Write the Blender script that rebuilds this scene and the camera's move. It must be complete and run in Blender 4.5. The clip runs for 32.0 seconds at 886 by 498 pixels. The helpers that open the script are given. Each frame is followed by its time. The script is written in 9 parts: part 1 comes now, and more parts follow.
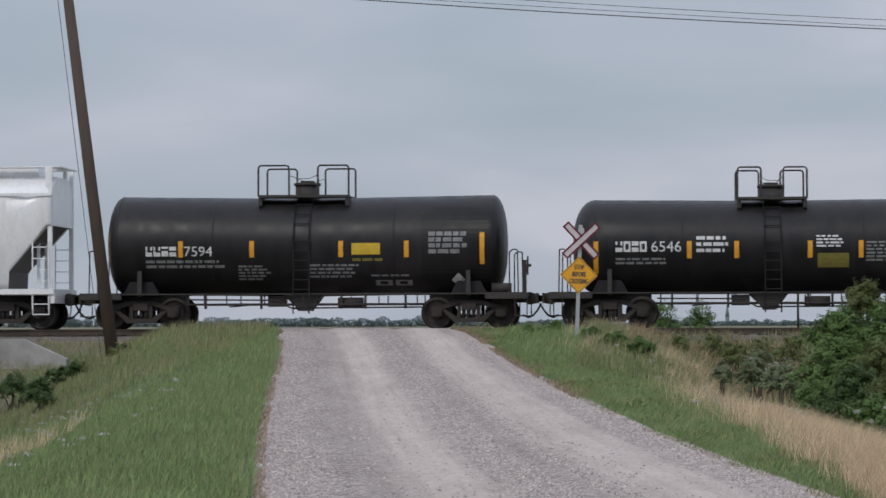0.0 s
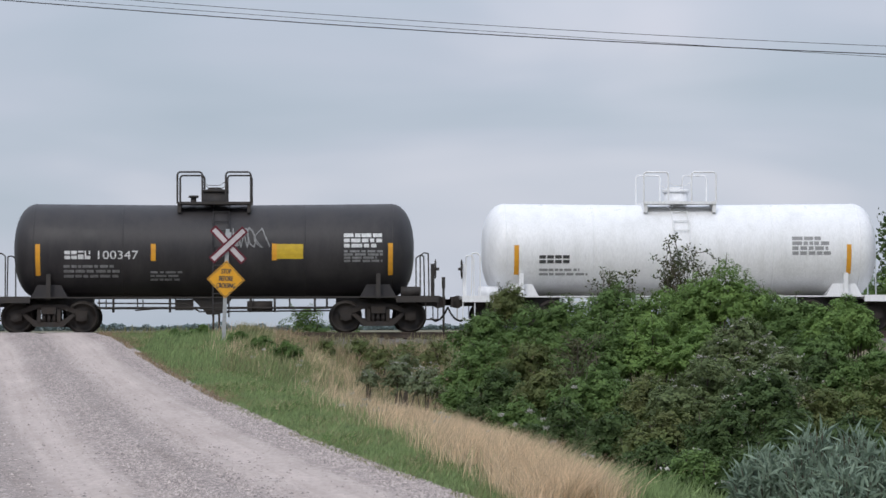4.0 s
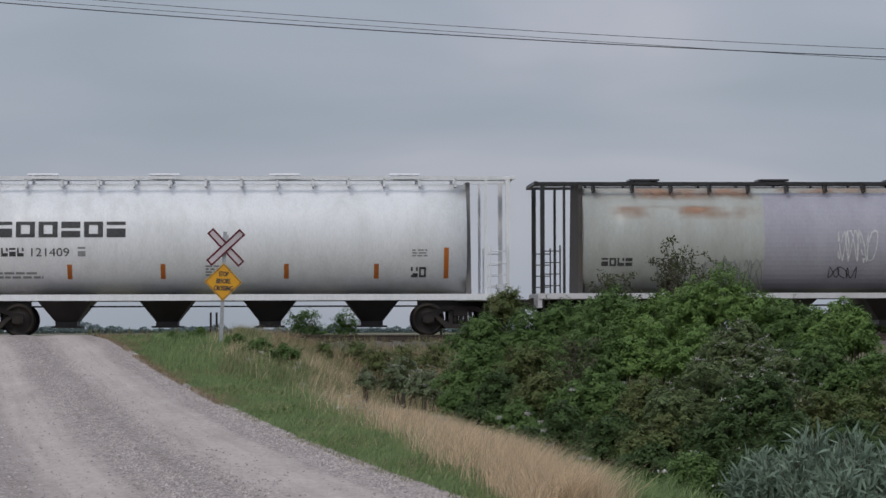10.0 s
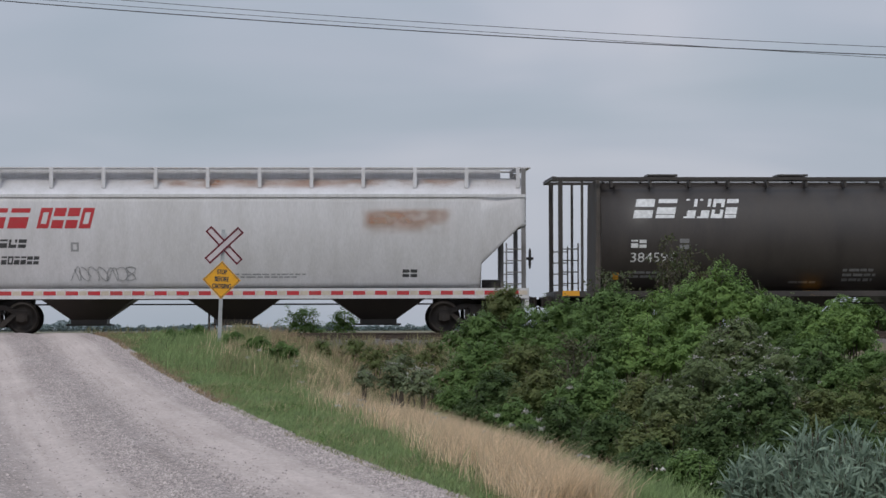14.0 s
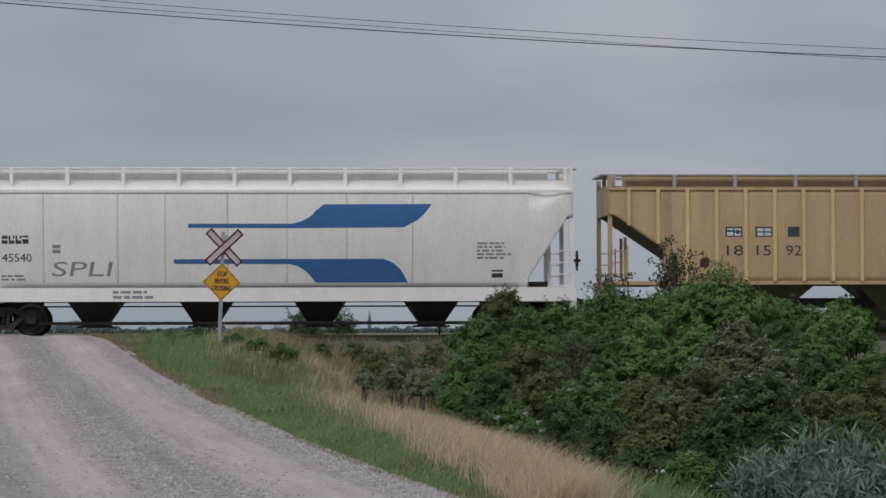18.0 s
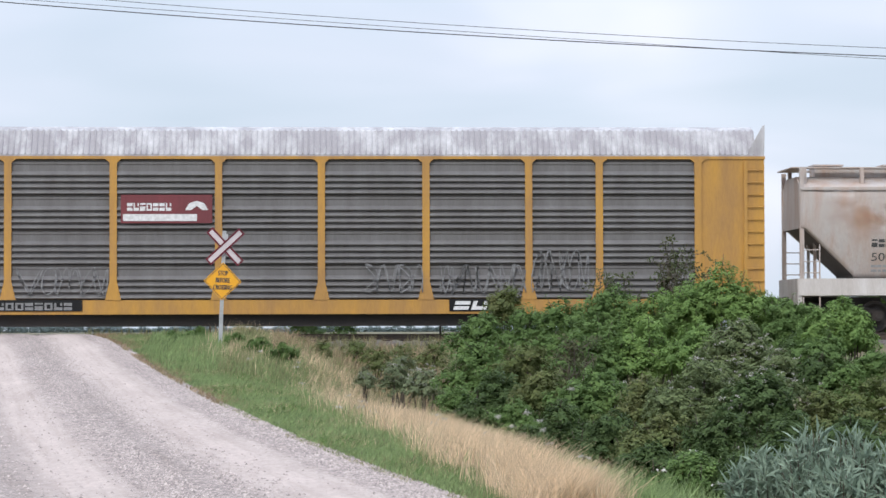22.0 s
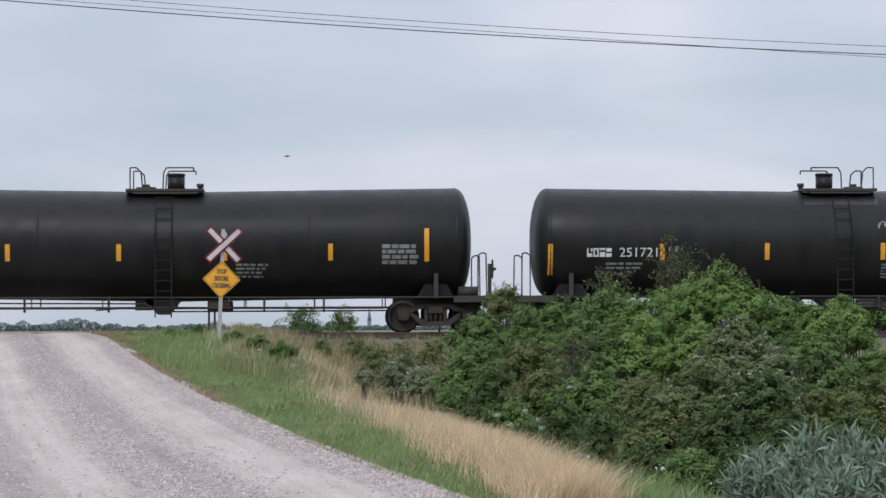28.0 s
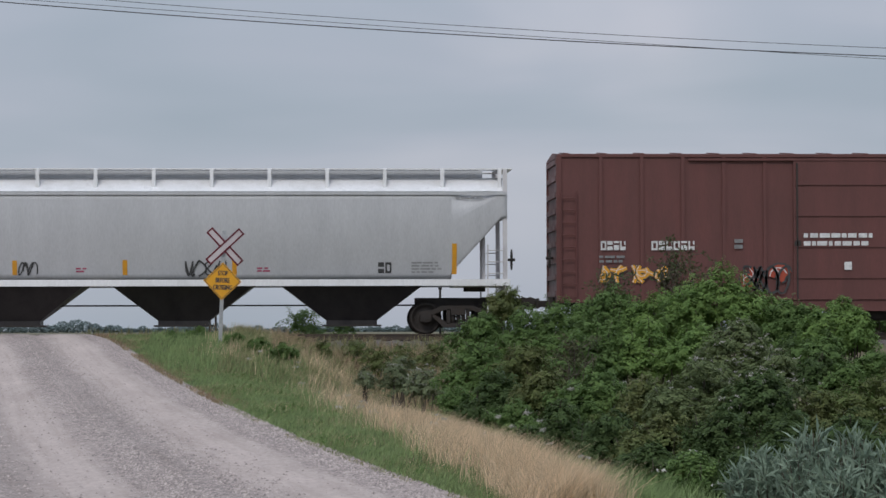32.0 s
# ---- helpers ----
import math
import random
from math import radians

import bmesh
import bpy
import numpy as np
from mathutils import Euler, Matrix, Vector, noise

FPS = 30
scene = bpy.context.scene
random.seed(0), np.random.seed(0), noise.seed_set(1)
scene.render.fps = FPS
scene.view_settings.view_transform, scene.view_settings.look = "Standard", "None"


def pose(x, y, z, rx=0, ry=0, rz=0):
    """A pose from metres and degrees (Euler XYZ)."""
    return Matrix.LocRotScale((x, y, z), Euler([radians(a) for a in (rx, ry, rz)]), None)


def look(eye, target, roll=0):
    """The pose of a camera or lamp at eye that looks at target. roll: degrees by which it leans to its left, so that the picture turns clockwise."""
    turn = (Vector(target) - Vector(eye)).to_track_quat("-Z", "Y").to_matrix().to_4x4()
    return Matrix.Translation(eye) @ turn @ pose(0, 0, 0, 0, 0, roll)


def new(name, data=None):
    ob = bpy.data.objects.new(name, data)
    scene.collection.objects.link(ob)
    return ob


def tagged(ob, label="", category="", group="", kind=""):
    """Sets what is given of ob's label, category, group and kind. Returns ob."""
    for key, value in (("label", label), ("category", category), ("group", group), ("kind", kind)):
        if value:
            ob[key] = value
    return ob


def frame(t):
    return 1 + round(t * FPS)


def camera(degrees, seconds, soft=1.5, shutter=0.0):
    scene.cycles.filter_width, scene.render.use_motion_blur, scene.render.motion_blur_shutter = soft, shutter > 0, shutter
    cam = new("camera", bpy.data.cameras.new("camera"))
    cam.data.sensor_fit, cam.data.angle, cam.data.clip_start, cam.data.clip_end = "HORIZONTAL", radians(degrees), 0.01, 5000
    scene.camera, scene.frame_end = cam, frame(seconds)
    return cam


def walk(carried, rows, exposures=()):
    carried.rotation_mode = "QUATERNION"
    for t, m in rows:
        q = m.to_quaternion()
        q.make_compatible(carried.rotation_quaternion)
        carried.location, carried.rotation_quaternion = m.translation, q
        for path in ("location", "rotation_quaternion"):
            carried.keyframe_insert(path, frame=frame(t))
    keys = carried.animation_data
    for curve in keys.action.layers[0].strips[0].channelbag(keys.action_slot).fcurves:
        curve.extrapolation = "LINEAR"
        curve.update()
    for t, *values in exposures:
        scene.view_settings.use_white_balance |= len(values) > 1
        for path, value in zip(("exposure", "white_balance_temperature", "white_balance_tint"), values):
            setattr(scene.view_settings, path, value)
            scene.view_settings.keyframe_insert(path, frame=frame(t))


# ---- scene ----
cam = camera(18.0, 32.0, soft=1.5, shutter=0.025)

# seconds, yaw, pitch of the held camera: a quick pan to the right, then a steady hold
AIM = """0 4.298 1.533; .1 3.125 1.562; .3 .66 1.585; .5 -1.953 1.621; .6 -3.012 1.643; .7 -3.678 1.678; .8 -3.873 1.689; .9 -3.804 1.689;
1 -3.662 1.674; 1.5 -3.116 1.65; 2 -2.887 1.635; 2.5 -2.87 1.625; 3 -2.887 1.618; 3.5 -2.923 1.604; 5.5 -2.923 1.604; 6 -2.87 1.604; 7 -2.887 1.618;
8 -2.94 1.604; 9 -2.957 1.587; 9.5 -2.976 1.64; 10 -2.976 1.657; 10.5 -2.993 1.674; 11 -2.993 1.657; 12 -3.01 1.635; 12.5 -3.01 1.607; 13 -3.01 1.618;
14 -3.01 1.615; 14.5 -2.993 1.604; 16.5 -3.01 1.568; 17 -3.029 1.587; 17.5 -3.029 1.657; 18 -3.01 1.657; 19 -2.993 1.657; 20 -2.993 1.657;
21 -2.993 1.64; 22 -2.99 1.64; 23 -3.029 1.621; 24 -3.01 1.621; 25 -2.993 1.621; 26 -2.976 1.587; 26.5 -3.029 1.604; 28.5 -3.01 1.604;
29 -3.029 1.604; 30 -3.01 1.621; 31 -3.01 1.64; 32 -2.993 1.64"""
EYE = (0.0, 0.0, 0.13)
PATH = []
for row in AIM.split(";"):
    t, yaw, pitch = (float(v) for v in row.split())
    PATH.append((t, pose(*EYE, 90 + pitch, 0, yaw) @ pose(0, 0, 0, 0, 0, -0.15)))
walk(cam, PATH, exposures=[(0, -0.36), (1, -0.06), (5.5, -0.12), (7, 0.00), (8.5, 0.12), (9, 0.08), (9.6, -0.34), (10, -0.62), (10.4, -0.68), (11, -0.34), (12, -0.30), (13, -0.28), (13.6, -0.36), (14, -0.38), (14.3, -0.2), (16.5, -0.26), (17, -0.45), (17.6, -0.72), (18.2, -0.76), (19, -0.36), (20, -0.4), (20.6, -0.2), (21, -0.04), (22, 0.45), (22.5, 0.1), (23, -0.14), (24.3, -0.58), (25, -0.40), (26, 0.03), (28.5, 0.08), (30, 0.22), (31, 0.02), (32, -0.42)])

# ---- world and sun ----
world = bpy.data.worlds.new("overcast_sky")
scene.world = world
world.use_nodes = True


def node(tree, kind, **inputs):
    n = tree.nodes.new(kind)
    for key, value in inputs.items():
        n.inputs[key.replace("_", " ")].default_value = value
    return n


def ramp(tree, stops):
    n = tree.nodes.new("ShaderNodeValToRGB")
    some = n.color_ramp.elements
    some[1].position, some[0].position = stops[-1][0], stops[0][0]
    some[0].color, some[1].color = (*stops[0][1], 1), (*stops[-1][1], 1)
    for p, c in stops[1:-1]:
        some.new(p).color = (*c, 1)
    return n


def mix(tree, factor, a, b, blend="MIX"):
    n = tree.nodes.new("ShaderNodeMix")
    n.data_type, n.blend_type = "RGBA", blend
    for socket, value in ((n.inputs[0], factor), (n.inputs[6], a), (n.inputs[7], b)):
        if isinstance(value, bpy.types.NodeSocket):
            tree.links.new(value, socket)
        elif isinstance(value, (int, float)):
            socket.default_value = value
        else:
            socket.default_value = (*value, 1)
    return n.outputs[2]


def build_sky():
    tree = world.node_tree
    out = tree.nodes["Background"]
    sky = tree.nodes.new("ShaderNodeTexSky")
    sky.sky_type, sky.sun_disc = "NISHITA", False
    sky.sun_elevation, sky.sun_rotation = radians(41), radians(200)
    dim = tree.nodes.new("ShaderNodeVectorMath")
    dim.operation = "SCALE"
    dim.inputs[3].default_value = 0.10
    tree.links.new(sky.outputs[0], dim.inputs[0])
    way = tree.nodes.new("ShaderNodeTexCoord")
    place = tree.nodes.new("ShaderNodeMapping")
    place.inputs["Scale"].default_value = (2.2, 2.2, 7.5)
    tree.links.new(way.outputs["Generated"], place.inputs[0])
    cloud = node(tree, "ShaderNodeTexNoise", Scale=2.3, Detail=3.5, Roughness=0.45, Distortion=0.4)
    tree.links.new(place.outputs[0], cloud.inputs["Vector"])
    tone = ramp(tree, [(0.33, (0.465, 0.538, 0.642)), (0.46, (0.515, 0.578, 0.688)), (0.54, (0.555, 0.605, 0.72)), (0.67, (0.665, 0.69, 0.795))])
    tree.links.new(cloud.outputs["Fac"], tone.inputs[0])
    # an overcast sky is brighter towards the zenith
    split = tree.nodes.new("ShaderNodeSeparateXYZ")
    tree.links.new(way.outputs["Generated"], split.inputs[0])
    lift = node(tree, "ShaderNodeMapRange")
    for i, v in enumerate((0.1, 0.9, 1.0, 2.3), 1):
        lift.inputs[i].default_value = v
    tree.links.new(split.outputs[2], lift.inputs[0])
    # the cloud is thin and bright towards one place above the track
    thin = tree.nodes.new("ShaderNodeVectorMath")
    thin.operation = "DISTANCE"
    thin.inputs[1].default_value = (0.1305, 0.984, 0.1)
    tree.links.new(way.outputs["Generated"], thin.inputs[0])
    veil = ramp(tree, [(0.0, (0.13, 0.10, 0.09)), (0.014, (0.075, 0.06, 0.055)), (0.04, (0.015, 0.015, 0.015)), (0.07, (0, 0, 0))])
    tree.links.new(thin.outputs["Value"], veil.inputs[0])
    bright = tree.nodes.new("ShaderNodeVectorMath")
    bright.operation = "SCALE"
    tree.links.new(mix(tree, 1.0, tone.outputs[0], veil.outputs[0], "ADD"), bright.inputs[0])
    tree.links.new(lift.outputs[0], bright.inputs[3])
    tree.links.new(mix(tree, 0.9, dim.outputs[0], bright.outputs[0]), out.inputs[0])
    out.inputs[1].default_value = 1.0


build_sky()
sun = new("sun", bpy.data.lights.new("sun", "SUN"))
sun.data.energy, sun.data.angle, sun.data.color = 1.5, radians(14), (1.0, 0.96, 0.9)
sun.matrix_world = look((-22, -62, 58), (0, 0, 0))


# ---- materials ----
def material(name, colour, rough=0.6, metal=0.0, dirt=None, amount=0.3, scale=3.0, stretch=(1, 1, 1), grain=0.12, bump=0.15, island=False, spec=0.4):
    """A surface of one colour with stains of a second one, fine grain and a little relief."""
    m = bpy.data.materials.new(name)
    m.use_nodes = True
    t = m.node_tree
    b = t.nodes["Principled BSDF"]
    b.inputs["Metallic"].default_value = metal
    b.inputs["Specular IOR Level"].default_value = spec
    at = t.nodes.new("ShaderNodeTexCoord")
    place = t.nodes.new("ShaderNodeMapping")
    place.inputs["Scale"].default_value = stretch
    t.links.new(at.outputs["Object"], place.inputs[0])
    big = node(t, "ShaderNodeTexNoise", Scale=scale, Detail=6.0, Roughness=0.62)
    fine = node(t, "ShaderNodeTexNoise", Scale=scale * 14, Detail=3.0, Roughness=0.6)
    for n in (big, fine):
        t.links.new(place.outputs[0], n.inputs["Vector"])
    stain = ramp(t, [(max(0.0, 0.62 - amount), (0, 0, 0)), (0.78 - amount * 0.45, (1, 1, 1))])
    t.links.new(big.outputs["Fac"], stain.inputs[0])
    dirt = dirt or tuple(c * 0.6 for c in colour)
    base = mix(t, stain.outputs[0], colour, dirt)
    if island:
        geo = t.nodes.new("ShaderNodeNewGeometry")
        vary = ramp(t, [(0, (0.55, 0.55, 0.55)), (0.5, (1, 1, 1)), (1, (1.42, 1.4, 1.38))] if island > 1 else [(0, (0.84, 0.87, 0.84)), (0.5, (1, 1, 1)), (1, (1.16, 1.13, 1.08))])
        t.links.new(geo.outputs["Random Per Island"], vary.inputs[0])
        base = mix(t, 1.0, base, vary.outputs[0], "MULTIPLY")
    speck = ramp(t, [(0.3, (1 - grain,) * 3), (0.7, (1 + grain,) * 3)])
    t.links.new(fine.outputs["Fac"], speck.inputs[0])
    base = mix(t, 1.0, base, speck.outputs[0], "MULTIPLY")
    t.links.new(base, b.inputs["Base Color"])
    gloss = node(t, "ShaderNodeMapRange")
    for i, v in enumerate((0.3, 0.7, max(0.05, rough - 0.12), min(1, rough + 0.12)), 1):
        gloss.inputs[i].default_value = v
    t.links.new(big.outputs["Fac"], gloss.inputs[0])
    t.links.new(gloss.outputs[0], b.inputs["Roughness"])
    if bump:
        relief = node(t, "ShaderNodeBump", Strength=bump, Distance=0.02)
        t.links.new(fine.outputs["Fac"], relief.inputs["Height"])
        t.links.new(relief.outputs[0], b.inputs["Normal"])
    return m


def paint(name, colour, dirt=None, amount=0.25, rough=0.5, spec=0.4):
    """Weathered rolling-stock paint with stains that run down."""
    return material(name, colour, rough, 0, dirt, amount, 1.3, (1.6, 1.6, 0.35), 0.07, 0.05, spec=spec)


BLACK = paint("black_tank_paint", (0.010, 0.0097, 0.0112), (0.021, 0.019, 0.020), 0.28, 0.42, 0.24)
BLACK_DEEP = paint("fresh_black_paint", (0.011, 0.011, 0.012), (0.019, 0.018, 0.018), 0.25, 0.42, 0.2)
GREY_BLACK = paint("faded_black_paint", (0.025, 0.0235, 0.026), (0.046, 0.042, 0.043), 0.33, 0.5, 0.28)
GREY_BAND = paint("worn_grey_band", (0.062, 0.061, 0.064), (0.022, 0.021, 0.022), 0.42, 0.38)
RUST_BAND = paint("rust_streaked_band", (0.10, 0.035, 0.018), (0.035, 0.02, 0.016), 0.4)
STEEL = material("dark_grimy_steel", (0.026, 0.024, 0.024), 0.7, 0.0, (0.045, 0.038, 0.034), 0.35, 4)
IRON = material("rusty_cast_iron", (0.025, 0.022, 0.021), 0.75, 0.0, (0.042, 0.033, 0.028), 0.35, 5)
TREAD = material("worn_wheel_steel", (0.028, 0.025, 0.024), 0.6, 0.2, (0.042, 0.034, 0.029), 0.4, 6)
RAIL_STEEL = material("rail_steel", (0.065, 0.055, 0.05), 0.55, 0.4, (0.09, 0.065, 0.05), 0.4, 4)
WHITE = material("white_lettering", (0.72, 0.72, 0.72), 0.6, 0, (0.5, 0.5, 0.5), 0.3, 9, grain=0.05, bump=0)
FAINT_WHITE = material("worn_white_lettering", (0.55, 0.53, 0.52), 0.6, 0, (0.25, 0.16, 0.14), 0.42, 5, grain=0.05, bump=0)
FAINT = material("faded_white_lettering", (0.30, 0.30, 0.31), 0.6, 0, (0.16, 0.16, 0.16), 0.45, 9, grain=0.05, bump=0)
DARKINK = material("black_lettering", (0.03, 0.03, 0.032), 0.6, 0, (0.07, 0.07, 0.07), 0.3, 9, grain=0.05, bump=0)
GREYINK = material("grey_lettering", (0.22, 0.22, 0.23), 0.6, 0, (0.32, 0.32, 0.32), 0.35, 9, grain=0.05, bump=0)
REDINK = material("red_lettering", (0.48, 0.022, 0.035), 0.55, 0, (0.40, 0.05, 0.05), 0.3, 6, grain=0.05, bump=0)
YELLOW = material("yellow_reflector", (0.72, 0.34, 0.025), 0.45, 0, (0.6, 0.28, 0.03), 0.3, 6, grain=0.05, bump=0)
ORANGE = material("orange_reflector", (0.52, 0.15, 0.02), 0.5, 0, (0.42, 0.12, 0.02), 0.3, 6, grain=0.05, bump=0)
OLIVE = material("dull_yellow_panel", (0.22, 0.18, 0.03), 0.6, 0, (0.15, 0.13, 0.03), 0.4, 8, grain=0.05, bump=0)
SIGN_YELLOW = material("yellow_sign_sheeting", (0.74, 0.36, 0.02), 0.4, 0, (0.66, 0.31, 0.02), 0.3, 3, grain=0.03, bump=0)
SIGN_RED = material("red_sign_sheeting", (0.13, 0.01, 0.022), 0.45, 0, (0.10, 0.01, 0.02), 0.3, 3, grain=0.03, bump=0)
SIGN_WHITE = material("faded_white_sheeting", (0.56, 0.51, 0.52), 0.5, 0, (0.46, 0.42, 0.43), 0.3, 3, grain=0.03, bump=0)
GALV = material("galvanized_steel", (0.50, 0.51, 0.52), 0.45, 0.6, (0.36, 0.37, 0.38), 0.35, 6)
TAPE_WHITE = material("yellowed_white_tape", (0.62, 0.55, 0.44), 0.5, 0, (0.48, 0.40, 0.32), 0.3, 4, grain=0.05, bump=0)
WHITE_PAINT = paint("white_car_paint", (0.78, 0.78, 0.79), (0.68, 0.68, 0.68), 0.16, 0.35)
LIGHT_GREY = paint("light_grey_car_paint", (0.60, 0.585, 0.595), (0.52, 0.505, 0.505), 0.22, 0.42)
PALE_GREEN = paint("pale_green_grey_paint", (0.45, 0.465, 0.44), (0.38, 0.38, 0.35), 0.3, 0.42)
LILAC = paint("lilac_grey_patch_paint", (0.40, 0.385, 0.44), (0.35, 0.335, 0.39), 0.3, 0.45)
TAN_GREY = paint("rust_stained_grey_paint", (0.42, 0.385, 0.368), (0.38, 0.28, 0.225), 0.22, 0.5)
PALE_SILL = paint("grimy_pale_sill_paint", (0.56, 0.53, 0.51), (0.44, 0.40, 0.37), 0.3, 0.5)
CREAM = paint("cream_white_paint", (0.90, 0.865, 0.835), (0.83, 0.785, 0.745), 0.2, 0.4)
BUFF = paint("faded_yellow_paint", (0.58, 0.42, 0.19), (0.46, 0.31, 0.19), 0.4, 0.5)
BUFF_PALE = paint("pale_yellow_post_paint", (0.70, 0.54, 0.29), (0.60, 0.42, 0.2), 0.3, 0.5)
AUTO_YELLOW = paint("armour_yellow_paint", (0.43, 0.19, 0.02), (0.34, 0.145, 0.022), 0.25, 0.45)
OLD_YELLOW = paint("weathered_yellow_paint", (0.46, 0.245, 0.045), (0.33, 0.18, 0.06), 0.3, 0.5)
MAROON = paint("maroon_paint", (0.175, 0.037, 0.044), (0.135, 0.031, 0.036), 0.3, 0.42)
BOX_RED = paint("oxide_red_paint", (0.165, 0.038, 0.030), (0.105, 0.03, 0.026), 0.3, 0.55)
BOX_BROWN = paint("dull_brown_red_paint", (0.135, 0.05, 0.045), (0.11, 0.044, 0.04), 0.3, 0.55)
BOX_GREY = paint("slate_grey_paint", (0.072, 0.078, 0.087), (0.055, 0.054, 0.056), 0.3, 0.55)
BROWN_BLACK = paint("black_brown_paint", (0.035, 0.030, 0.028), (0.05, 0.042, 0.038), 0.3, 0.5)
RIB_GREY = paint("grimy_grey_paint", (0.20, 0.195, 0.185), (0.14, 0.11, 0.09), 0.35, 0.55)
ZINC = material("bright_galvanized_sheet", (0.50, 0.51, 0.545), 0.38, 0.3, (0.38, 0.385, 0.41), 0.2, 1.3, (1.6, 1.6, 0.35), 0.07, 0.05)
ZINC_DARK = paint("dulled_galvanized_sheet", (0.165, 0.16, 0.16), (0.12, 0.114, 0.112), 0.4, 0.55)
PANEL_YELLOW = material("yellow_stencil_panel", (0.60, 0.41, 0.03), 0.5, 0, (0.48, 0.32, 0.03), 0.3, 6, grain=0.05, bump=0)
ROOF_PATCH = paint("peeling_white_roof_paint", (0.66, 0.66, 0.67), (0.30, 0.285, 0.30), 0.48, 0.5)
ROOF_RUST = paint("rusty_roof_sheet", (0.17, 0.12, 0.10), (0.25, 0.14, 0.09), 0.4, 0.6)
ROOF_RUST_PALE = material("rust_washed_white_roof", (0.60, 0.57, 0.55), 0.55, 0, (0.25, 0.10, 0.06), 0.42, 0.9, (1, 1, 2.5), 0.12, 0.05)
TAN_DARK = paint("dark_tan_paint", (0.13, 0.10, 0.055), (0.08, 0.06, 0.04), 0.35, 0.55)
SILVER_GREY = paint("silver_grey_paint", (0.50, 0.505, 0.52), (0.45, 0.455, 0.47), 0.25, 0.4)
DARK_BROWN = material("dull_dark_brown", (0.06, 0.055, 0.052), 0.75, 0, (0.10, 0.085, 0.075), 0.35, 3)
POST_GREY = paint("grimy_grey_post_paint", (0.24, 0.235, 0.24), (0.15, 0.14, 0.135), 0.4, 0.55)
RUST_WASH = material("thin_rust_wash", (0.40, 0.24, 0.16), 0.65, 0, (0.44, 0.36, 0.30), 0.45, 1.6, (1, 1, 0.5), bump=0)
BLUE = material("blue_stripe_paint", (0.055, 0.17, 0.42), 0.45, 0, (0.05, 0.14, 0.34), 0.3, 3, bump=0)
NAVY = material("navy_paint", (0.02, 0.035, 0.12), 0.5, 0, (0.03, 0.04, 0.1), 0.3, 3, bump=0)
RUST = material("rust_stain", (0.36, 0.19, 0.09), 0.7, 0, (0.42, 0.30, 0.19), 0.4, 3, (1, 1, 0.6), bump=0)


def rust_haze():
    """Rust that shows in streaks and fades out towards the edges of its patch."""
    m = material("thin_rust_streaks", (0.42, 0.17, 0.08), 0.7, 0, (0.45, 0.26, 0.16), 0.4, 3, bump=0)
    t = m.node_tree
    b = t.nodes["Principled BSDF"]
    at = t.nodes.new("ShaderNodeTexCoord")
    place = t.nodes.new("ShaderNodeMapping")
    place.inputs["Scale"].default_value = (0.9, 1.0, 1.5)
    t.links.new(at.outputs["Object"], place.inputs[0])
    cloud = node(t, "ShaderNodeTexNoise", Scale=1.1, Detail=4.0, Roughness=0.5)
    t.links.new(place.outputs[0], cloud.inputs["Vector"])
    show = ramp(t, [(0.40, (0, 0, 0)), (0.70, (0.75, 0.75, 0.75))])
    t.links.new(cloud.outputs["Fac"], show.inputs[0])
    split = t.nodes.new("ShaderNodeSeparateXYZ")
    t.links.new(at.outputs["Generated"], split.inputs[0])
    wide = ramp(t, [(0, (0, 0, 0)), (0.12, (1, 1, 1)), (0.88, (1, 1, 1)), (1, (0, 0, 0))])
    tall = ramp(t, [(0, (0, 0, 0)), (0.45, (1, 1, 1)), (0.8, (1, 1, 1)), (1, (0, 0, 0))])
    t.links.new(split.outputs[0], wide.inputs[0])
    t.links.new(split.outputs[2], tall.inputs[0])
    both = mix(t, 1.0, wide.outputs[0], tall.outputs[0], "MULTIPLY")
    t.links.new(mix(t, 1.0, show.outputs[0], both, "MULTIPLY"), b.inputs["Alpha"])
    return m


RUST_HAZE = rust_haze()
GREENPAINT = material("green_spray_paint", (0.05, 0.26, 0.08), 0.6, 0, (0.04, 0.18, 0.06), 0.3, 5, bump=0)
PINKPAINT = material("magenta_spray_paint", (0.42, 0.06, 0.13), 0.6, 0, (0.32, 0.05, 0.1), 0.3, 5, bump=0)
REDSPRAY = material("orange_red_spray_paint", (0.40, 0.075, 0.035), 0.6, 0, (0.3, 0.05, 0.03), 0.35, 5, bump=0)
SALMON = material("pink_tan_spray_paint", (0.32, 0.165, 0.12), 0.6, 0, (0.21, 0.09, 0.065), 0.4, 5, bump=0)
LIMESPRAY = material("pale_yellow_spray_paint", (0.50, 0.50, 0.30), 0.6, 0, (0.4, 0.42, 0.26), 0.35, 5, bump=0)
GREYSPRAY = material("silver_spray_paint", (0.50, 0.50, 0.50), 0.6, 0, (0.32, 0.32, 0.32), 0.35, 5, bump=0)
CREOSOTE = material("creosoted_wood", (0.05, 0.036, 0.028), 0.8, 0, (0.085, 0.06, 0.045), 0.4, 4, (3, 3, 0.3), 0.2, 0.5)
TIE_WOOD = material("weathered_tie_wood", (0.10, 0.075, 0.06), 0.85, 0, (0.06, 0.045, 0.038), 0.4, 4, (0.5, 4, 4), 0.2, 0.5)
CONCRETE = material("weathered_concrete", (0.36, 0.35, 0.34), 0.85, 0, (0.25, 0.24, 0.23), 0.4, 2, grain=0.1, bump=0.4)
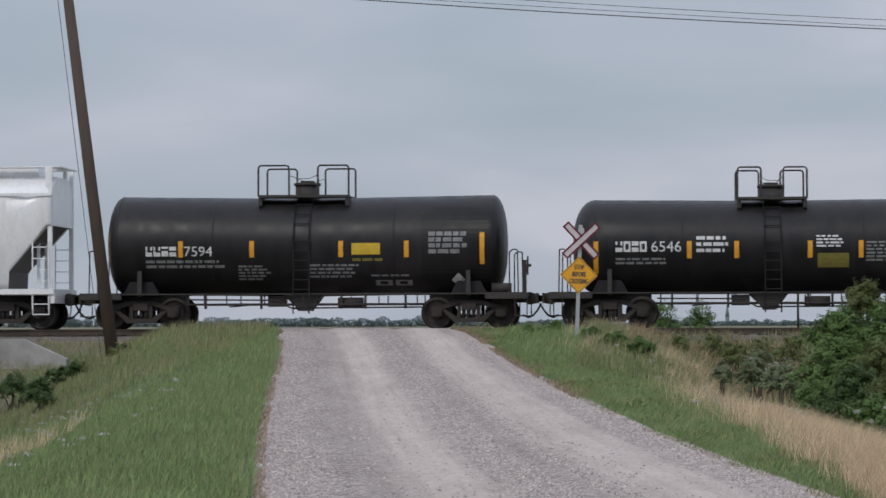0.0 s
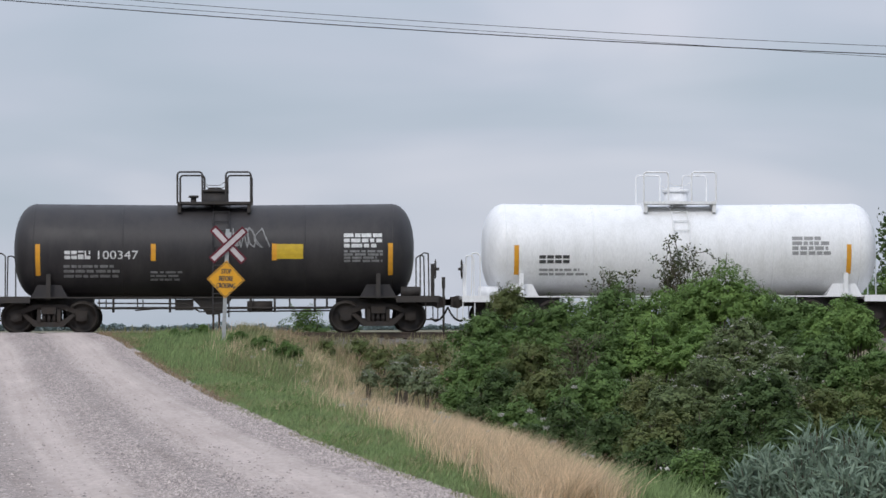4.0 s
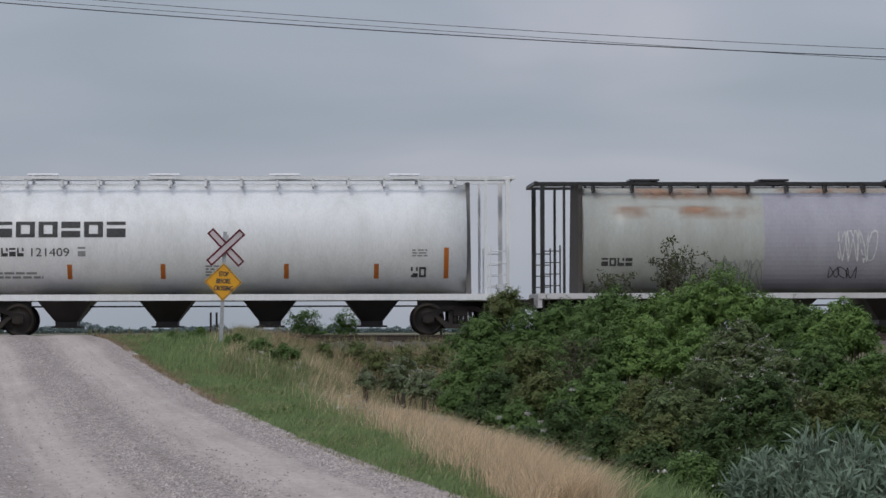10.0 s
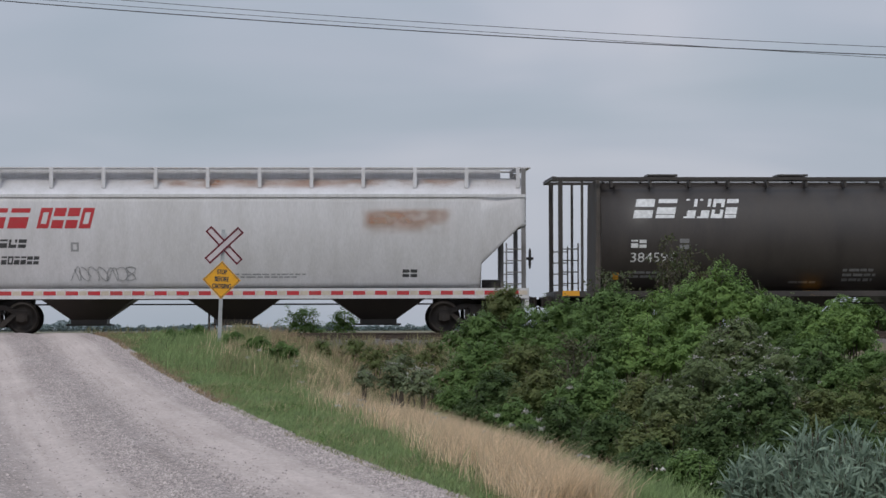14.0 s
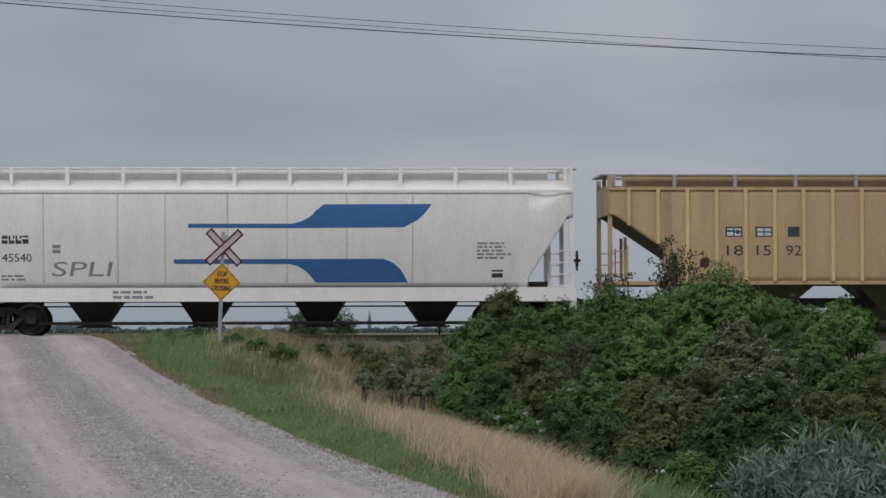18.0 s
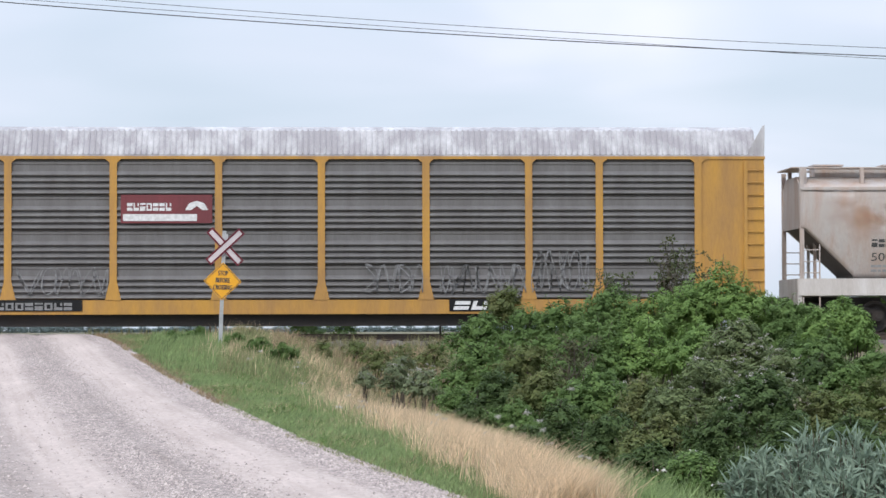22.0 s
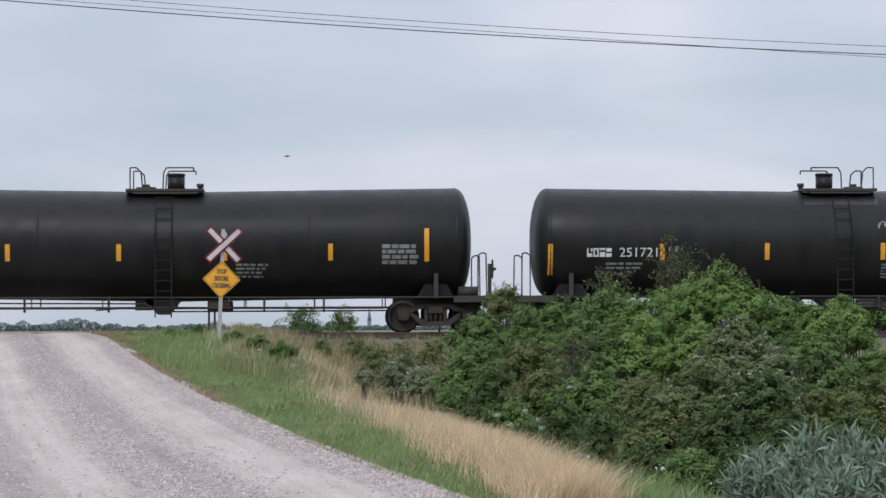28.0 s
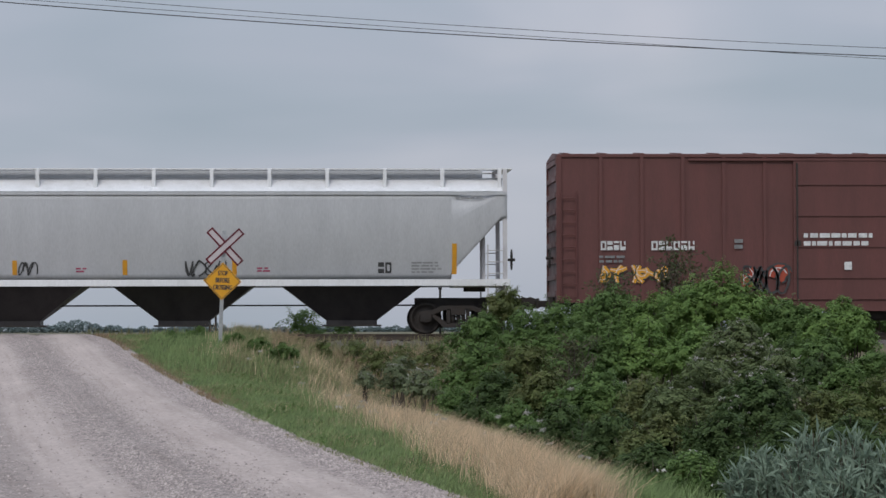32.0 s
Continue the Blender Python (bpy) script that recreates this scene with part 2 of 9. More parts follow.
WIRE = material("weathered_wire_strand", (0.09, 0.09, 0.095), 0.6, 0.3)
RUBBER = material("black_rubber_hose", (0.02, 0.02, 0.02), 0.6)
BARK = material("grey_brown_bark", (0.14, 0.115, 0.09), 0.85, 0, (0.08, 0.065, 0.05), 0.4, 6, (2, 2, 0.5), 0.2, 0.5)


# ---- mesh code ----
class Shape:
    """Collects vertices and faces of one part."""

    def __init__(self):
        self.v, self.f, self.smooth = [], [], []

    def add(self, verts, faces, smooth=False):
        k = len(self.v)
        self.v += verts
        self.f += [tuple(i + k for i in f) for f in faces]
        self.smooth += [smooth] * len(faces)
        return self

    def box(self, x0, x1, y0, y1, z0, z1):
        v = [(x, y, z) for z in (z0, z1) for x, y in ((x0, y0), (x1, y0), (x1, y1), (x0, y1))]
        return self.add(v, [(3, 2, 1, 0), (4, 5, 6, 7), (0, 1, 5, 4), (1, 2, 6, 5), (2, 3, 7, 6), (3, 0, 4, 7)])

    def prism(self, poly, y0, y1):
        """poly in x, z, pushed through from y0 to y1."""
        n = len(poly)
        v = [(x, y0, z) for x, z in poly] + [(x, y1, z) for x, z in poly]
        return self.add(v, [tuple(range(n)), tuple(range(2 * n - 1, n - 1, -1))] + [(i, i + n, (i + 1) % n + n, (i + 1) % n) for i in range(n)])

    def profile(self, poly, x0, x1, smooth=False):
        """poly in y, z, pushed along x."""
        n = len(poly)
        v = [(x0, y, z) for y, z in poly] + [(x1, y, z) for y, z in poly]
        self.add(v, [tuple(range(n - 1, -1, -1)), tuple(range(n, 2 * n))])
        k = len(self.v) - 2 * n
        self.f += [(k + i, k + (i + 1) % n, k + (i + 1) % n + n, k + i + n) for i in range(n)]
        self.smooth += [smooth] * n
        return self

    def rod(self, p, q, r, n=6, r2=None):
        p, q = Vector(p), Vector(q)
        turn = (q - p).to_track_quat("Z", "Y")
        ring = [turn @ Vector((math.cos(a), math.sin(a), 0)) for a in (2 * math.pi * i / n for i in range(n))]
        v = [tuple(p + d * r) for d in ring] + [tuple(q + d * (r if r2 is None else r2)) for d in ring]
        self.add(v, [(i, (i + 1) % n, (i + 1) % n + n, i + n) for i in range(n)], n > 7)
        k = len(self.v) - 2 * n
        self.f += [tuple(k + i for i in range(n - 1, -1, -1)), tuple(k + n + i for i in range(n))]
        self.smooth += [False, False]
        return self

    def tube(self, points, r, n=6):
        for p, q in zip(points, points[1:]):
            self.rod(p, q, r, n)
        return self

    def pipe(self, points, r, n=6):
        """One unbroken round strand along x through the points."""
        v = [(x, y + r * math.cos(2 * math.pi * i / n), z + r * math.sin(2 * math.pi * i / n)) for x, y, z in points for i in range(n)]
        return self.add(v, [(k * n + i, k * n + (i + 1) % n, (k + 1) * n + (i + 1) % n, (k + 1) * n + i) for k in range(len(points) - 1) for i in range(n)])

    def lathe(self, rows, n=48, sag=0.0, cz=0.0, half=1.0):
        """rows of (x, radius) turned about the x axis at height cz; sag lowers the middle."""
        v = []
        for x, r in rows:
            z0 = cz - sag * (1 - min(1.0, abs(x) / half))
            v += [(x, -r * math.sin(2 * math.pi * i / n), z0 + r * math.cos(2 * math.pi * i / n)) for i in range(n)]
        f = [(k * n + i, k * n + (i + 1) % n, (k + 1) * n + (i + 1) % n, (k + 1) * n + i) for k in range(len(rows) - 1) for i in range(n)]
        self.add(v, f, True)
        k = len(self.v) - len(v)
        self.f += [tuple(k + i for i in range(n - 1, -1, -1)), tuple(k + len(v) - n + i for i in range(n))]
        self.smooth += [False, False]
        return self

    def mesh(self, name):
        me = bpy.data.meshes.new(name)
        me.from_pydata(self.v, [], self.f)
        me.polygons.foreach_set("use_smooth", self.smooth)
        bm = bmesh.new()
        bm.from_mesh(me)
        bmesh.ops.recalc_face_normals(bm, faces=bm.faces)
        bm.to_mesh(me)
        bm.free()
        return me


def part(name, shape, mat, parent=None, label="", place=None):
    """Links a shape (or a finished mesh) as one object under its thing."""
    me = shape.mesh(name) if isinstance(shape, Shape) else shape
    if not me.materials:
        me.materials.append(mat)
    ob = new(name, me)
    ob.parent = parent
    if place:
        ob.matrix_basis = place
    return tagged(ob, label)


def thing(name, label, category, group="", kind=""):
    return tagged(new(name), label, category, group, kind)


# ---- ground ----
def lerp_table(rows, y):
    for (a, va), (b, vb) in zip(rows, rows[1:]):
        if y <= b:
            w = max(0.0, (y - a) / (b - a))
            return va + (vb - va) * w
    return rows[-1][1]


ROAD_MIDDLE = [(-300, 43.0), (0, 2.4), (24.7, -0.97), (29.7, -1.67), (36.7, -2.63), (47.5, -4.0), (62.4, -5.93), (70.6, -7.12), (78, -8.2), (100, -11.3), (1500, -210)]
ROAD_HALF = [(0, 2.6), (48, 2.6), (62, 2.44), (72, 2.4), (90, 2.6)]
ROAD_HEIGHT = [(-300, -1.6), (0, -1.5), (24.7, -1.41), (29.7, -1.36), (36.7, -1.26), (47.5, -1.04), (56, -0.74), (62.4, -0.47), (67, -0.20), (71, -0.03), (74, 0.015), (83, 0.015), (90, -0.5), (105, -1.2), (1500, -1.3)]
TRACK_Y = 78.2


def smooth01(a, b, v):
    w = min(1.0, max(0.0, (v - a) / (b - a)))
    return w * w * (3 - 2 * w)


def ground_height(x, y):
    xc, hw, zr = lerp_table(ROAD_MIDDLE, y), lerp_table(ROAD_HALF, y), lerp_table(ROAD_HEIGHT, y)
    off = abs(x - xc) - hw
    ditch = -2.2 if y < 60 else -2.2 + 0.9 * smooth01(60, 95, y)
    near = smooth01(54, 66, y)
    # the bank falls away more steeply on the pole's side of the road
    start, end = (0.8 + 2.7 * near, 5.4 + 2.8 * near) if x > xc else (0.8 + 1.5 * near, 5.4 + 2.0 * near)
    side = zr - 0.06 + (min(0, ditch - zr)) * smooth01(start, end, off)
    d = abs(y - TRACK_Y) - 2.6
    bank = -0.32 - max(0.0, d) * 0.16
    field = -1.3
    z = max(side, bank) if off > 0 else zr - 0.05
    if y > TRACK_Y:
        z = max(z, field)
    far = smooth01(14, 40, off)
    if y < TRACK_Y:
        z = max(z, z * (1 - far) + (-1.45) * far)
    return z + 0.05 * noise.noise((x * 0.7, y * 0.7, 0)) * smooth01(0, 1.5, off) * smooth01(2.0, 4.5, abs(y - TRACK_Y))


def spread(fine0, fine1, step, far0, far1):
    out, v, s = [], fine0, step
    while v < fine1:
        out.append(v)
        v += step
    lo, s = [], step
    v = fine0 - s
    while v > far0:
        lo.append(v)
        s *= 1.35
        v -= s
    hi, s = [], step
    v = fine1
    while v < far1:
        hi.append(v)
        s *= 1.35
        v += s
    return [far0] + lo[::-1] + out + hi + [far1]


def sheet(name, xs, ys, height, mat):
    verts = [(x, y, height(x, y)) for y in ys for x in xs]
    n = len(xs)
    faces = [(j * n + i, j * n + i + 1, j * n + n + i + 1, j * n + n + i) for j in range(len(ys) - 1) for i in range(n - 1)]
    me = bpy.data.meshes.new(name)
    me.from_pydata(verts, [], faces)
    me.polygons.foreach_set("use_smooth", [True] * len(faces))
    me.materials.append(mat)
    return new(name, me)


EARTH = material("grassy_earth", (0.10, 0.115, 0.055), 0.9, 0, (0.15, 0.125, 0.08), 0.35, 0.6, grain=0.3, bump=0.6)
BALLAST = material("crushed_stone_ballast", (0.20, 0.185, 0.175), 0.9, 0, (0.12, 0.105, 0.095), 0.4, 3, grain=0.35, bump=1.0)
ground = sheet("ground", spread(-24, 24, 0.4, -4000, 4000), spread(-6, 98, 0.5, -400, 4600), ground_height, EARTH)
tagged(ground, "rough grassy earth with roadside ditches and flat fields", "ground", kind="structure")


def gravel_material():
    """Pale limestone dust packed in the wheel paths, loose grey stones between and beside them."""
    m = material("pale_limestone_gravel", (0.408, 0.344, 0.314), 0.92, 0, (0.352, 0.295, 0.268), 0.3, 1.1, (1, 0.25, 1), grain=0.1, bump=0.25)
    t = m.node_tree
    b = t.nodes["Principled BSDF"]
    old = b.inputs["Base Color"].links[0].from_socket
    # the first coordinate of the surface's map runs across the road, the second along it
    uv = t.nodes.new("ShaderNodeUVMap")
    uv.uv_map = "along"
    split = t.nodes.new("ShaderNodeSeparateXYZ")
    t.links.new(uv.outputs[0], split.inputs[0])
    at = t.nodes.new("ShaderNodeTexCoord")
    slow = t.nodes.new("ShaderNodeMapping")
    slow.inputs["Scale"].default_value = (1.0, 0.3, 1.0)
    t.links.new(at.outputs["Object"], slow.inputs[0])
    wob = node(t, "ShaderNodeTexNoise", Scale=1.2, Detail=5.0, Roughness=0.6)
    t.links.new(slow.outputs[0], wob.inputs["Vector"])
    shift = t.nodes.new("ShaderNodeMath")
    shift.operation = "MULTIPLY_ADD"
    shift.inputs[1].default_value = 0.09
    t.links.new(wob.outputs["Fac"], shift.inputs[0])
    t.links.new(split.outputs[0], shift.inputs[2])
    levels = [(0.0, 0.92), (0.20, 0.88), (0.27, 0.86), (0.33, 0.88), (0.37, 1.1), (0.46, 1.12), (0.50, 0.97), (0.56, 0.91), (0.63, 0.89), (0.68, 0.91), (0.73, 1.07), (0.82, 1.14), (0.90, 1.04), (0.93, 0.96), (1.0, 1.02)]
    path = ramp(t, [(p, (v, v * 0.995, v * 0.99)) for p, v in levels])
    loose = ramp(t, [(p, (v,) * 3) for p, v in ((0.0, 1.0), (0.22, 0.9), (0.31, 0.3), (0.37, 0.06), (0.46, 0.06), (0.52, 0.7), (0.57, 0.9), (0.65, 0.8), (0.72, 0.15), (0.80, 0.05), (0.89, 0.15), (0.94, 0.85), (1.0, 1.0))])
    for r in (path, loose):
        t.links.new(shift.outputs[0], r.inputs[0])
    # long thin streaks that tyres have left
    line = t.nodes.new("ShaderNodeMapping")
    line.inputs["Scale"].default_value = (1.0, 0.004, 1.0)
    t.links.new(uv.outputs[0], line.inputs[0])
    streak = node(t, "ShaderNodeTexNoise", Scale=30.0, Detail=4.0, Roughness=0.6)
    t.links.new(line.outputs[0], streak.inputs["Vector"])
    tone = ramp(t, [(0.3, (0.87, 0.855, 0.84)), (0.5, (1.0, 1.0, 1.0)), (0.7, (1.08, 1.08, 1.08))])
    t.links.new(streak.outputs["Fac"], tone.inputs[0])
    # single stones, light and dark, with dark gaps
    cell = node(t, "ShaderNodeTexVoronoi", Scale=24.0)
    t.links.new(at.outputs["Object"], cell.inputs["Vector"])
    grey = t.nodes.new("ShaderNodeSeparateXYZ")
    t.links.new(cell.outputs["Color"], grey.inputs[0])
    each = ramp(t, [(0.0, (0.42, 0.42, 0.44)), (0.45, (0.9, 0.91, 0.93)), (1.0, (1.62, 1.62, 1.64))])
    t.links.new(grey.outputs[0], each.inputs[0])
    gap = ramp(t, [(0.3, (1, 1, 1)), (0.7, (0.6, 0.58, 0.57))])
    t.links.new(cell.outputs["Distance"], gap.inputs[0])
    stones = mix(t, 1.0, each.outputs[0], gap.outputs[0], "MULTIPLY")
    worn = mix(t, 1.0, mix(t, 1.0, old, path.outputs[0], "MULTIPLY"), tone.outputs[0], "MULTIPLY")
    rough = mix(t, 1.0, worn, stones, "MULTIPLY")
    t.links.new(mix(t, loose.outputs[0], worn, rough), b.inputs["Base Color"])
    return m


GRAVEL = gravel_material()


def build_road():
    ys = [-300, -200, -100, -60, -30] + [-15 + 0.5 * i for i in range(250)] + [120, 160, 240, 400, 700, 1200]
    cols = 21
    verts, faces, along = [], [], []
    for y in ys:
        xc, hw, zr = lerp_table(ROAD_MIDDLE, y), lerp_table(ROAD_HALF, y), lerp_table(ROAD_HEIGHT, y)
        for i in range(cols):
            u = i / (cols - 1)
            ragged = 0.12 * noise.noise((y * 0.9, 7.0 * (i > 0), 3.1)) if i in (0, cols - 1) else 0
            rut = 0.03 * (math.cos((u - 0.30) * 20) * (abs(u - 0.30) < 0.1) + math.cos((u - 0.70) * 20) * (abs(u - 0.70) < 0.1))
            verts.append((xc + hw * (2 * u - 1) + ragged, y, zr - rut - (0.07 if i in (0, cols - 1) else 0)))
            along.append((u, y))
    for j in range(len(ys) - 1):
        for i in range(cols - 1):
            faces.append((j * cols + i, j * cols + i + 1, (j + 1) * cols + i + 1, (j + 1) * cols + i))
    me = bpy.data.meshes.new("gravel_road")
    me.from_pydata(verts, [], faces)
    layer = me.uv_layers.new(name="along")
    for loop in me.loops:
        layer.data[loop.index].uv = along[loop.vertex_index]
    me.polygons.foreach_set("use_smooth", [True] * len(faces))
    me.materials.append(GRAVEL)
    return tagged(new("gravel_road", me), "pale crushed-limestone country road with two worn wheel paths", "road", kind="structure")


build_road()


# ---- track ----
def build_track():
    track = thing("railway_track", "single railway track on grey ballast crossing the gravel road", "track", kind="structure")
    bed = Shape()
    xc = lerp_table(ROAD_MIDDLE, TRACK_Y)
    for x0, x1 in ((-700, xc - 2.3), (xc + 2.3, 700)):
        bed.profile([(TRACK_Y - 3.0, -0.55), (TRACK_Y - 1.9, -0.2), (TRACK_Y + 1.9, -0.2), (TRACK_Y + 3.0, -0.55)], x0, x1)
    part("ballast", bed, BALLAST, track, "grey crushed-stone ballast")
    for side in (-1, 1):
        yc = TRACK_Y + side * 0.7525
        pr = [(-0.07, -0.17), (0.07, -0.17), (0.07, -0.155), (0.012, -0.14), (0.012, -0.05), (0.037, -0.04), (0.037, 0.0), (-0.037, 0.0), (-0.037, -0.04), (-0.012, -0.05), (-0.012, -0.14), (-0.07, -0.155)]
        part("rail", Shape().profile([(yc + y, z) for y, z in pr], -700, 700), RAIL_STEEL, track)
    tie = Shape().box(-0.115, 0.115, -1.28, 1.28, -0.28, -0.171).mesh("tie")
    for i in range(90):
        x = -24 + i * 0.53
        if abs(x - xc) > 2.5:
            part("tie", tie, TIE_WOOD, track, place=pose(x, TRACK_Y + 0.03 * math.sin(i * 2.3), 0, 0, 0, math.sin(i * 5.1)))
    far = Shape()
    for k in range(-640, 640):
        x = k * 0.53
        if not -24.3 < x < 24.0:
            far.box(x - 0.115, x + 0.115, TRACK_Y - 1.28, TRACK_Y + 1.28, -0.28, -0.171)
    tagged(part("tie", far, TIE_WOOD, track), kind="stuff")


build_track()


# ---- rolling stock: shared running gear ----
MESHES = {}


def shared(key, make):
    if key not in MESHES:
        MESHES[key] = make().mesh(key)
    return MESHES[key]


WHEEL_R = 0.43
AXLE_X = 0.89
WHEELSETS = []


def truck_shape():
    s = Shape()
    for side in (-1, 1):
        y0, y1 = (side * 1.06, side * 0.94)
        a, b = min(y0, y1), max(y0, y1)
        s.prism([(-1.06, 0.60), (-0.72, 0.66), (-0.42, 0.78), (0.42, 0.78), (0.72, 0.66), (1.06, 0.60), (1.06, 0.50), (0.68, 0.54), (0.38, 0.65), (-0.38, 0.65), (-0.68, 0.54), (-1.06, 0.50)], a, b)
        s.prism([(-0.74, 0.50), (-0.62, 0.52), (-0.30, 0.30), (0.30, 0.30), (0.62, 0.52), (0.74, 0.50), (0.40, 0.17), (-0.40, 0.17)], a, b)
        for x in (-0.27, 0.27):
            s.box(x - 0.05, x + 0.05, a, b, 0.28, 0.68)
        for x in (-0.14, 0.0, 0.14):
            s.rod((x, side * 1.0, 0.30), (x, side * 1.0, 0.56), 0.055, 8)
        for x in (-AXLE_X, AXLE_X):
            s.box(x - 0.15, x + 0.15, a - 0.02 if side < 0 else a, b + 0.02 if side > 0 else b, 0.34, 0.60)
            s.rod((x, side * 0.94, WHEEL_R), (x, side * 1.13, WHEEL_R), 0.115, 12)
            s.rod((x, side * 1.13, WHEEL_R), (x, side * 1.16, WHEEL_R), 0.06, 8)
    s.box(-0.2, 0.2, -1.12, 1.12, 0.52, 0.72)
    s.box(-0.05, 0.05, -0.9, 0.9, 0.30, 0.40)
    s.rod((-0.72, -0.62, 0.36), (0.72, -0.62, 0.36), 0.04)
    return s


def wheelset_shape():
    s = Shape()
    for side in (-1, 1):
        rows = [(0.66, 0.34), (0.68, WHEEL_R + 0.028), (0.70, WHEEL_R + 0.028), (0.72, WHEEL_R + 0.002), (0.805, WHEEL_R - 0.006), (0.81, WHEEL_R - 0.06), (0.775, WHEEL_R - 0.075), (0.765, 0.2), (0.80, 0.16), (0.86, 0.14), (0.87, 0.0)]
        n = 28
        v = [(r * math.cos(2 * math.pi * i / n), side * y, r * math.sin(2 * math.pi * i / n)) for y, r in rows for i in range(n)]
        f = [(k * n + i, k * n + (i + 1) % n, (k + 1) * n + (i + 1) % n, (k + 1) * n + i) for k in range(len(rows) - 1) for i in range(n)]
        s.add(v, f, True)
        # balance marks cast in the plate
        for k in range(3):
            a = 2 * math.pi * k / 3
            s.rod((0.28 * math.cos(a), side * 0.76, 0.28 * math.sin(a)), (0.28 * math.cos(a), side * 0.785, 0.28 * math.sin(a)), 0.035, 6)
    s.rod((0, -0.9, 0), (0, 0.9, 0), 0.085, 10)
    return s


def coupler_shape():
    s = Shape()
    s.box(-0.3, 0.42, -0.09, 0.09, 0.74, 0.92)
    s.prism([(0.40, 0.70), (0.62, 0.66), (0.72, 0.72), (0.72, 0.98), (0.60, 1.02), (0.40, 0.96)], -0.16, 0.10)
    s.box(0.18, 0.24, -0.42, 0.42, 0.70, 0.98)
    return s


def hose_shape():
    pts = [(0.30, -0.35, 0.70), (0.40, -0.36, 0.50), (0.52, -0.3, 0.36), (0.66, -0.22, 0.30), (0.80, -0.12, 0.38)]
    return Shape().tube(pts, 0.028, 6)


def running_gear(car, truck_x, end_x, sill_z=(0.72, 1.0), stub=False):
    """Two trucks with their wheelsets, the centre sill, couplers and air hoses."""
    for x in (-truck_x, truck_x):
        tr = part("truck", shared("truck", truck_shape), IRON, car, "grimy cast-iron freight truck", pose(x, 0, 0))
        for ax in (-AXLE_X, AXLE_X):
            w = part("wheelset", shared("wheelset", wheelset_shape), TREAD, tr, place=pose(ax, 0, WHEEL_R))
            WHEELSETS.append((car, w, x + ax))
    if stub:
        for side in (-1, 1):
            a, b = sorted((side * (truck_x - 1.15), side * (end_x - 0.1)))
            part("stub_sill", Shape().box(a, b, -0.28, 0.28, *sill_z), STEEL, car)
    else:
        part("centre_sill", Shape().box(-end_x + 0.1, end_x - 0.1, -0.28, 0.28, *sill_z), STEEL, car)
    for side in (-1, 1):
        turn = 0 if side > 0 else 180
        c = part("coupler", shared("coupler", coupler_shape), IRON, car, place=pose(side * end_x, 0, 0, 0, 0, turn))
        part("air_hose", shared("air_hose", hose_shape), RUBBER, c)


def brake_wheel(car, x, y, z, r=0.28, mat=None):
    s = Shape()
    n = 14
    ring = [(x, y + r * math.cos(2 * math.pi * i / n), z + r * math.sin(2 * math.pi * i / n)) for i in range(n + 1)]
    s.tube(ring, 0.018, 5)
    for k in range(4):
        s.rod((x, y, z), ring[k * 3 + 1], 0.014, 5)
    s.rod((x - 0.1, y, z), (x + 0.1, y, z), 0.04, 8)
    part("brake_wheel", s, mat or STEEL, car, "round hand-brake wheel")


def ladder(car, x0, x1, y, z0, z1, rungs, mat, depth=0.0):
    s = Shape()
    for x in (x0, x1):
        s.rod((x, y, z0), (x, y + depth, z1), 0.022, 5)
    for i in range(rungs):
        w = (i + 0.5) / rungs
        z = z0 + (z1 - z0) * w
        s.rod((x0, y + depth * w, z), (x1, y + depth * w, z), 0.016, 5)
    return part("ladder", s, mat, car)


# ---- markings that lie on a car's side ----
def curved_patch(surf, poly, out=0.006, steps=0.12):
    """A flat outline in x, z laid on the side surface surf(x, z)."""
    zs = [z for _, z in poly]
    rows = max(1, int((max(zs) - min(zs)) / steps))
    bm = bmesh.new()
    bm.faces.new([bm.verts.new((x, 0, z)) for x, z in poly])
    for k in range(1, rows):
        z = min(zs) + (max(zs) - min(zs)) * k / rows
        bmesh.ops.bisect_plane(bm, geom=bm.verts[:] + bm.edges[:] + bm.faces[:], plane_co=(0, 0, z), plane_no=(0, 0, 1))
    for v in bm.verts:
        v.co.y = surf(v.co.x, v.co.z) - out
    me = bpy.data.meshes.new("patch")
    for f in bm.faces:
        if f.normal.y > 0:
            f.normal_flip()
    bm.to_mesh(me)
    bm.free()
    return me


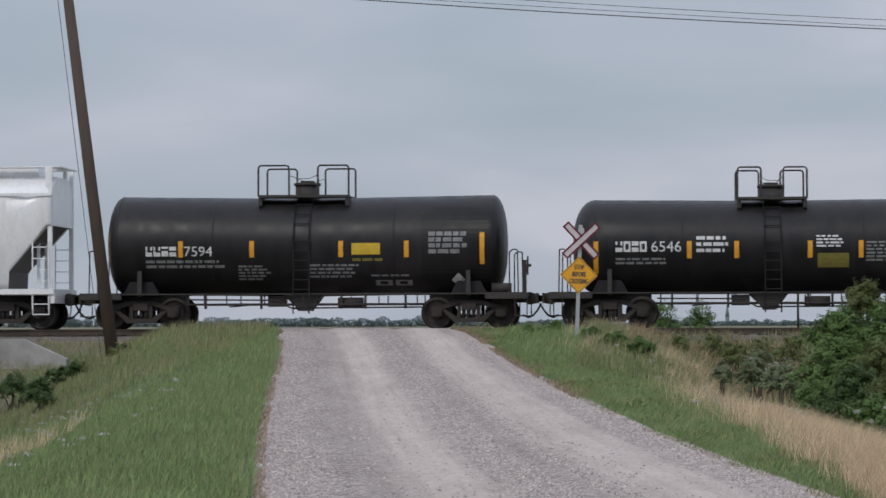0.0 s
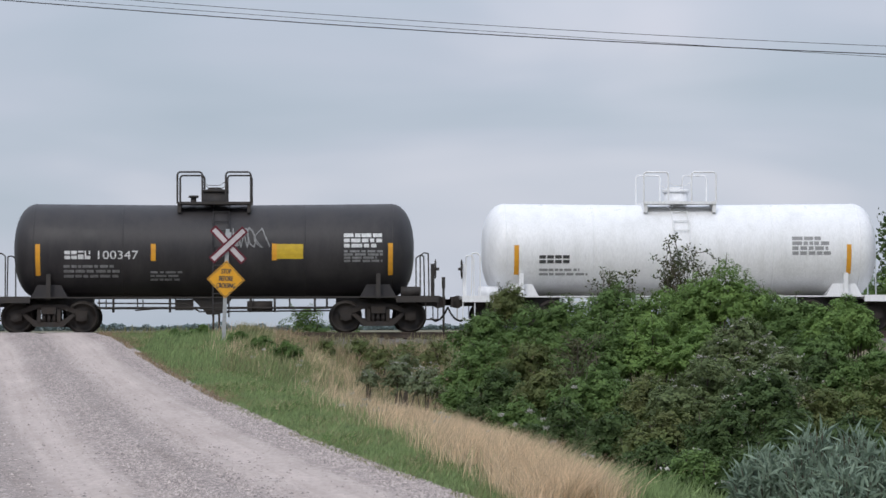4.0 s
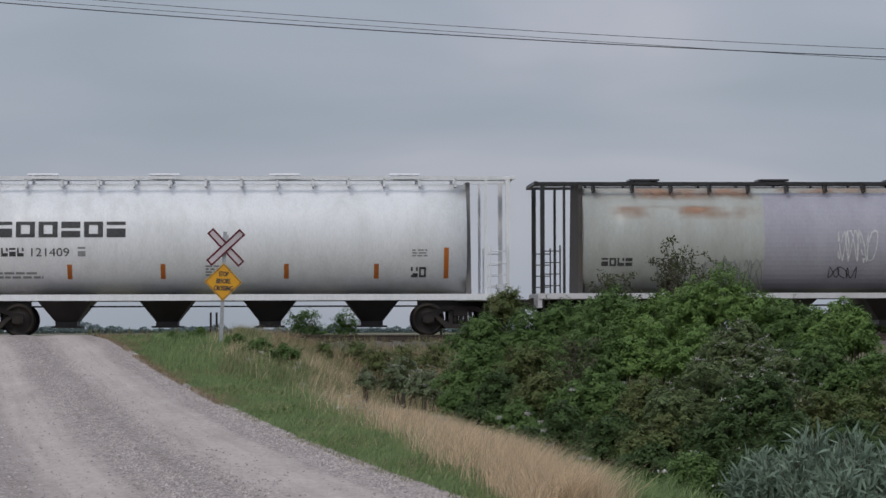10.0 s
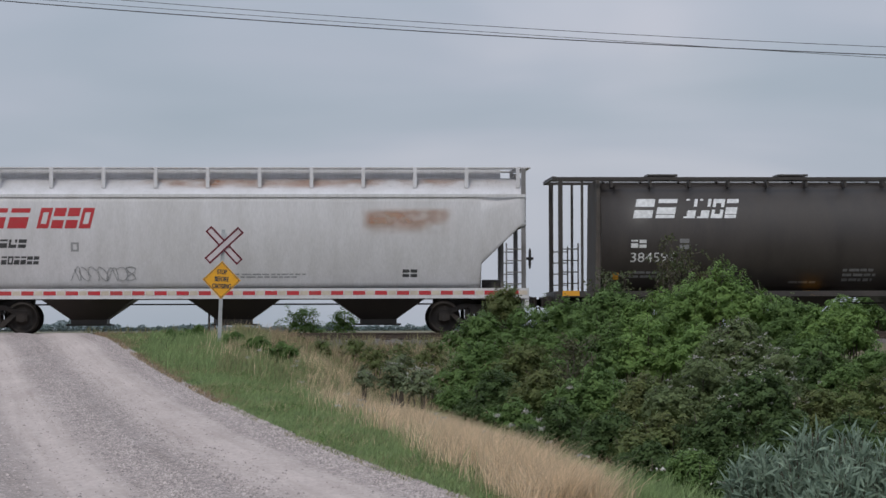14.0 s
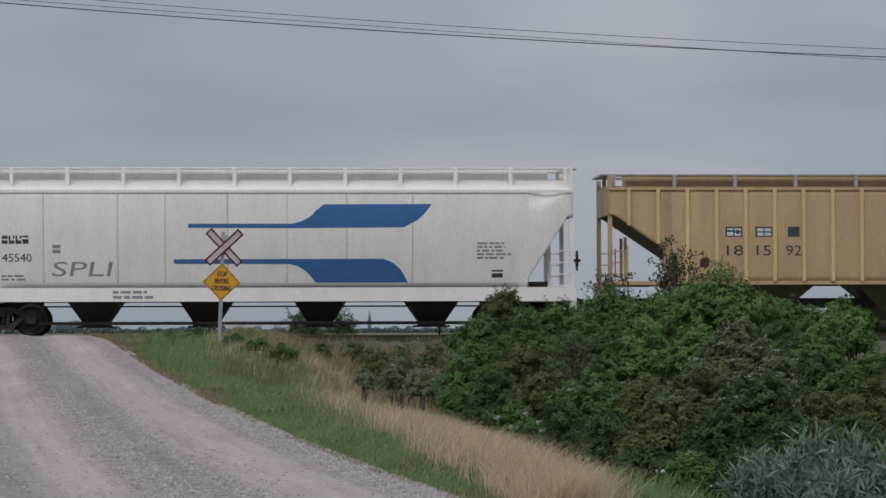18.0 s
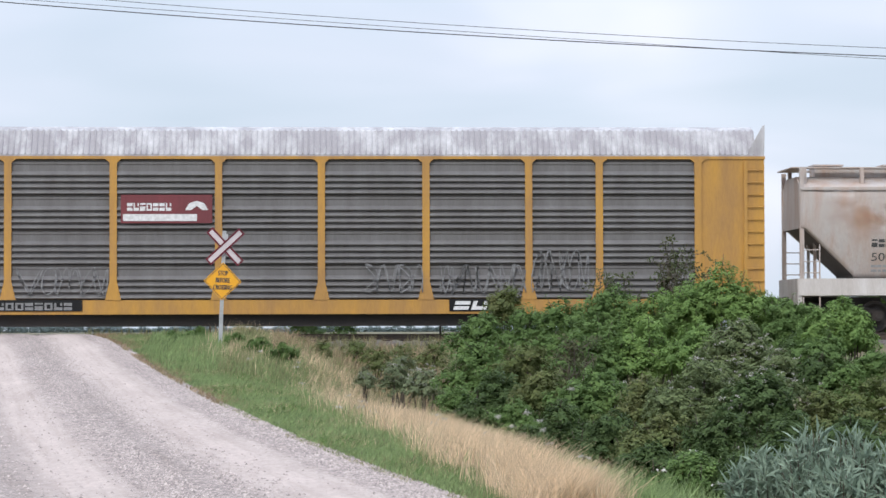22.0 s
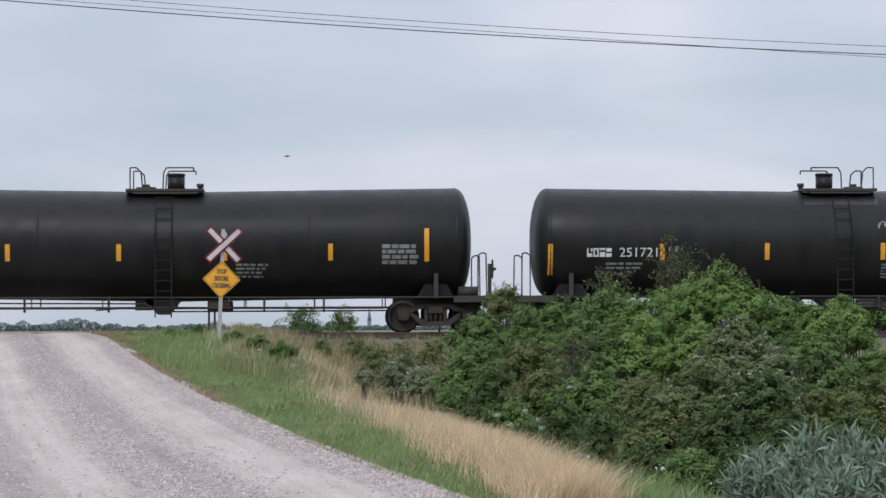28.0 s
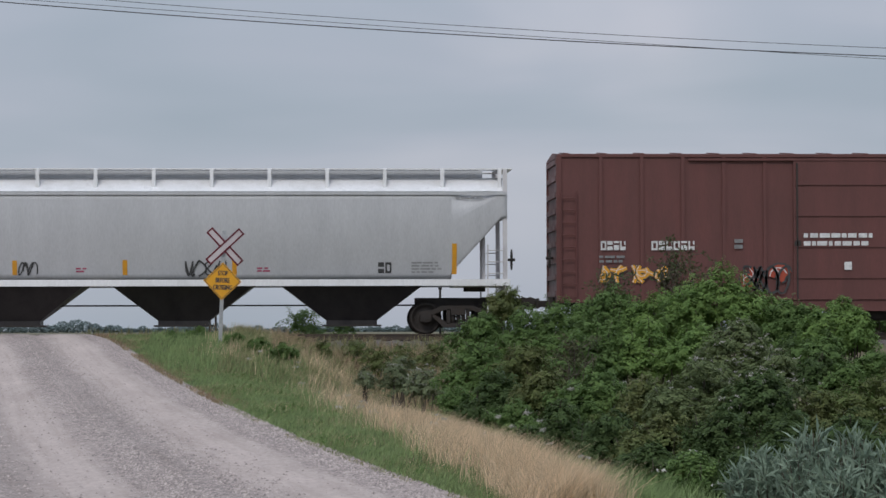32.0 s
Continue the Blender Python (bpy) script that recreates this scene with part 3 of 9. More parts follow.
class Side:
    """The near side of one car, on which its markings lie."""

    def __init__(self, car, surf):
        self.car, self.surf = car, surf

    def patch(self, name, poly, mat, label="", out=0.006):
        return part(name, curved_patch(self.surf, poly, out), mat, self.car, label)

    def bar(self, x0, x1, z0, z1, mat, name="lettering_bar", label="", out=0.006):
        return self.patch(name, [(x0, z0), (x1, z0), (x1, z1), (x0, z1)], mat, label, out)

    def strip(self, x, z0, z1, mat=None, w=0.13):
        return self.bar(x - w / 2, x + w / 2, z0, z1, mat or YELLOW, "reflector", "", 0.009)

    def tape(self, x0, x1, z0, z1, n, every=1):
        """A row of red and white reflective pieces along the sill."""
        pitch = (x1 - x0) / (n - 0.42)
        for i in range(n):
            a = x0 + pitch * i
            self.bar(a, a + pitch * 0.56, z0, z1, REDINK if i % every == 0 else GREYINK, "reflective_tape", "", 0.008)
            self.bar(a + pitch * 0.6, a + pitch * 0.96, z0, z1, TAPE_WHITE if every == 1 else LIGHT_GREY, "reflective_tape", "", 0.008)

    def lines(self, x0, x1, z0, z1, n, mat, fill=0.55, seed=0, name="small_writing"):
        """A block of writing too small to read, as bars."""
        rnd = random.Random(seed + int(x0 * 100) + n)
        bm = Shape()
        step = (z1 - z0) / n
        for i in range(n):
            z = z1 - step * (i + 0.5)
            x = x0
            end = x0 + (x1 - x0) * rnd.uniform(0.75, 1.0)
            while x < end - 0.03:
                w = min(rnd.uniform(0.08, 0.3), end - x)
                h = step * fill / 2
                pts = [(x, z - h), (x + w, z - h), (x + w, z + h), (x, z + h)]
                bm.add([(px, self.surf(px, pz) - 0.006, pz) for px, pz in pts], [(0, 1, 2, 3)])
                x += w + rnd.uniform(0.03, 0.06)
        return tagged(part(name, bm, mat, self.car), kind="stuff")

    def panel(self, x0, x1, z0, z1, mat, n=4, frame_mat=None):
        """A boxed stencil panel with bars inside."""
        ob = self.lines(x0, x1, z0, z1, n, mat, 0.72, 3, "stencil_panel")
        return ob

    def figures(self, text, x, z, height, mat, width=None, name="car_number", slant=0.0, out=0.007):
        """Readable characters laid on the side; x, z is their lower near corner."""
        me = letter_mesh(text)
        xs = [v.co.x for v in me.vertices]
        ys = [v.co.y for v in me.vertices]
        sx = (width or height * 0.72 * len(text)) / (max(xs) - min(xs))
        sy = height / (max(ys) - min(ys))
        for v in me.vertices:
            px, pz = x + (v.co.x - min(xs)) * sx + slant * (v.co.y - min(ys)) * sy, z + (v.co.y - min(ys)) * sy
            v.co = (px, self.surf(px, pz) - out, pz)
        return part(name, me, mat, self.car)

    def blocks(self, x0, x1, z0, z1, n, mat, slant=0.0, gap=0.16, hole=0.27, name="emblem_block", out=0.006):
        """An emblem word as a row of plain blocks and bars."""
        rnd = random.Random(int(x0 * 90 + z0 * 70) + n)
        step = (x1 - x0) / n
        h = z1 - z0
        ob = None
        for i in range(n):
            s = Shape()
            a, b = x0 + i * step, x0 + (i + 1 - gap) * step
            t = (b - a) * hole
            tz = h * hole * 0.8
            zm = (z0 + z1) / 2
            kinds = (((a, b, z0, z0 + tz), (a, b, z1 - tz, z1), (a, a + t, z0 + tz, z1 - tz), (b - t, b, z0 + tz, z1 - tz)),
                     ((a, b, z0, zm - h * 0.09), (a, b, zm + h * 0.09, z1)),
                     ((a, a + t, z0, z1), (a + t, b, z0, zm - h * 0.1), (b - t, b, zm + h * 0.1, z1)),
                     ((a, a + t, z0, z1), (b - t, b, z0, z1), (a + t, b - t, zm - tz * 0.6, zm + tz * 0.6)),
                     ((a, b, z1 - tz, z1), (a, b, z0, zm + h * 0.06)))
            kind = rnd.choice((0, 1, 2, 4))
            for p, q, r, u in kinds[kind]:
                pts = [(p + slant * (r - z0), r), (q + slant * (r - z0), r), (q + slant * (u - z0), u), (p + slant * (u - z0), u)]
                s.add([(px, self.surf(px, pz) - out, pz) for px, pz in pts], [(0, 1, 2, 3)])
            ob = part(name, s, mat, self.car)
        return ob

    def round_emblem(self, x, z, r):
        """A white disc with a ring and a cross left open in it."""
        ring = [(x + r * math.cos(2 * math.pi * i / 28), z + r * math.sin(2 * math.pi * i / 28)) for i in range(28)]
        self.patch("round_emblem", ring, WHITE, "white round emblem")
        for q in range(4):
            a0 = q * math.pi / 2 + 0.4
            arc = [(x + r * 0.52 * math.cos(a0 + 0.77 * i / 6), z + r * 0.52 * math.sin(a0 + 0.77 * i / 6)) for i in range(7)]
            self.patch("emblem_field", [(x + r * 0.3 * math.cos(a0 + 0.385), z + r * 0.3 * math.sin(a0 + 0.385))] + arc, MAROON, "", 0.012)
        for i in range(30):
            a, w = 2 * math.pi * i / 30, 0.04
            if i % 5:
                self.patch("emblem_mark", [(x + r * f * math.cos(a + s), z + r * f * math.sin(a + s)) for f, s in ((0.70, -w), (0.92, -w), (0.92, w), (0.70, w))], MAROON, "", 0.012)

    def shield(self, x, z, w, h):
        """A striped shield: dark head, white body, red stripes."""
        out = [(-0.5, 0.42), (-0.3, 0.5), (0, 0.44), (0.3, 0.5), (0.5, 0.42), (0.46, 0.1), (0.46, -0.25), (0.3, -0.42), (0, -0.5), (-0.3, -0.42), (-0.46, -0.25), (-0.46, 0.1)]
        self.patch("shield_emblem", [(x + a * w, z + b * h) for a, b in out], WHITE, "striped shield emblem", 0.012)
        self.patch("shield_head", [(x + a * w * 0.93, z + b * h * 0.95) for a, b in ((-0.5, 0.42), (-0.3, 0.5), (0, 0.44), (0.3, 0.5), (0.5, 0.42), (0.46, 0.1), (-0.46, 0.1))], NAVY, "", 0.018)
        self.bar(x - w * 0.3, x + w * 0.3, z + h * 0.2, z + h * 0.3, WHITE, "emblem_mark", "", 0.024)
        for k in range(5):
            a = (k - 2) * 0.175
            low = -0.45 + 0.10 * abs(k - 2)
            self.bar(x + (a - 0.045) * w, x + (a + 0.045) * w, z + low * h, z + 0.06 * h, REDINK, "shield_stripe", "", 0.018)

    def scribble(self, x0, x1, z0, z1, mat, seed, strokes=8, w=0.03, name="graffiti"):
        """A spray-paint tag of looping strokes."""
        rnd = random.Random(seed)
        s = Shape()
        wide, h = (x1 - x0) / strokes, z1 - z0
        for k in range(strokes):
            cx, cz = x0 + wide * (k + 0.5), (z0 + z1) / 2
            a0, turns = rnd.uniform(0, 6.28), rnd.uniform(0.6, 1.5)
            fx, fz = rnd.choice((1, 1, 2)), rnd.choice((1, 2, 3))
            last = None
            for i in range(15):
                a = a0 + turns * 6.28 * i / 14
                q = Vector((cx + wide * 0.62 * math.cos(fx * a) * rnd.uniform(0.85, 1), cz + h * 0.48 * math.sin(fz * a + a0) * rnd.uniform(0.85, 1)))
                q.x = min(x1, max(x0, q.x))
                if last is not None and (q - last).length > 0.01:
                    d = q - last
                    o = Vector((-d.y, d.x)).normalized() * w / 2 * rnd.uniform(0.7, 1.1)
                    s.add([(c.x, self.surf(c.x, c.y) - 0.028, c.y) for c in (last - o, q - o, q + o, last + o)], [(0, 1, 2, 3)])
                last = q
        return tagged(part(name, s, mat, self.car), kind="stuff")

    def blobs(self, x0, x1, z0, z1, mat, seed, n=10, name="graffiti", out=0.009, jag=0.5):
        """Sprayed letters of thick interlocking strokes: dark outlines, filled bodies, thin light edges."""
        rnd = random.Random(seed)
        h = z1 - z0
        step = (x1 - x0) / n
        outline, fill, shine = Shape(), Shape(), Shape()

        def ribbon(shape, pts, wide, o):
            pts = [Vector((min(x1, max(x0, px)), min(z1, max(z0, pz)))) for px, pz in pts]
            rim = []
            for k, p in enumerate(pts):
                d = pts[min(k + 1, len(pts) - 1)] - pts[max(k - 1, 0)]
                side_way = Vector((-d.y, d.x)).normalized() if d.length > 1e-4 else Vector((1, 0))
                w = wide * (1.0 if 0 < k < len(pts) - 1 else 0.75)
                rim.append((p - side_way * w / 2, p + side_way * w / 2))
            for (a, b), (c, d) in zip(rim, rim[1:]):
                shape.add([(q.x, self.surf(q.x, q.y) - o, q.y) for q in (a, c, d, b)], [(0, 1, 2, 3)])

        for k in range(n):
            cx, lean = x0 + step * (k + 0.5), rnd.uniform(-0.22, 0.3)
            w = min(step * 0.36, h * 0.26) * rnd.uniform(0.85, 1.15)
            bodies = []
            for _ in range(rnd.choice((2, 2, 3))):
                kind = rnd.random()
                ax = cx + step * rnd.uniform(-0.42, 0.42)
                if kind < 0.45:
                    bow = step * rnd.uniform(-0.35, 0.35) * (0.5 + jag)
                    path = [(ax + lean * h * (u - 0.5) + bow * math.sin(math.pi * u), z0 + h * (0.1 + 0.8 * u)) for u in (0, 0.25, 0.5, 0.75, 1)]
                elif kind < 0.75:
                    a0, turn = rnd.uniform(0, 6.28), rnd.choice((-1, 1)) * rnd.uniform(2.4, 4.6)
                    zc, rr = z0 + h * rnd.uniform(0.32, 0.68), h * rnd.uniform(0.16, 0.3)
                    path = [(ax + min(rr, step * 0.5) * math.cos(a0 + turn * u / 6), zc + rr * math.sin(a0 + turn * u / 6)) for u in range(7)]
                else:
                    zc = z0 + h * rnd.uniform(0.2, 0.8)
                    path = [(cx + step * f, zc + h * g) for f, g in ((-0.6, rnd.uniform(-0.1, 0.1)), (-0.1, rnd.uniform(-0.12, 0.12)), (0.3, 0.0), (0.62, rnd.uniform(-0.2, 0.2)))]
                bodies.append(path)
            o = out + 0.0016 * k
            for m, path in enumerate(bodies):
                ribbon(outline, path, w * 1.5, o + 0.0001 * m)
            for m, path in enumerate(bodies):
                ribbon(fill, path, w, o + 0.0007 + 0.0001 * m)
                ribbon(shine, [(px - w * 0.22, pz + w * 0.1) for px, pz in path], w * 0.14, o + 0.0012 + 0.0001 * m)
        dark = BOX_BROWN if mat == SALMON else GREYSPRAY if mat == DARKINK else DARKINK
        for shape, m in ((outline, dark), (fill, mat), (shine, FAINT if mat in (SALMON, RUST) else WHITE)):
            ob = tagged(part(name, shape, m, self.car), kind="stuff")
        return ob

    def stains(self, x0, x1, z0, z1, mat, seed, n=10, name="rust_stain"):
        """A thin broken wash of rust with soft edges."""
        return self.bar(x0, x1, z0 - 0.08, z1 + 0.04, RUST_HAZE, name, "", 0.004 + 0.0006 * (seed % 4))


def letter_mesh(text):
    data = bpy.data.curves.new("letters", "FONT")
    data.body, data.resolution_u, data.align_x = text, 3, "LEFT"
    tmp = bpy.data.objects.new("letters", data)
    scene.collection.objects.link(tmp)
    me = bpy.data.meshes.new_from_object(tmp.evaluated_get(bpy.context.evaluated_depsgraph_get()))
    bpy.data.objects.remove(tmp)
    return me


# ---- tank cars ----
def rail_loop(x0, x1, y, z0, z1, r=0.0272):
    b = 0.07
    return Shape().tube([(x0, y, z0), (x0, y, z1 - b), (x0 + b * 0.4, y, z1 - b * 0.3), (x0 + b, y, z1), (x1 - b, y, z1), (x1 - b * 0.4, y, z1 - b * 0.3), (x1, y, z1 - b), (x1, y, z0)], r, 6)


def tank_car(label, length, top, bottom=0.98, mat=None, sag=0.05, dome=0.0, deck=2.3, rails="loops", ladder_x=0.0, head=0.62, brake=1, gear_colour=None, tall=False, valve=0.0, walk_plate=True):
    """A tank car: shell, heads, top platform with rails, ladder, end platforms and running gear."""
    mat = mat or BLACK
    steel = gear_colour or STEEL
    car = thing("tank_car", label, "tank car", "freight cars of the train")
    r, cz, half = (top - bottom) / 2, (top + bottom) / 2, length / 2
    rows = [(-half, 0.0)]
    for i in range(1, 9):
        a = math.pi / 2 * i / 8
        rows.append((-half + head * (1 - math.cos(a)), r * math.sin(a) ** 0.8))
    rows += [(-half + head + (length - 2 * head) * i / 8, r) for i in range(1, 8)]
    rows += [(-x, rr) for x, rr in rows[8::-1]]
    part("tank_shell", Shape().lathe(rows, 56, sag, cz, half), mat, car)

    def surf(x, z):
        c = cz - sag * (1 - min(1.0, abs(x) / half))
        edge = max(0.0, abs(x) - (half - head)) / head
        rr = r * math.sqrt(max(0.01, 1 - min(0.98, edge) ** 2.5))
        return -math.sqrt(max(0.01, rr * rr - (z - c) ** 2))

    for x in (-half + head, -half * 0.45, half * 0.45, half - head):
        c = cz - sag * (1 - abs(x) / half)
        part("weld_seam", Shape().lathe([(x - 0.025, r), (x - 0.02, r + 0.006), (x + 0.02, r + 0.006), (x + 0.025, r)], 56, 0, c), mat, car)
    tx, end = half - 1.03, half + 0.62
    running_gear(car, tx, end, stub=True)
    for side in (-1, 1):
        saddle = Shape().prism([(side * tx - 0.5, 0.98), (side * tx + 0.5, 0.98), (side * tx + 0.32, 1.32), (side * tx - 0.32, 1.32)], -1.0, 1.0)
        part("saddle", saddle, mat if gear_colour is None else steel, car)
        for y in (-1.22, 1.22):
            part("jacking_post", Shape().box(side * tx - 0.06, side * tx + 0.06, y - 0.06, y + 0.06, 0.9, 1.62), steel, car)
        ex0, ex1 = sorted((side * (half - 0.55), side * end))
        part("end_platform", Shape().box(ex0, ex1, -1.42, 1.42, 0.90, 0.99).box(ex0, ex1, -1.45, -1.38, 0.82, 1.0).box(ex0, ex1, 1.38, 1.45, 0.82, 1.0), steel, car)
        for y in (-1.4, 1.4):
            x = side * (half + 0.12)
            part("end_handrail", Shape().tube([(x, y, 0.95), (x, y, 2.1), (x + side * 0.1, y, 2.18), (x + side * 0.22, y, 2.16), (x + side * 0.24, y, 0.95)], 0.02, 5), steel, car)
            part("step", Shape().tube([(side * (end - 0.35), y, 0.9), (side * (end - 0.35), y, 0.35), (side * (end - 0.02), y, 0.35), (side * (end - 0.02), y, 0.9)], 0.018, 5), steel, car)
    part("running_plate", Shape().box(-half + 0.5, half - 0.5, -1.38, -1.12, 0.95, 0.985).box(-half + 0.5, half - 0.5, 1.12, 1.38, 0.95, 0.985), steel, car)
    if walk_plate:
        rail = Shape()
        for y in (-1.34, 1.34):
            rail.tube([(-tx + 1.35, y, 0.68), (tx - 1.35, y, 0.68)], 0.022, 5)
            for i in range(7):
                x = -tx + 1.4 + (2 * tx - 2.8) * i / 6
                rail.rod((x, y, 0.68), (x, y, 0.94), 0.018, 5)
        part("side_grab_rail", rail, steel, car)
    rig = Shape().box(-tx + 1.2, tx - 1.2, -0.05, 0.05, 0.66, 0.72).rod((0.9, -0.5, 0.72), (1.6, -0.5, 0.72), 0.16, 10)
    rig.box(-1.1, -0.6, -0.4, 0.0, 0.62, 0.92).rod((-2.2, -0.3, 0.62), (-0.9, -0.3, 0.72), 0.02)
    part("brake_rigging", rig, steel, car)
    part("bottom_outlet", Shape().prism([(dome - 0.75, 1.06), (dome + 0.55, 1.06), (dome + 0.2, 0.62), (dome + 0.12, 0.5), (dome - 0.22, 0.5), (dome - 0.3, 0.62)], -0.4, 0.4), steel, car)
    pipes = Shape().tube([(-tx + 1.3, -0.75, 0.82), (-0.8, -0.75, 0.80), (-0.4, -0.75, 0.58), (tx - 1.3, -0.75, 0.60)], 0.022, 5)
    for x in (-half * 0.5, -half * 0.22, half * 0.18, half * 0.3, half * 0.5):
        pipes.box(x - 0.03, x + 0.03, -0.8, -0.7, 0.56, 1.0)
    part("brake_pipe", pipes, steel, car)
    # top platform
    z = top - sag + 0.02
    dx0, dx1 = dome - deck / 2, dome + deck / 2
    if not tall:
        part("top_platform", Shape().box(dx0, dx1, -0.95, -0.35, z - 0.02, z + 0.05).box(dx0, dx1, 0.35, 0.95, z - 0.02, z + 0.05).box(dx0, dx0 + 0.1, -0.9, 0.9, z - 0.25, z).box(dx1 - 0.1, dx1, -0.9, 0.9, z - 0.25, z), steel, car)
        for y in (-0.92, 0.92):
            if rails == "loops":
                part("platform_rail", rail_loop(dx0, dx0 + deck * 0.34, y, z, z + 0.87), steel, car)
                part("platform_rail", rail_loop(dx1 - deck * 0.34, dx1, y, z, z + 0.87), steel, car)
                s = Shape().tube([(dx0 + deck * 0.34, y, z + 0.6), (dome - 0.15, y, z + 0.5), (dome + 0.15, y, z + 0.5), (dx1 - deck * 0.34, y, z + 0.6)], 0.008, 4)
                part("safety_chain", s, steel, car)
            else:
                s = rail_loop(dx0, dx1, y, z, z + 0.87)
                s.rod((dome - 0.3, y, z), (dome - 0.3, y, z + 0.8), 0.02, 5).rod((dome + 0.35, y, z), (dome + 0.35, y, z + 0.8), 0.02, 5)
                part("platform_rail", s, steel, car)
        hatch = Shape().rod((dome, 0, z - 0.2), (dome, 0, z + 0.34), 0.34, 16).rod((dome, 0, z + 0.34), (dome, 0, z + 0.42), 0.38, 16).rod((dome, 0, z + 0.42), (dome, 0, z + 0.48), 0.2, 8)
        part("manway_hatch", hatch, steel, car)
        if valve:
            part("vent_valve", Shape().rod((dome + valve, 0, z), (dome + valve, 0, z + 0.2), 0.08, 8).rod((dome + valve, 0, z + 0.2), (dome + valve, 0, z + 0.26), 0.14, 10), steel, car)
    else:
        part("top_platform", Shape().box(dx0, dx1, -0.9, -0.3, z - 0.03, z + 0.04).box(dx0, dx1, 0.3, 0.9, z - 0.03, z + 0.04).box(dx0 + 0.2, dx1 - 0.2, -0.9, 0.9, z - 0.1, z - 0.05), steel, car)
        s = 1 if valve >= 0 else -1
        part("valve_housing", Shape().rod((dome + s * 0.28, 0, z), (dome + s * 0.28, 0, z + 0.42), 0.24, 14).rod((dome + s * 0.28, 0, z + 0.42), (dome + s * 0.28, 0, z + 0.5), 0.25, 14), BLACK_DEEP, car)
        part("manway_hatch", Shape().rod((dome - s * 0.55, 0, z - 0.1), (dome - s * 0.55, 0, z + 0.12), 0.28, 14).rod((dome - s * 0.55, 0, z + 0.12), (dome - s * 0.55, 0, z + 0.2), 0.1, 8), steel, car)
        part("vent_valve", Shape().rod((dome + s * 0.95, 0, z - 0.05), (dome + s * 0.95, 0, z + 0.14), 0.07, 8).rod((dome + s * 0.95, 0, z + 0.12), (dome + s * 0.95, 0, z + 0.22), 0.1, 10), steel, car)
        for y in (-0.85, 0.85):
            a, b = dome - s * 0.95, dome - s * 0.7
            part("platform_rail", Shape().tube([(a, y, z), (a, y, z + 0.62), (a + s * 0.18, y, z + 0.62), (b + s * 0.05, y, z + 0.5), (b + s * 0.1, y, z)], 0.02, 5), steel, car)
            a = dome + s * 0.05
            part("platform_rail", Shape().tube([(a - s * 0.1, y, z), (a - s * 0.08, y, z + 0.48), (a, y, z + 0.62), (a + s * 0.75, y, z + 0.62), (a + s * 0.75, y, z + 0.52)], 0.02, 5), steel, car)
    if ladder_x is not None:
        x0, x1 = dome + ladder_x - 0.22, dome + ladder_x + 0.22
        ladder(car, x0, x1, -r - 0.1, 0.42, cz + 0.2, 8, mat if gear_colour is None else steel)
        s = Shape()
        for x in (x0, x1):
            s.tube([(x, surf(0, zz) - 0.08, zz) for zz in (cz + 0.2, cz + r * 0.55, cz + r * 0.8, cz + r * 0.95)] + [(x, -0.6, z)], 0.022, 5)
        for k in range(3):
            zz = cz + r * (0.4 + 0.2 * k)
            s.rod((x0, surf(0, zz) - 0.08, zz), (x1, surf(0, zz) - 0.08, zz), 0.016, 5)
        part("ladder", s, mat if gear_colour is None else steel, car)
    if brake:
        x = brake * (half + 0.5)
        part("brake_stand", Shape().box(x - 0.05, x + 0.05, -0.55, -0.45, 0.95, 1.9), steel, car)
        brake_wheel(car, x + brake * 0.08, -0.5, 1.75, 0.26)
        part("brake_cylinder", Shape().rod((brake * (half - 0.4), -0.9, 1.12), (brake * (half + 0.15), -0.9, 1.12), 0.14, 12), steel, car)
    return car, Side(car, surf)


# ---- covered hoppers ----
def loft_body(stations, y_of, top, samples=18):
    """Body through cross-sections at x with their own lower edge."""
    s = Shape()
    v, f = [], []
    m = 2 * samples
    for x, zb in stations:
        zs = [zb + (top - zb) * i / (samples - 1) for i in range(samples)]
        v += [(x, y_of(z), z) for z in zs] + [(x, -y_of(z), z) for z in reversed(zs)]
    for k in range(len(stations) - 1):
        for i in range(m):
            j = (i + 1) % m
            f.append((k * m + i, k * m + j, (k + 1) * m + j, (k + 1) * m + i))
    s.add(v, f, True)
    k0 = len(stations) - 1
    s.f += [tuple(range(m)), tuple(k0 * m + i for i in range(m - 1, -1, -1))]
    s.smooth += [False, False]
    for i, face in enumerate(s.f):
        if len(face) == 4 and (face[0] % m) >= samples - 1 and (face[1] % m) in (0, samples):
            s.smooth[i] = False
    return s


def pockets(car, xs, top_w, bottom_w, mat, z0=0.26, z1=1.0, gates=True):
    for x in xs:
        s = Shape()
        v = []
        for z, w, d in ((z1, top_w, 1.3), (z0 + 0.12, bottom_w, 0.55), (z0, bottom_w, 0.55)):
            v += [(x - w / 2, -d, z), (x + w / 2, -d, z), (x + w / 2, d, z), (x - w / 2, d, z)]
        f = [(0, 1, 2, 3), (8, 11, 10, 9)] + [(4 * k + i, 4 * k + 4 + i, 4 * k + 4 + (i + 1) % 4, 4 * k + (i + 1) % 4) for k in (0, 1) for i in range(4)]
        p = part("hopper_pocket", s.add(v, f), mat, car)
        if gates:
            part("outlet_gate", Shape().box(x - bottom_w / 2 - 0.12, x + bottom_w / 2 + 0.12, -0.62, 0.62, z0 - 0.05, z0), STEEL, p)


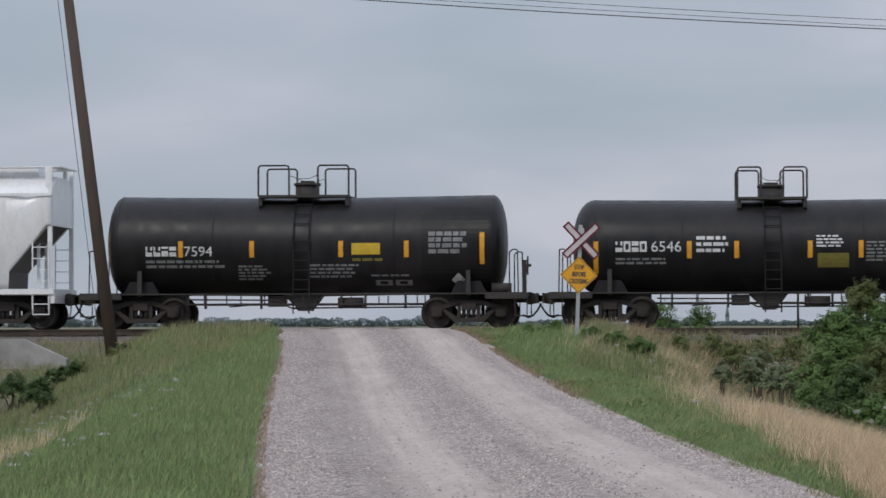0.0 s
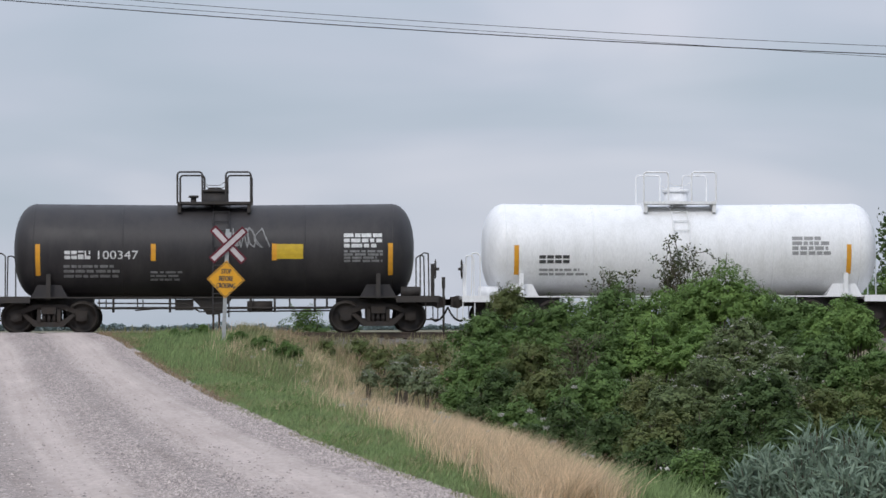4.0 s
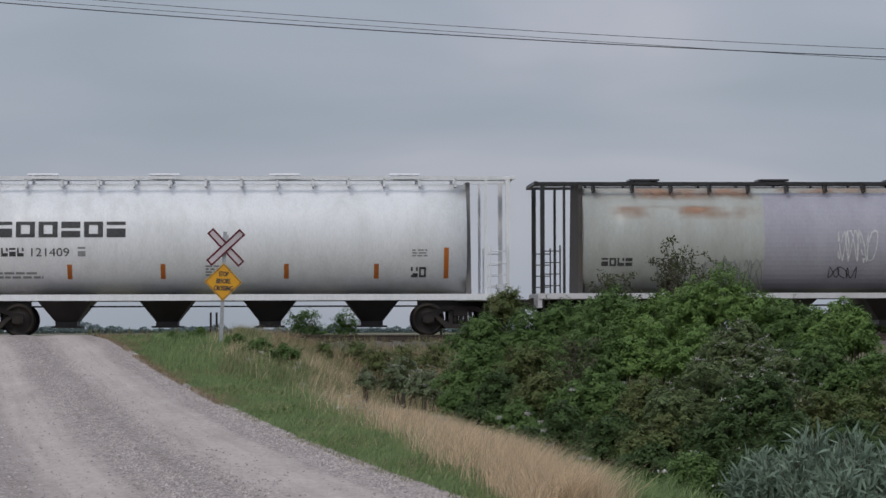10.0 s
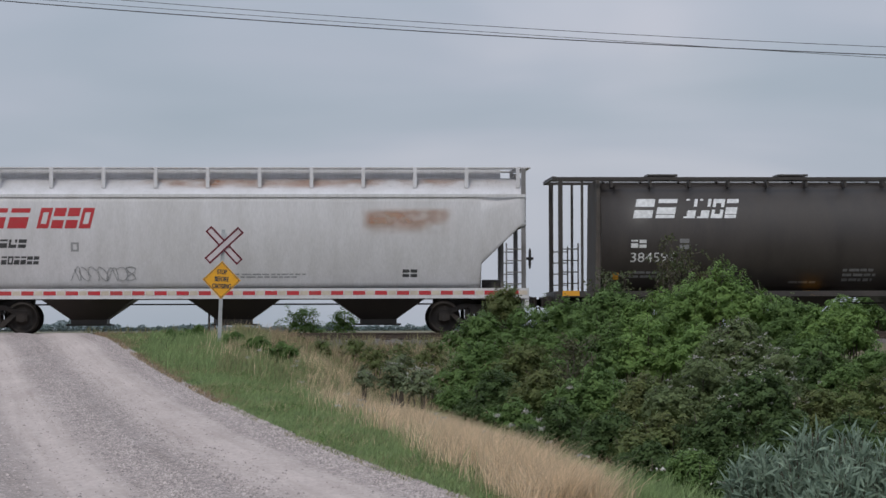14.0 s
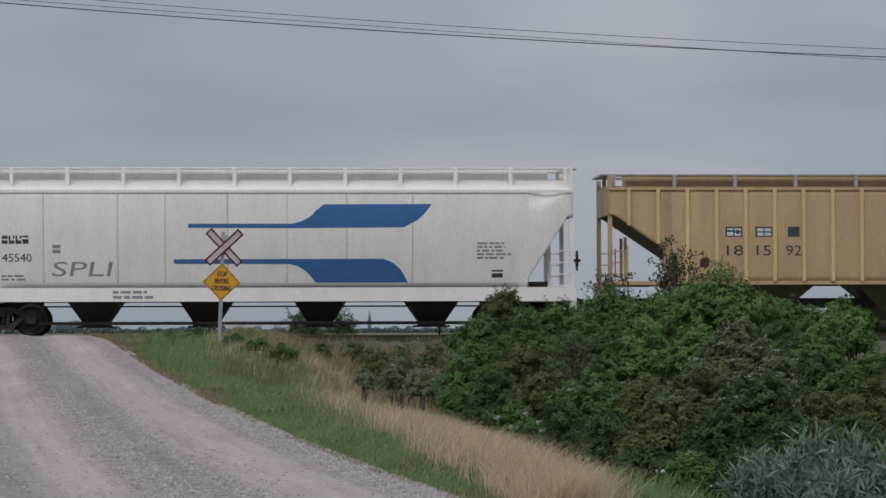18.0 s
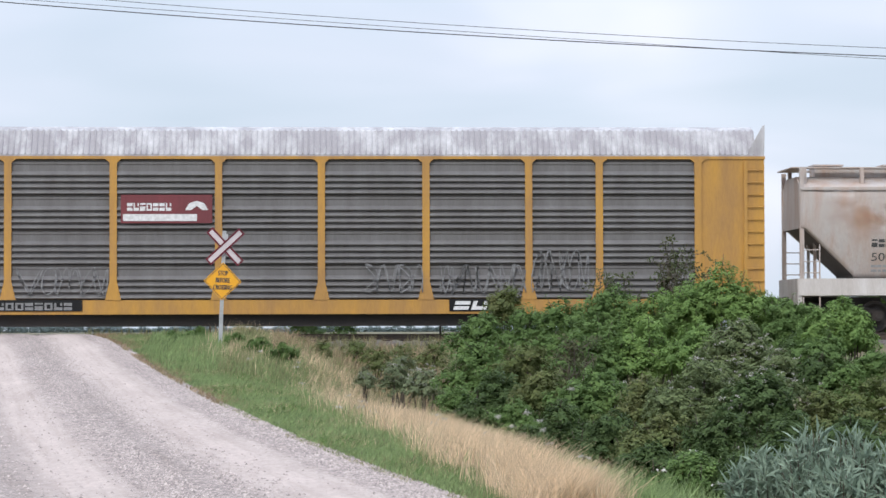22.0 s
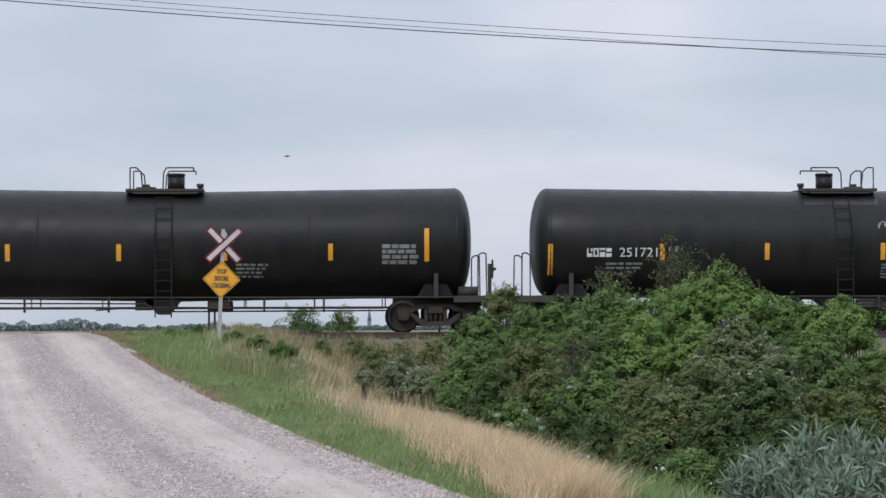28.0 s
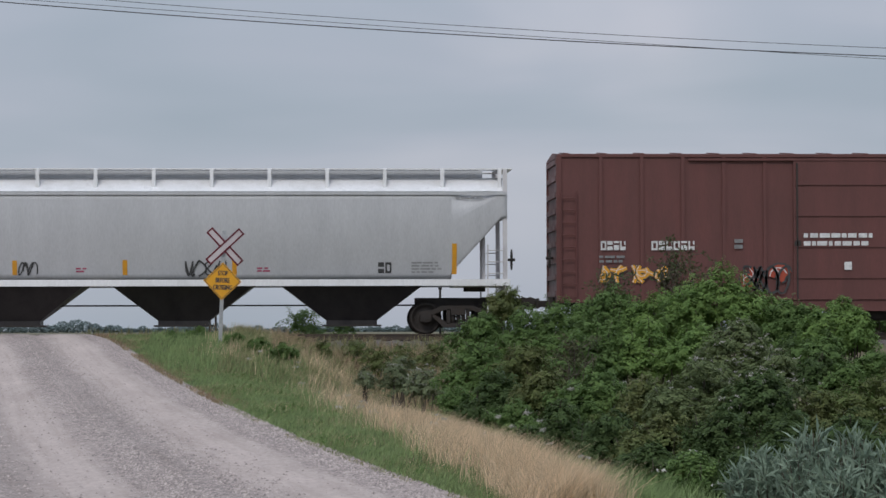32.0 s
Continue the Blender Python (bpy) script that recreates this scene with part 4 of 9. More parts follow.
def hopper_car(label, length, top=4.28, mat=None, style="smooth", board=4.5, sill_mat=None, pocket_mat=None, pocket_x=(-4.0, 0.0, 4.0), pocket_w=(2.7, 1.0), truck_in=1.5, ends=((1.0, 2.9), (1.25, 1.62)), sill=(0.98, 1.13),
               ledge=3.77, ribs=0, board_mat=None, board_posts=10, brake=1, post_mat=None, roof_mat=None, hatches=0, rib_in=0.35, rib_mat=None, pipe=False, slope_mat=None):
    """A covered hopper: lofted body, roof walkway, end frames, sills, pockets and running gear."""
    mat = mat or LIGHT_GREY
    board += 0.1 if style == "round" else 0.07
    post_mat, sill_mat = post_mat or mat, sill_mat or mat
    car = thing("covered_hopper", label, "hopper car", "freight cars of the train")
    half = length / 2
    hx = half - 0.18
    if style == "round":
        hx = half - 1.35
        cz, hz, w = 2.62, 1.78, 1.58

        def y_of(z):
            return -w * math.sqrt(max(0.08, 1 - ((z - cz) / (hz if z > cz else 1.6)) ** 2))

        stations = [(-hx, sill[1])] + [(-hx + 2 * hx * i / 10, sill[1]) for i in range(1, 10)] + [(hx, sill[1])]
    else:
        (a, za), (b, zb) = ends

        def y_of(z):
            if z > ledge:
                return -1.50 + (z - ledge) / (top - ledge) * 0.75
            up = max(0.0, (z - 1.0)) / (ledge - 1.0)
            if ribs:
                return -1.50 - 0.07 * math.sin(math.pi * up)
            return -1.58 + 0.6 * (1 - up) ** 2.2 + 0.07 * up ** 2

        stations = [(-hx, za), (-hx + b, zb), (-hx + b + 0.03, sill[1]), (hx - b - 0.03, sill[1]), (hx - b, zb), (hx, za)]
        stations[1:2] = [(-hx + 0.15, za - 0.02), (-hx + b, zb)]
        stations[-2:-1] = [(hx - b, zb), (hx - 0.15, za - 0.02)]
    part("hopper_body", loft_body(stations, y_of, top), mat, car)
    side = Side(car, lambda x, z: min(y_of(z), -1.551) if z < sill[1] + 0.01 else y_of(z))
    if style != "round":
        part("roof_ledge", Shape().box(-hx, hx, -1.56, -1.5, ledge - 0.05, ledge + 0.03).box(-hx, hx, 1.5, 1.56, ledge - 0.05, ledge + 0.03), mat, car)
        if roof_mat:
            side.bar(-hx + 0.02, hx - 0.02, ledge + 0.05, top - 0.05, roof_mat, "roof_sheet", "", 0.004)
        # a dark sheet lies just below each end slope, down to the sill
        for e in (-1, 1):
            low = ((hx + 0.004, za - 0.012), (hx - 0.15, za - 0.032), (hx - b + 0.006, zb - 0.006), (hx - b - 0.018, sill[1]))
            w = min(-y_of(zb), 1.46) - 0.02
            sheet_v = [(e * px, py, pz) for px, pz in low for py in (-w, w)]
            part("slope_sheet", Shape().add(sheet_v, [(2 * k, 2 * k + 1, 2 * k + 3, 2 * k + 2) for k in range(3)]), slope_mat or DARK_BROWN, car, "dark underside of the end slope")
    for i in range(ribs):
        x = -hx + rib_in + (2 * hx - 2 * rib_in) * i / (ribs - 1)
        low = sill[1] if abs(x) < hx - ends[1][0] else ends[0][1] + (ends[1][1] - ends[0][1]) * (hx - abs(x)) / ends[1][0] + 0.05
        for sgn in (-1, 1):
            y0, y1 = sorted((sgn * 1.5, sgn * 1.63))
            part("side_rib", Shape().box(x - 0.05, x + 0.05, y0, y1, low, ledge), rib_mat or mat, car)
    # sills
    part("side_sill", Shape().box(-half + 0.1, half - 0.1, -1.55, -1.42, *sill).box(-half + 0.1, half - 0.1, 1.42, 1.55, *sill), sill_mat, car)
    running_gear(car, half - truck_in, half - 0.02, stub=not ribs)
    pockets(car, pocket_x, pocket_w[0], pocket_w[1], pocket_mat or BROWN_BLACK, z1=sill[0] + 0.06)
    if pipe:
        part("outlet_pipe", Shape().rod((-half + 2.6, -0.9, 0.33), (half - 2.6, -0.9, 0.33), 0.045, 8), STEEL, car)
    # roof walkway
    bm = board_mat or post_mat
    if style == "round":
        for e in (-1, 1):
            ya, yb = sorted((e * 0.3, e * 0.9))
            part("roof_walkway", Shape().box(-half + 0.1, half - 0.1, ya, yb, board - 0.03, board), bm, car)
            xa, xb = sorted((e * half, e * (half - 0.1)))
            part("end_walkway", Shape().box(xa, xb, -1.38, 1.38, board - 0.08, board), bm, car)
            ya, yb = sorted((e * 1.38, e * 1.45))
            part("walkway_rail", Shape().box(-half, half, ya, yb, board - 0.1, board - 0.02), bm, car)
        for i in range(14):
            x = -hx + 0.3 + (2 * hx - 0.6) * i / 13
            for y0, y1 in ((-1.42, -0.9), (0.9, 1.42)):
                part("walkway_bracket", Shape().box(x - 0.03, x + 0.03, y0, y1, board - 0.3, board - 0.03), bm, car)
    else:
        for e in (-1, 1):
            ya, yb = sorted((e * 0.55, e * 1.15))
            part("roof_walkway", Shape().box(-half + 0.45, half - 0.45, ya, yb, board - 0.035, board), bm, car)
            xa, xb = sorted((e * half, e * (half - 0.45)))
            part("end_walkway", Shape().box(xa, xb, -1.2, 1.2, board - 0.035, board), bm, car)
        for i in range(board_posts + 1):
            x = -half + 0.35 + (length - 0.7) * i / board_posts
            for y0, y1 in ((-1.22, -1.1), (1.1, 1.22)):
                part("walkway_bracket", Shape().box(x - 0.05, x + 0.05, y0, y1, top - 0.28, board - 0.035), bm, car)
        part("hatch_trough", Shape().box(-hx + 0.6, hx - 0.6, -0.42, 0.42, top - 0.04, board + 0.03), mat, car)
    for i in range(hatches):
        x = -hx + (2 * hx) * (i + 0.5) / hatches
        part("roof_hatch", Shape().box(x - 0.42, x + 0.42, -0.45, 0.45, board + 0.06, board + 0.11).box(x - 0.3, x - 0.25, -0.4, 0.4, board - 0.05, board + 0.07).box(x + 0.25, x + 0.3, -0.4, 0.4, board - 0.05, board + 0.07), bm, car)
    # end frames, ladders, platforms
    for e in (-1, 1):
        x = e * (half - 0.22)
        for y in (-1.42, 1.42):
            part("corner_post", Shape().box(x - 0.06, x + 0.06, y - 0.05, y + 0.05, sill[0], board - 0.05), post_mat, car)
        if style == "round":
            for y in (-1.42, 1.42):
                part("end_post", Shape().box(e * (half - 0.82) - 0.035, e * (half - 0.82) + 0.035, y - 0.035, y + 0.035, sill[1], board - 0.08), post_mat, car)
            part("end_bulkhead", Shape().prism([(e * hx, 1.1), (e * hx, 4.2), (e * (hx + 0.1), 4.2), (e * (hx + 0.14), 1.1)], -1.2, 1.2), DARK_BROWN if mat != WHITE_PAINT else POST_GREY, car)
        else:
            for y in (-0.5, 0.5):
                part("end_post", Shape().box(e * (half - 0.75) - 0.04, e * (half - 0.75) + 0.04, y - 0.04, y + 0.04, sill[1], 2.7), post_mat, car)
        x0, x1 = sorted((e * (half - 0.24), e * (half - 0.7)))
        ladder(car, x0, x1, -1.5, 0.55, 2.45, 6, post_mat)
        ladder(car, x0, x1, 1.5, 0.55, 2.45, 6, post_mat)
        p0, p1 = sorted((e * (half - 1.6), e * (half - 0.08)))
        part("end_platform", Shape().box(p0, p1, -1.42, 1.42, sill[0] - 0.02, sill[1] - 0.06), sill_mat, car)
        part("end_sill", Shape().box(e * (half - 0.14) - 0.06, e * (half - 0.14) + 0.06, -1.5, 1.5, sill[0] - 0.25, sill[1]), sill_mat, car)
        for y in (-1.46, 1.46):
            part("step", Shape().tube([(x0, y, sill[0]), (x0, y, 0.42), (x1, y, 0.42), (x1, y, sill[0])], 0.018, 5), post_mat, car)
    brake_wheel(car, brake * (half + 0.02), -0.6, 2.05, 0.28)
    part("brake_reservoir", Shape().rod((brake * (half - 1.3), -0.3, 1.32), (brake * (half - 0.7), -0.3, 1.32), 0.15, 12), DARK_BROWN, car)
    rig = Shape().rod((-half + 2.6, 0, 0.8), (half - 2.6, 0, 0.8), 0.025, 6)
    part("brake_rigging", rig, STEEL, car)
    return car, side


# ---- box cars ----
def box_car(label, length, top, mat, roof_mat=None, ribs=9, rib_w=0.07, rib_d=0.05, door=(-1.5, 1.5), door_bars=4, bottom=0.82, belly=0.46, flat_rows=0, door_mat=None, brake=-1, truck_in=1.95, door2=None, louvre=False):
    """A box car: body, roof with ribs, side posts, plug or sliding door, ends and running gear."""
    car = thing("box_car", label, "box car", "freight cars of the train")
    half = length / 2
    w = 1.5
    eave = top - 0.16
    body = Shape().box(-half, half, -w, w, bottom, eave)
    part("box_body", body, mat, car)
    roof = Shape().profile([(-w - 0.05, eave - 0.03), (w + 0.05, eave - 0.03), (w + 0.05, eave + 0.05), (0, top), (-w - 0.05, eave + 0.05)], -half - 0.02, half + 0.02)
    for i in range(int(length / 1.04) + 1):
        x = -half + 0.25 + i * 1.04
        roof.profile([(-w - 0.04, eave + 0.04), (w + 0.04, eave + 0.04), (w + 0.04, eave + 0.075), (0, top + 0.028), (-w - 0.04, eave + 0.075)], x - 0.06, x + 0.06)
    part("roof", roof, roof_mat or mat, car)
    cut = half - truck_in - 1.25
    fish = [(-half, bottom), (-half, bottom + 0.12), (half, bottom + 0.12), (half, bottom), (cut + 0.55, bottom), (cut, belly), (-cut, belly), (-cut - 0.55, bottom)]
    for sgn in (-1, 1):
        y0, y1 = sorted((sgn * (w - 0.02), sgn * (w + 0.045)))
        part("side_sill", Shape().prism(fish, y0, y1), mat, car)
    posts = [(-half + 0.04 + (length - 0.08) * i / (ribs - 1)) for i in range(ribs)]
    for x in posts:
        if not (door[0] - 0.05 < x < door[1] + 0.05) and not (door2 and door2[0] - 0.05 < x < door2[1] + 0.05):
            for sgn in (-1, 1):
                y0, y1 = sorted((sgn * w, sgn * (w + rib_d)))
                part("side_post", Shape().box(x - rib_w / 2, x + rib_w / 2, y0, y1, bottom + 0.1, eave - 0.03), mat, car)
    if flat_rows:
        # pressed slats between the posts of the near side, each with a shadowed lower lip
        pitch = (eave - bottom - 0.3) / flat_rows
        bay = posts[1] - posts[0] - rib_w
        slat = Shape().profile([(0.0, 0.0), (-0.055, 0.025), (-0.06, 0.05), (-0.012, pitch * 0.93), (0.0, pitch * 0.93)], -bay / 2, bay / 2).mesh("side_slat")
        for a, b in zip(posts, posts[1:]):
            mid = (a + b) / 2
            if not door[0] - bay * 0.45 < mid < door[1] + bay * 0.45:
                for k in range(flat_rows):
                    part("side_slat", slat, mat, car, place=pose(mid, -w - 0.001, bottom + 0.17 + pitch * k))
    for k in range(flat_rows):
        z = bottom + 0.3 + (eave - bottom - 0.45) * k / max(1, flat_rows - 1)
        for p, q in ((-half + 0.1, door[0] - 0.1), (door[1] + 0.1, half - 0.1)):
            for y0, y1 in ((w, w + 0.035),):
                part("side_bead", Shape().box(p, q, y0, y1, z - 0.03, z + 0.03), mat, car)
    for dr in (door, door2) if door2 else (door,):
        for sgn in (-1, 1):
            y0, y1 = sorted((sgn * (w + 0.01), sgn * (w + 0.075)))
            # the dark gaps between louvre bars are put into the door's colour
            d = part("sliding_door", Shape().box(dr[0], dr[1], y0, y1, bottom + 0.06, eave - 0.12), STEEL if louvre else door_mat or mat, car)
            n = 14 if louvre else door_bars
            for k in range(n):
                z = bottom + 0.25 + (eave - bottom - 0.6) * (k + 0.5) / n
                h = 0.062 if louvre else 0.028
                ya, yb = sorted((sgn * (w + 0.07), sgn * (w + 0.11)))
                part("door_bar", Shape().box(dr[0] + 0.04, dr[1] - 0.04, ya, yb, z - h, z + h), door_mat or mat, d)
            ya, yb = sorted((sgn * (w + 0.075), sgn * (w + 0.12)))
            part("lock_bar", Shape().box(dr[0] + 0.08, dr[0] + 0.12, ya, yb, bottom + 0.1, eave - 0.2).box(dr[0] + 0.02, dr[0] + 0.2, ya, yb, 2.4, 2.55), STEEL, d)
    for z in (eave - 0.1, bottom + 0.1):
        for y0, y1 in ((-w - 0.1, -w), (w, w + 0.1)):
            part("door_track", Shape().box(-half * 0.55, half * 0.75, y0, y1, z - 0.03, z + 0.03), mat, car)
    for e in (-1, 1):
        for k in range(9):
            z = bottom + 0.25 + (eave - bottom - 0.4) * k / 8
            x0, x1 = sorted((e * half, e * (half + 0.06)))
            part("end_rib", Shape().box(x0, x1, -w + 0.1, w - 0.1, z - 0.07, z + 0.07), mat, car)
        for y0, y1 in ((-w - 0.05, -w + 0.03), (w - 0.03, w + 0.05)):
            part("corner_post", Shape().box(e * half - 0.05, e * half + 0.05, y0, y1, bottom, eave), mat, car)
        x0, x1 = sorted((e * (half - 0.08), e * (half - 0.5)))
        ladder(car, x0, x1, -w - 0.1, bottom, 2.3 if e != brake else 3.9, 5 if e != brake else 9, mat)
        part("step", Shape().tube([(x0, -w, bottom), (x0, -w, 0.4), (x1, -w, 0.4), (x1, -w, bottom)], 0.018, 5), STEEL, car)
    brake_wheel(car, brake * (half + 0.16), -0.6, 2.1, 0.27)
    running_gear(car, half - truck_in, half + 0.25)
    part("underframe", Shape().box(-cut, cut, -1.2, 1.2, 0.62, bottom).rod((0.5, -0.7, 0.5), (1.4, -0.7, 0.5), 0.18, 10).box(-1.5, -0.9, -0.9, -0.4, 0.35, 0.65), STEEL, car)
    leaves_open = (door, door2 or door)
    return car, Side(car, lambda x, z: -w - 0.004 - (0.112 if any(a < x < b for a, b in leaves_open) else rib_d))


# ---- autoracks and the bulkhead flat car ----
def corrugated(x0, x1, y, z0, z1, ridges, depth, sgn):
    s = Shape()
    # louvred ridges below, a plain strip with one shallow rib above
    pts = []
    top = z0 + (z1 - z0) * 0.7
    step = (top - z0) / ridges
    for k in range(ridges):
        z = z0 + k * step
        pts += [(0.0, z), (depth * 0.9, z + step * 0.16), (depth, z + step * 0.3), (depth * 0.9, z + step * 0.42), (0.0, z + step * 0.9)]
    pts += [(0.0, top), (0.0, z1 - 0.14), (0.018, z1 - 0.11), (0.018, z1 - 0.07), (0.0, z1 - 0.04), (0.0, z1)]
    v = [(x, sgn * (y + d), z) for x in (x0, x1) for d, z in pts]
    n = len(pts)
    s.add(v, [(i, i + 1, i + 1 + n, i + n) for i in range(n - 1)])
    s.box(x0, x1, min(sgn * (y - 0.02), sgn * (y - 0.005)), max(sgn * (y - 0.02), sgn * (y - 0.005)), z0, z1)
    return s


def autorack(label, length, panels, frame_mat, sheet_mat, roof_mat, roof_top=5.6, ridges=4):
    """A three-deck autorack: low flat car, posts, corrugated side panels, ribbed roof and end doors."""
    car = thing("autorack", label, "autorack car", "freight cars of the train")
    half = length / 2
    w = 1.48
    for sgn in (-1, 1):
        y0, y1 = sorted((sgn * (w - 0.1), sgn * (w + 0.05)))
        part("side_sill", Shape().box(-half + 0.1, half - 0.1, y0, y1, 0.55, 0.94), frame_mat, car)
        part("roof_rail", Shape().box(-half, half, y0, y1, 4.80, 4.88), frame_mat, car)
    part("deck", Shape().box(-half + 0.1, half - 0.1, -w + 0.1, w - 0.1, 0.7, 0.88).box(-half + 4.2, half - 4.2, -1.2, 1.2, 0.22, 0.7), STEEL, car)
    part("upper_deck", Shape().box(-half + 0.3, half - 0.3, -w + 0.1, w - 0.1, 2.15, 2.22).box(-half + 0.3, half - 0.3, -w + 0.1, w - 0.1, 3.5, 3.57), STEEL, car)
    # roof
    r = Shape().profile([(-w - 0.03, 4.88), (-w - 0.03, 4.93), (-1.1, roof_top - 0.14), (-0.7, roof_top), (0.7, roof_top), (1.1, roof_top - 0.14), (w + 0.03, 4.93), (w + 0.03, 4.88)], -half + 0.25, half - 0.25)
    n = int(length / 0.16)
    for i in range(n):
        x = -half + 0.32 + (length - 0.64) * i / (n - 1)
        for sgn in (-1, 1):
            v = [(x - 0.03, sgn * (w + 0.035), 4.93), (x + 0.03, sgn * (w + 0.035), 4.93), (x + 0.03, sgn * 1.1, roof_top - 0.115), (x - 0.03, sgn * 1.1, roof_top - 0.115), (x, sgn * (w + 0.05), 4.955), (x, sgn * 1.1, roof_top - 0.09)]
            r.add(v, [(0, 4, 5, 3), (4, 1, 2, 5), (0, 1, 4), (3, 5, 2)])
    part("ribbed_roof", r, roof_mat, car)
    # panels between posts; panels holds their edges along the car
    for a, b in zip(panels, panels[1:]):
        for sgn in (-1, 1):
            for k in range(4):
                z0 = 0.96 + k * 0.955
                part("side_panel", corrugated(a + 0.1, b - 0.1, w - 0.03, z0, z0 + 0.95, ridges, 0.095, sgn), sheet_mat, car)
                y0, y1 = sorted((sgn * (w - 0.035), sgn * (w + 0.012)))
                part("panel_seam", Shape().box(a + 0.1, b - 0.1, y0, y1, z0 + 0.925, z0 + 0.952), STEEL, car)
    for x in panels:
        for sgn in (-1, 1):
            y0, y1 = sorted((sgn * (w - 0.05), sgn * (w + 0.07)))
            part("side_post", Shape().prism([(x - 0.22, 0.94), (x + 0.22, 0.94), (x + 0.1, 1.45), (x + 0.1, 4.7), (x + 0.22, 4.8), (x - 0.22, 4.8), (x - 0.1, 4.7), (x - 0.1, 1.45)], y0, y1), frame_mat, car)
    for e in (-1, 1):
        edge = panels[0] if e < 0 else panels[-1]
        x0, x1 = sorted((edge + e * 0.1, e * (half - 0.02)))
        mid = e * (half - 0.55)
        for sgn in (-1, 1):
            y0, y1 = sorted((sgn * (w - 0.06), sgn * (w + 0.02)))
            part("end_side_panel", Shape().box(x0, x1, y0, y1, 0.94, 4.8), frame_mat, car)
            ya, yb = sorted((sgn * (w + 0.02), sgn * (w + 0.09)))
            part("door_post", Shape().box(mid - 0.05, mid + 0.05, ya, yb, 0.94, 4.75), frame_mat, car)
            s = Shape()
            for k in range(11):
                z = 1.1 + k * 0.34
                s.rod((mid, sgn * (w + 0.07), z), (e * (half - 0.06), sgn * (w + 0.07), z), 0.018, 5)
            part("ladder", s, frame_mat, car)
        part("end_door", Shape().box(e * (half - 0.06) - 0.04, e * (half - 0.06) + 0.04, -w, w, 0.94, 4.85), frame_mat, car)
        xa, xb = sorted((e * (half - 0.62), e * half))
        part("roof_end_frame", Shape().prism([(e * half - 0.02 * e, 4.86), (e * half, roof_top), (e * (half - 0.05), roof_top), (e * (half - 0.55), 4.86)], -w - 0.02, -w + 0.06), roof_mat, car)
        part("door_pocket", Shape().box(min(edge + e * 0.3, edge + e * 1.2), max(edge + e * 0.3, edge + e * 1.2), -w - 0.045, -w - 0.02, 0.98, 2.1), frame_mat, car)
    running_gear(car, half - 3.9, half + 0.2, (0.6, 0.9))
    return car, Side(car, lambda x, z: -w - 0.075)


def bulkhead_flat(label, length):
    car = thing("bulkhead_flat_car", label, "flat car", "freight cars of the train")
    half = length / 2
    for sgn in (-1, 1):
        y0, y1 = sorted((sgn * 1.3, sgn * 1.42))
        part("side_sill", Shape().prism([(-half, 0.66), (-half, 1.05), (half, 1.05), (half, 0.66), (half - 3.3, 0.66), (half - 4.4, 0.6), (-half + 4.4, 0.6), (-half + 3.3, 0.66)], y0, y1), OLD_YELLOW, car)
        for i in range(17):
            x = -half + 1.3 + (length - 2.6) * i / 16
            y0, y1 = sorted((sgn * 1.42, sgn * 1.5))
            part("stake_pocket", Shape().box(x - 0.07, x + 0.07, y0, y1, 0.86, 1.05), OLD_YELLOW, car)
    part("deck", Shape().box(-half, half, -1.4, 1.4, 0.96, 1.06), TIE_WOOD, car)
    part("fishbelly_sill", Shape().prism([(-half + 3.2, 0.6), (-half + 4.6, 0.24), (half - 4.6, 0.24), (half - 3.2, 0.6), (half - 3.2, 0.9), (-half + 3.2, 0.9)], -0.45, 0.45), STEEL, car)
    for e in (-1, 1):
        for y in (-1.36, 1.36):
            poly = [(e * half, 0.98), (e * (half - 0.12), 1.6), (e * (half - 0.36), 4.45), (e * (half - 0.5), 4.58), (e * (half - 0.72), 4.5), (e * (half - 0.72), 0.98)]
            part("bulkhead_side", Shape().prism(poly, y - 0.06, y + 0.06), OLD_YELLOW, car)
        x0, x1 = sorted((e * (half - 0.72), e * (half - 0.79)))
        for k in range(14):
            z = 1.07 + k * 0.25
            part("plank", Shape().box(x0, x1, -1.4, 1.4, z, z + 0.24), CREOSOTE, car)
        part("bulkhead_frame", Shape().box(e * (half - 0.55) - 0.1, e * (half - 0.55) + 0.1, -1.3, 1.3, 1.0, 1.2).box(e * (half - 0.6) - 0.08, e * (half - 0.6) + 0.08, -1.3, 1.3, 2.6, 2.8).box(e * (half - 0.62) - 0.08, e * (half - 0.62) + 0.08, -1.3, 1.3, 4.2, 4.4), OLD_YELLOW, car)
        x0, x1 = sorted((e * (half - 0.05), e * (half - 0.4)))
        ladder(car, x0, x1, -1.46, 0.45, 1.0, 2, OLD_YELLOW)
    brake_wheel(car, -half - 0.06, -0.9, 2.1, 0.26)
    running_gear(car, half - 2.1, half + 0.25, (0.6, 0.9))
    part("underframe", Shape().box(-half + 1, half - 1, -1.25, 1.25, 0.72, 0.95), STEEL, car)
    return car, Side(car, lambda x, z: -1.424)


TRAIN = []


def couple(made, middle):
    """Adds a car to the train; middle is its place along the track at the start."""
    car, side = made
    TRAIN.append((car, middle))
    car.location = (middle, TRACK_Y, 0)
    return side


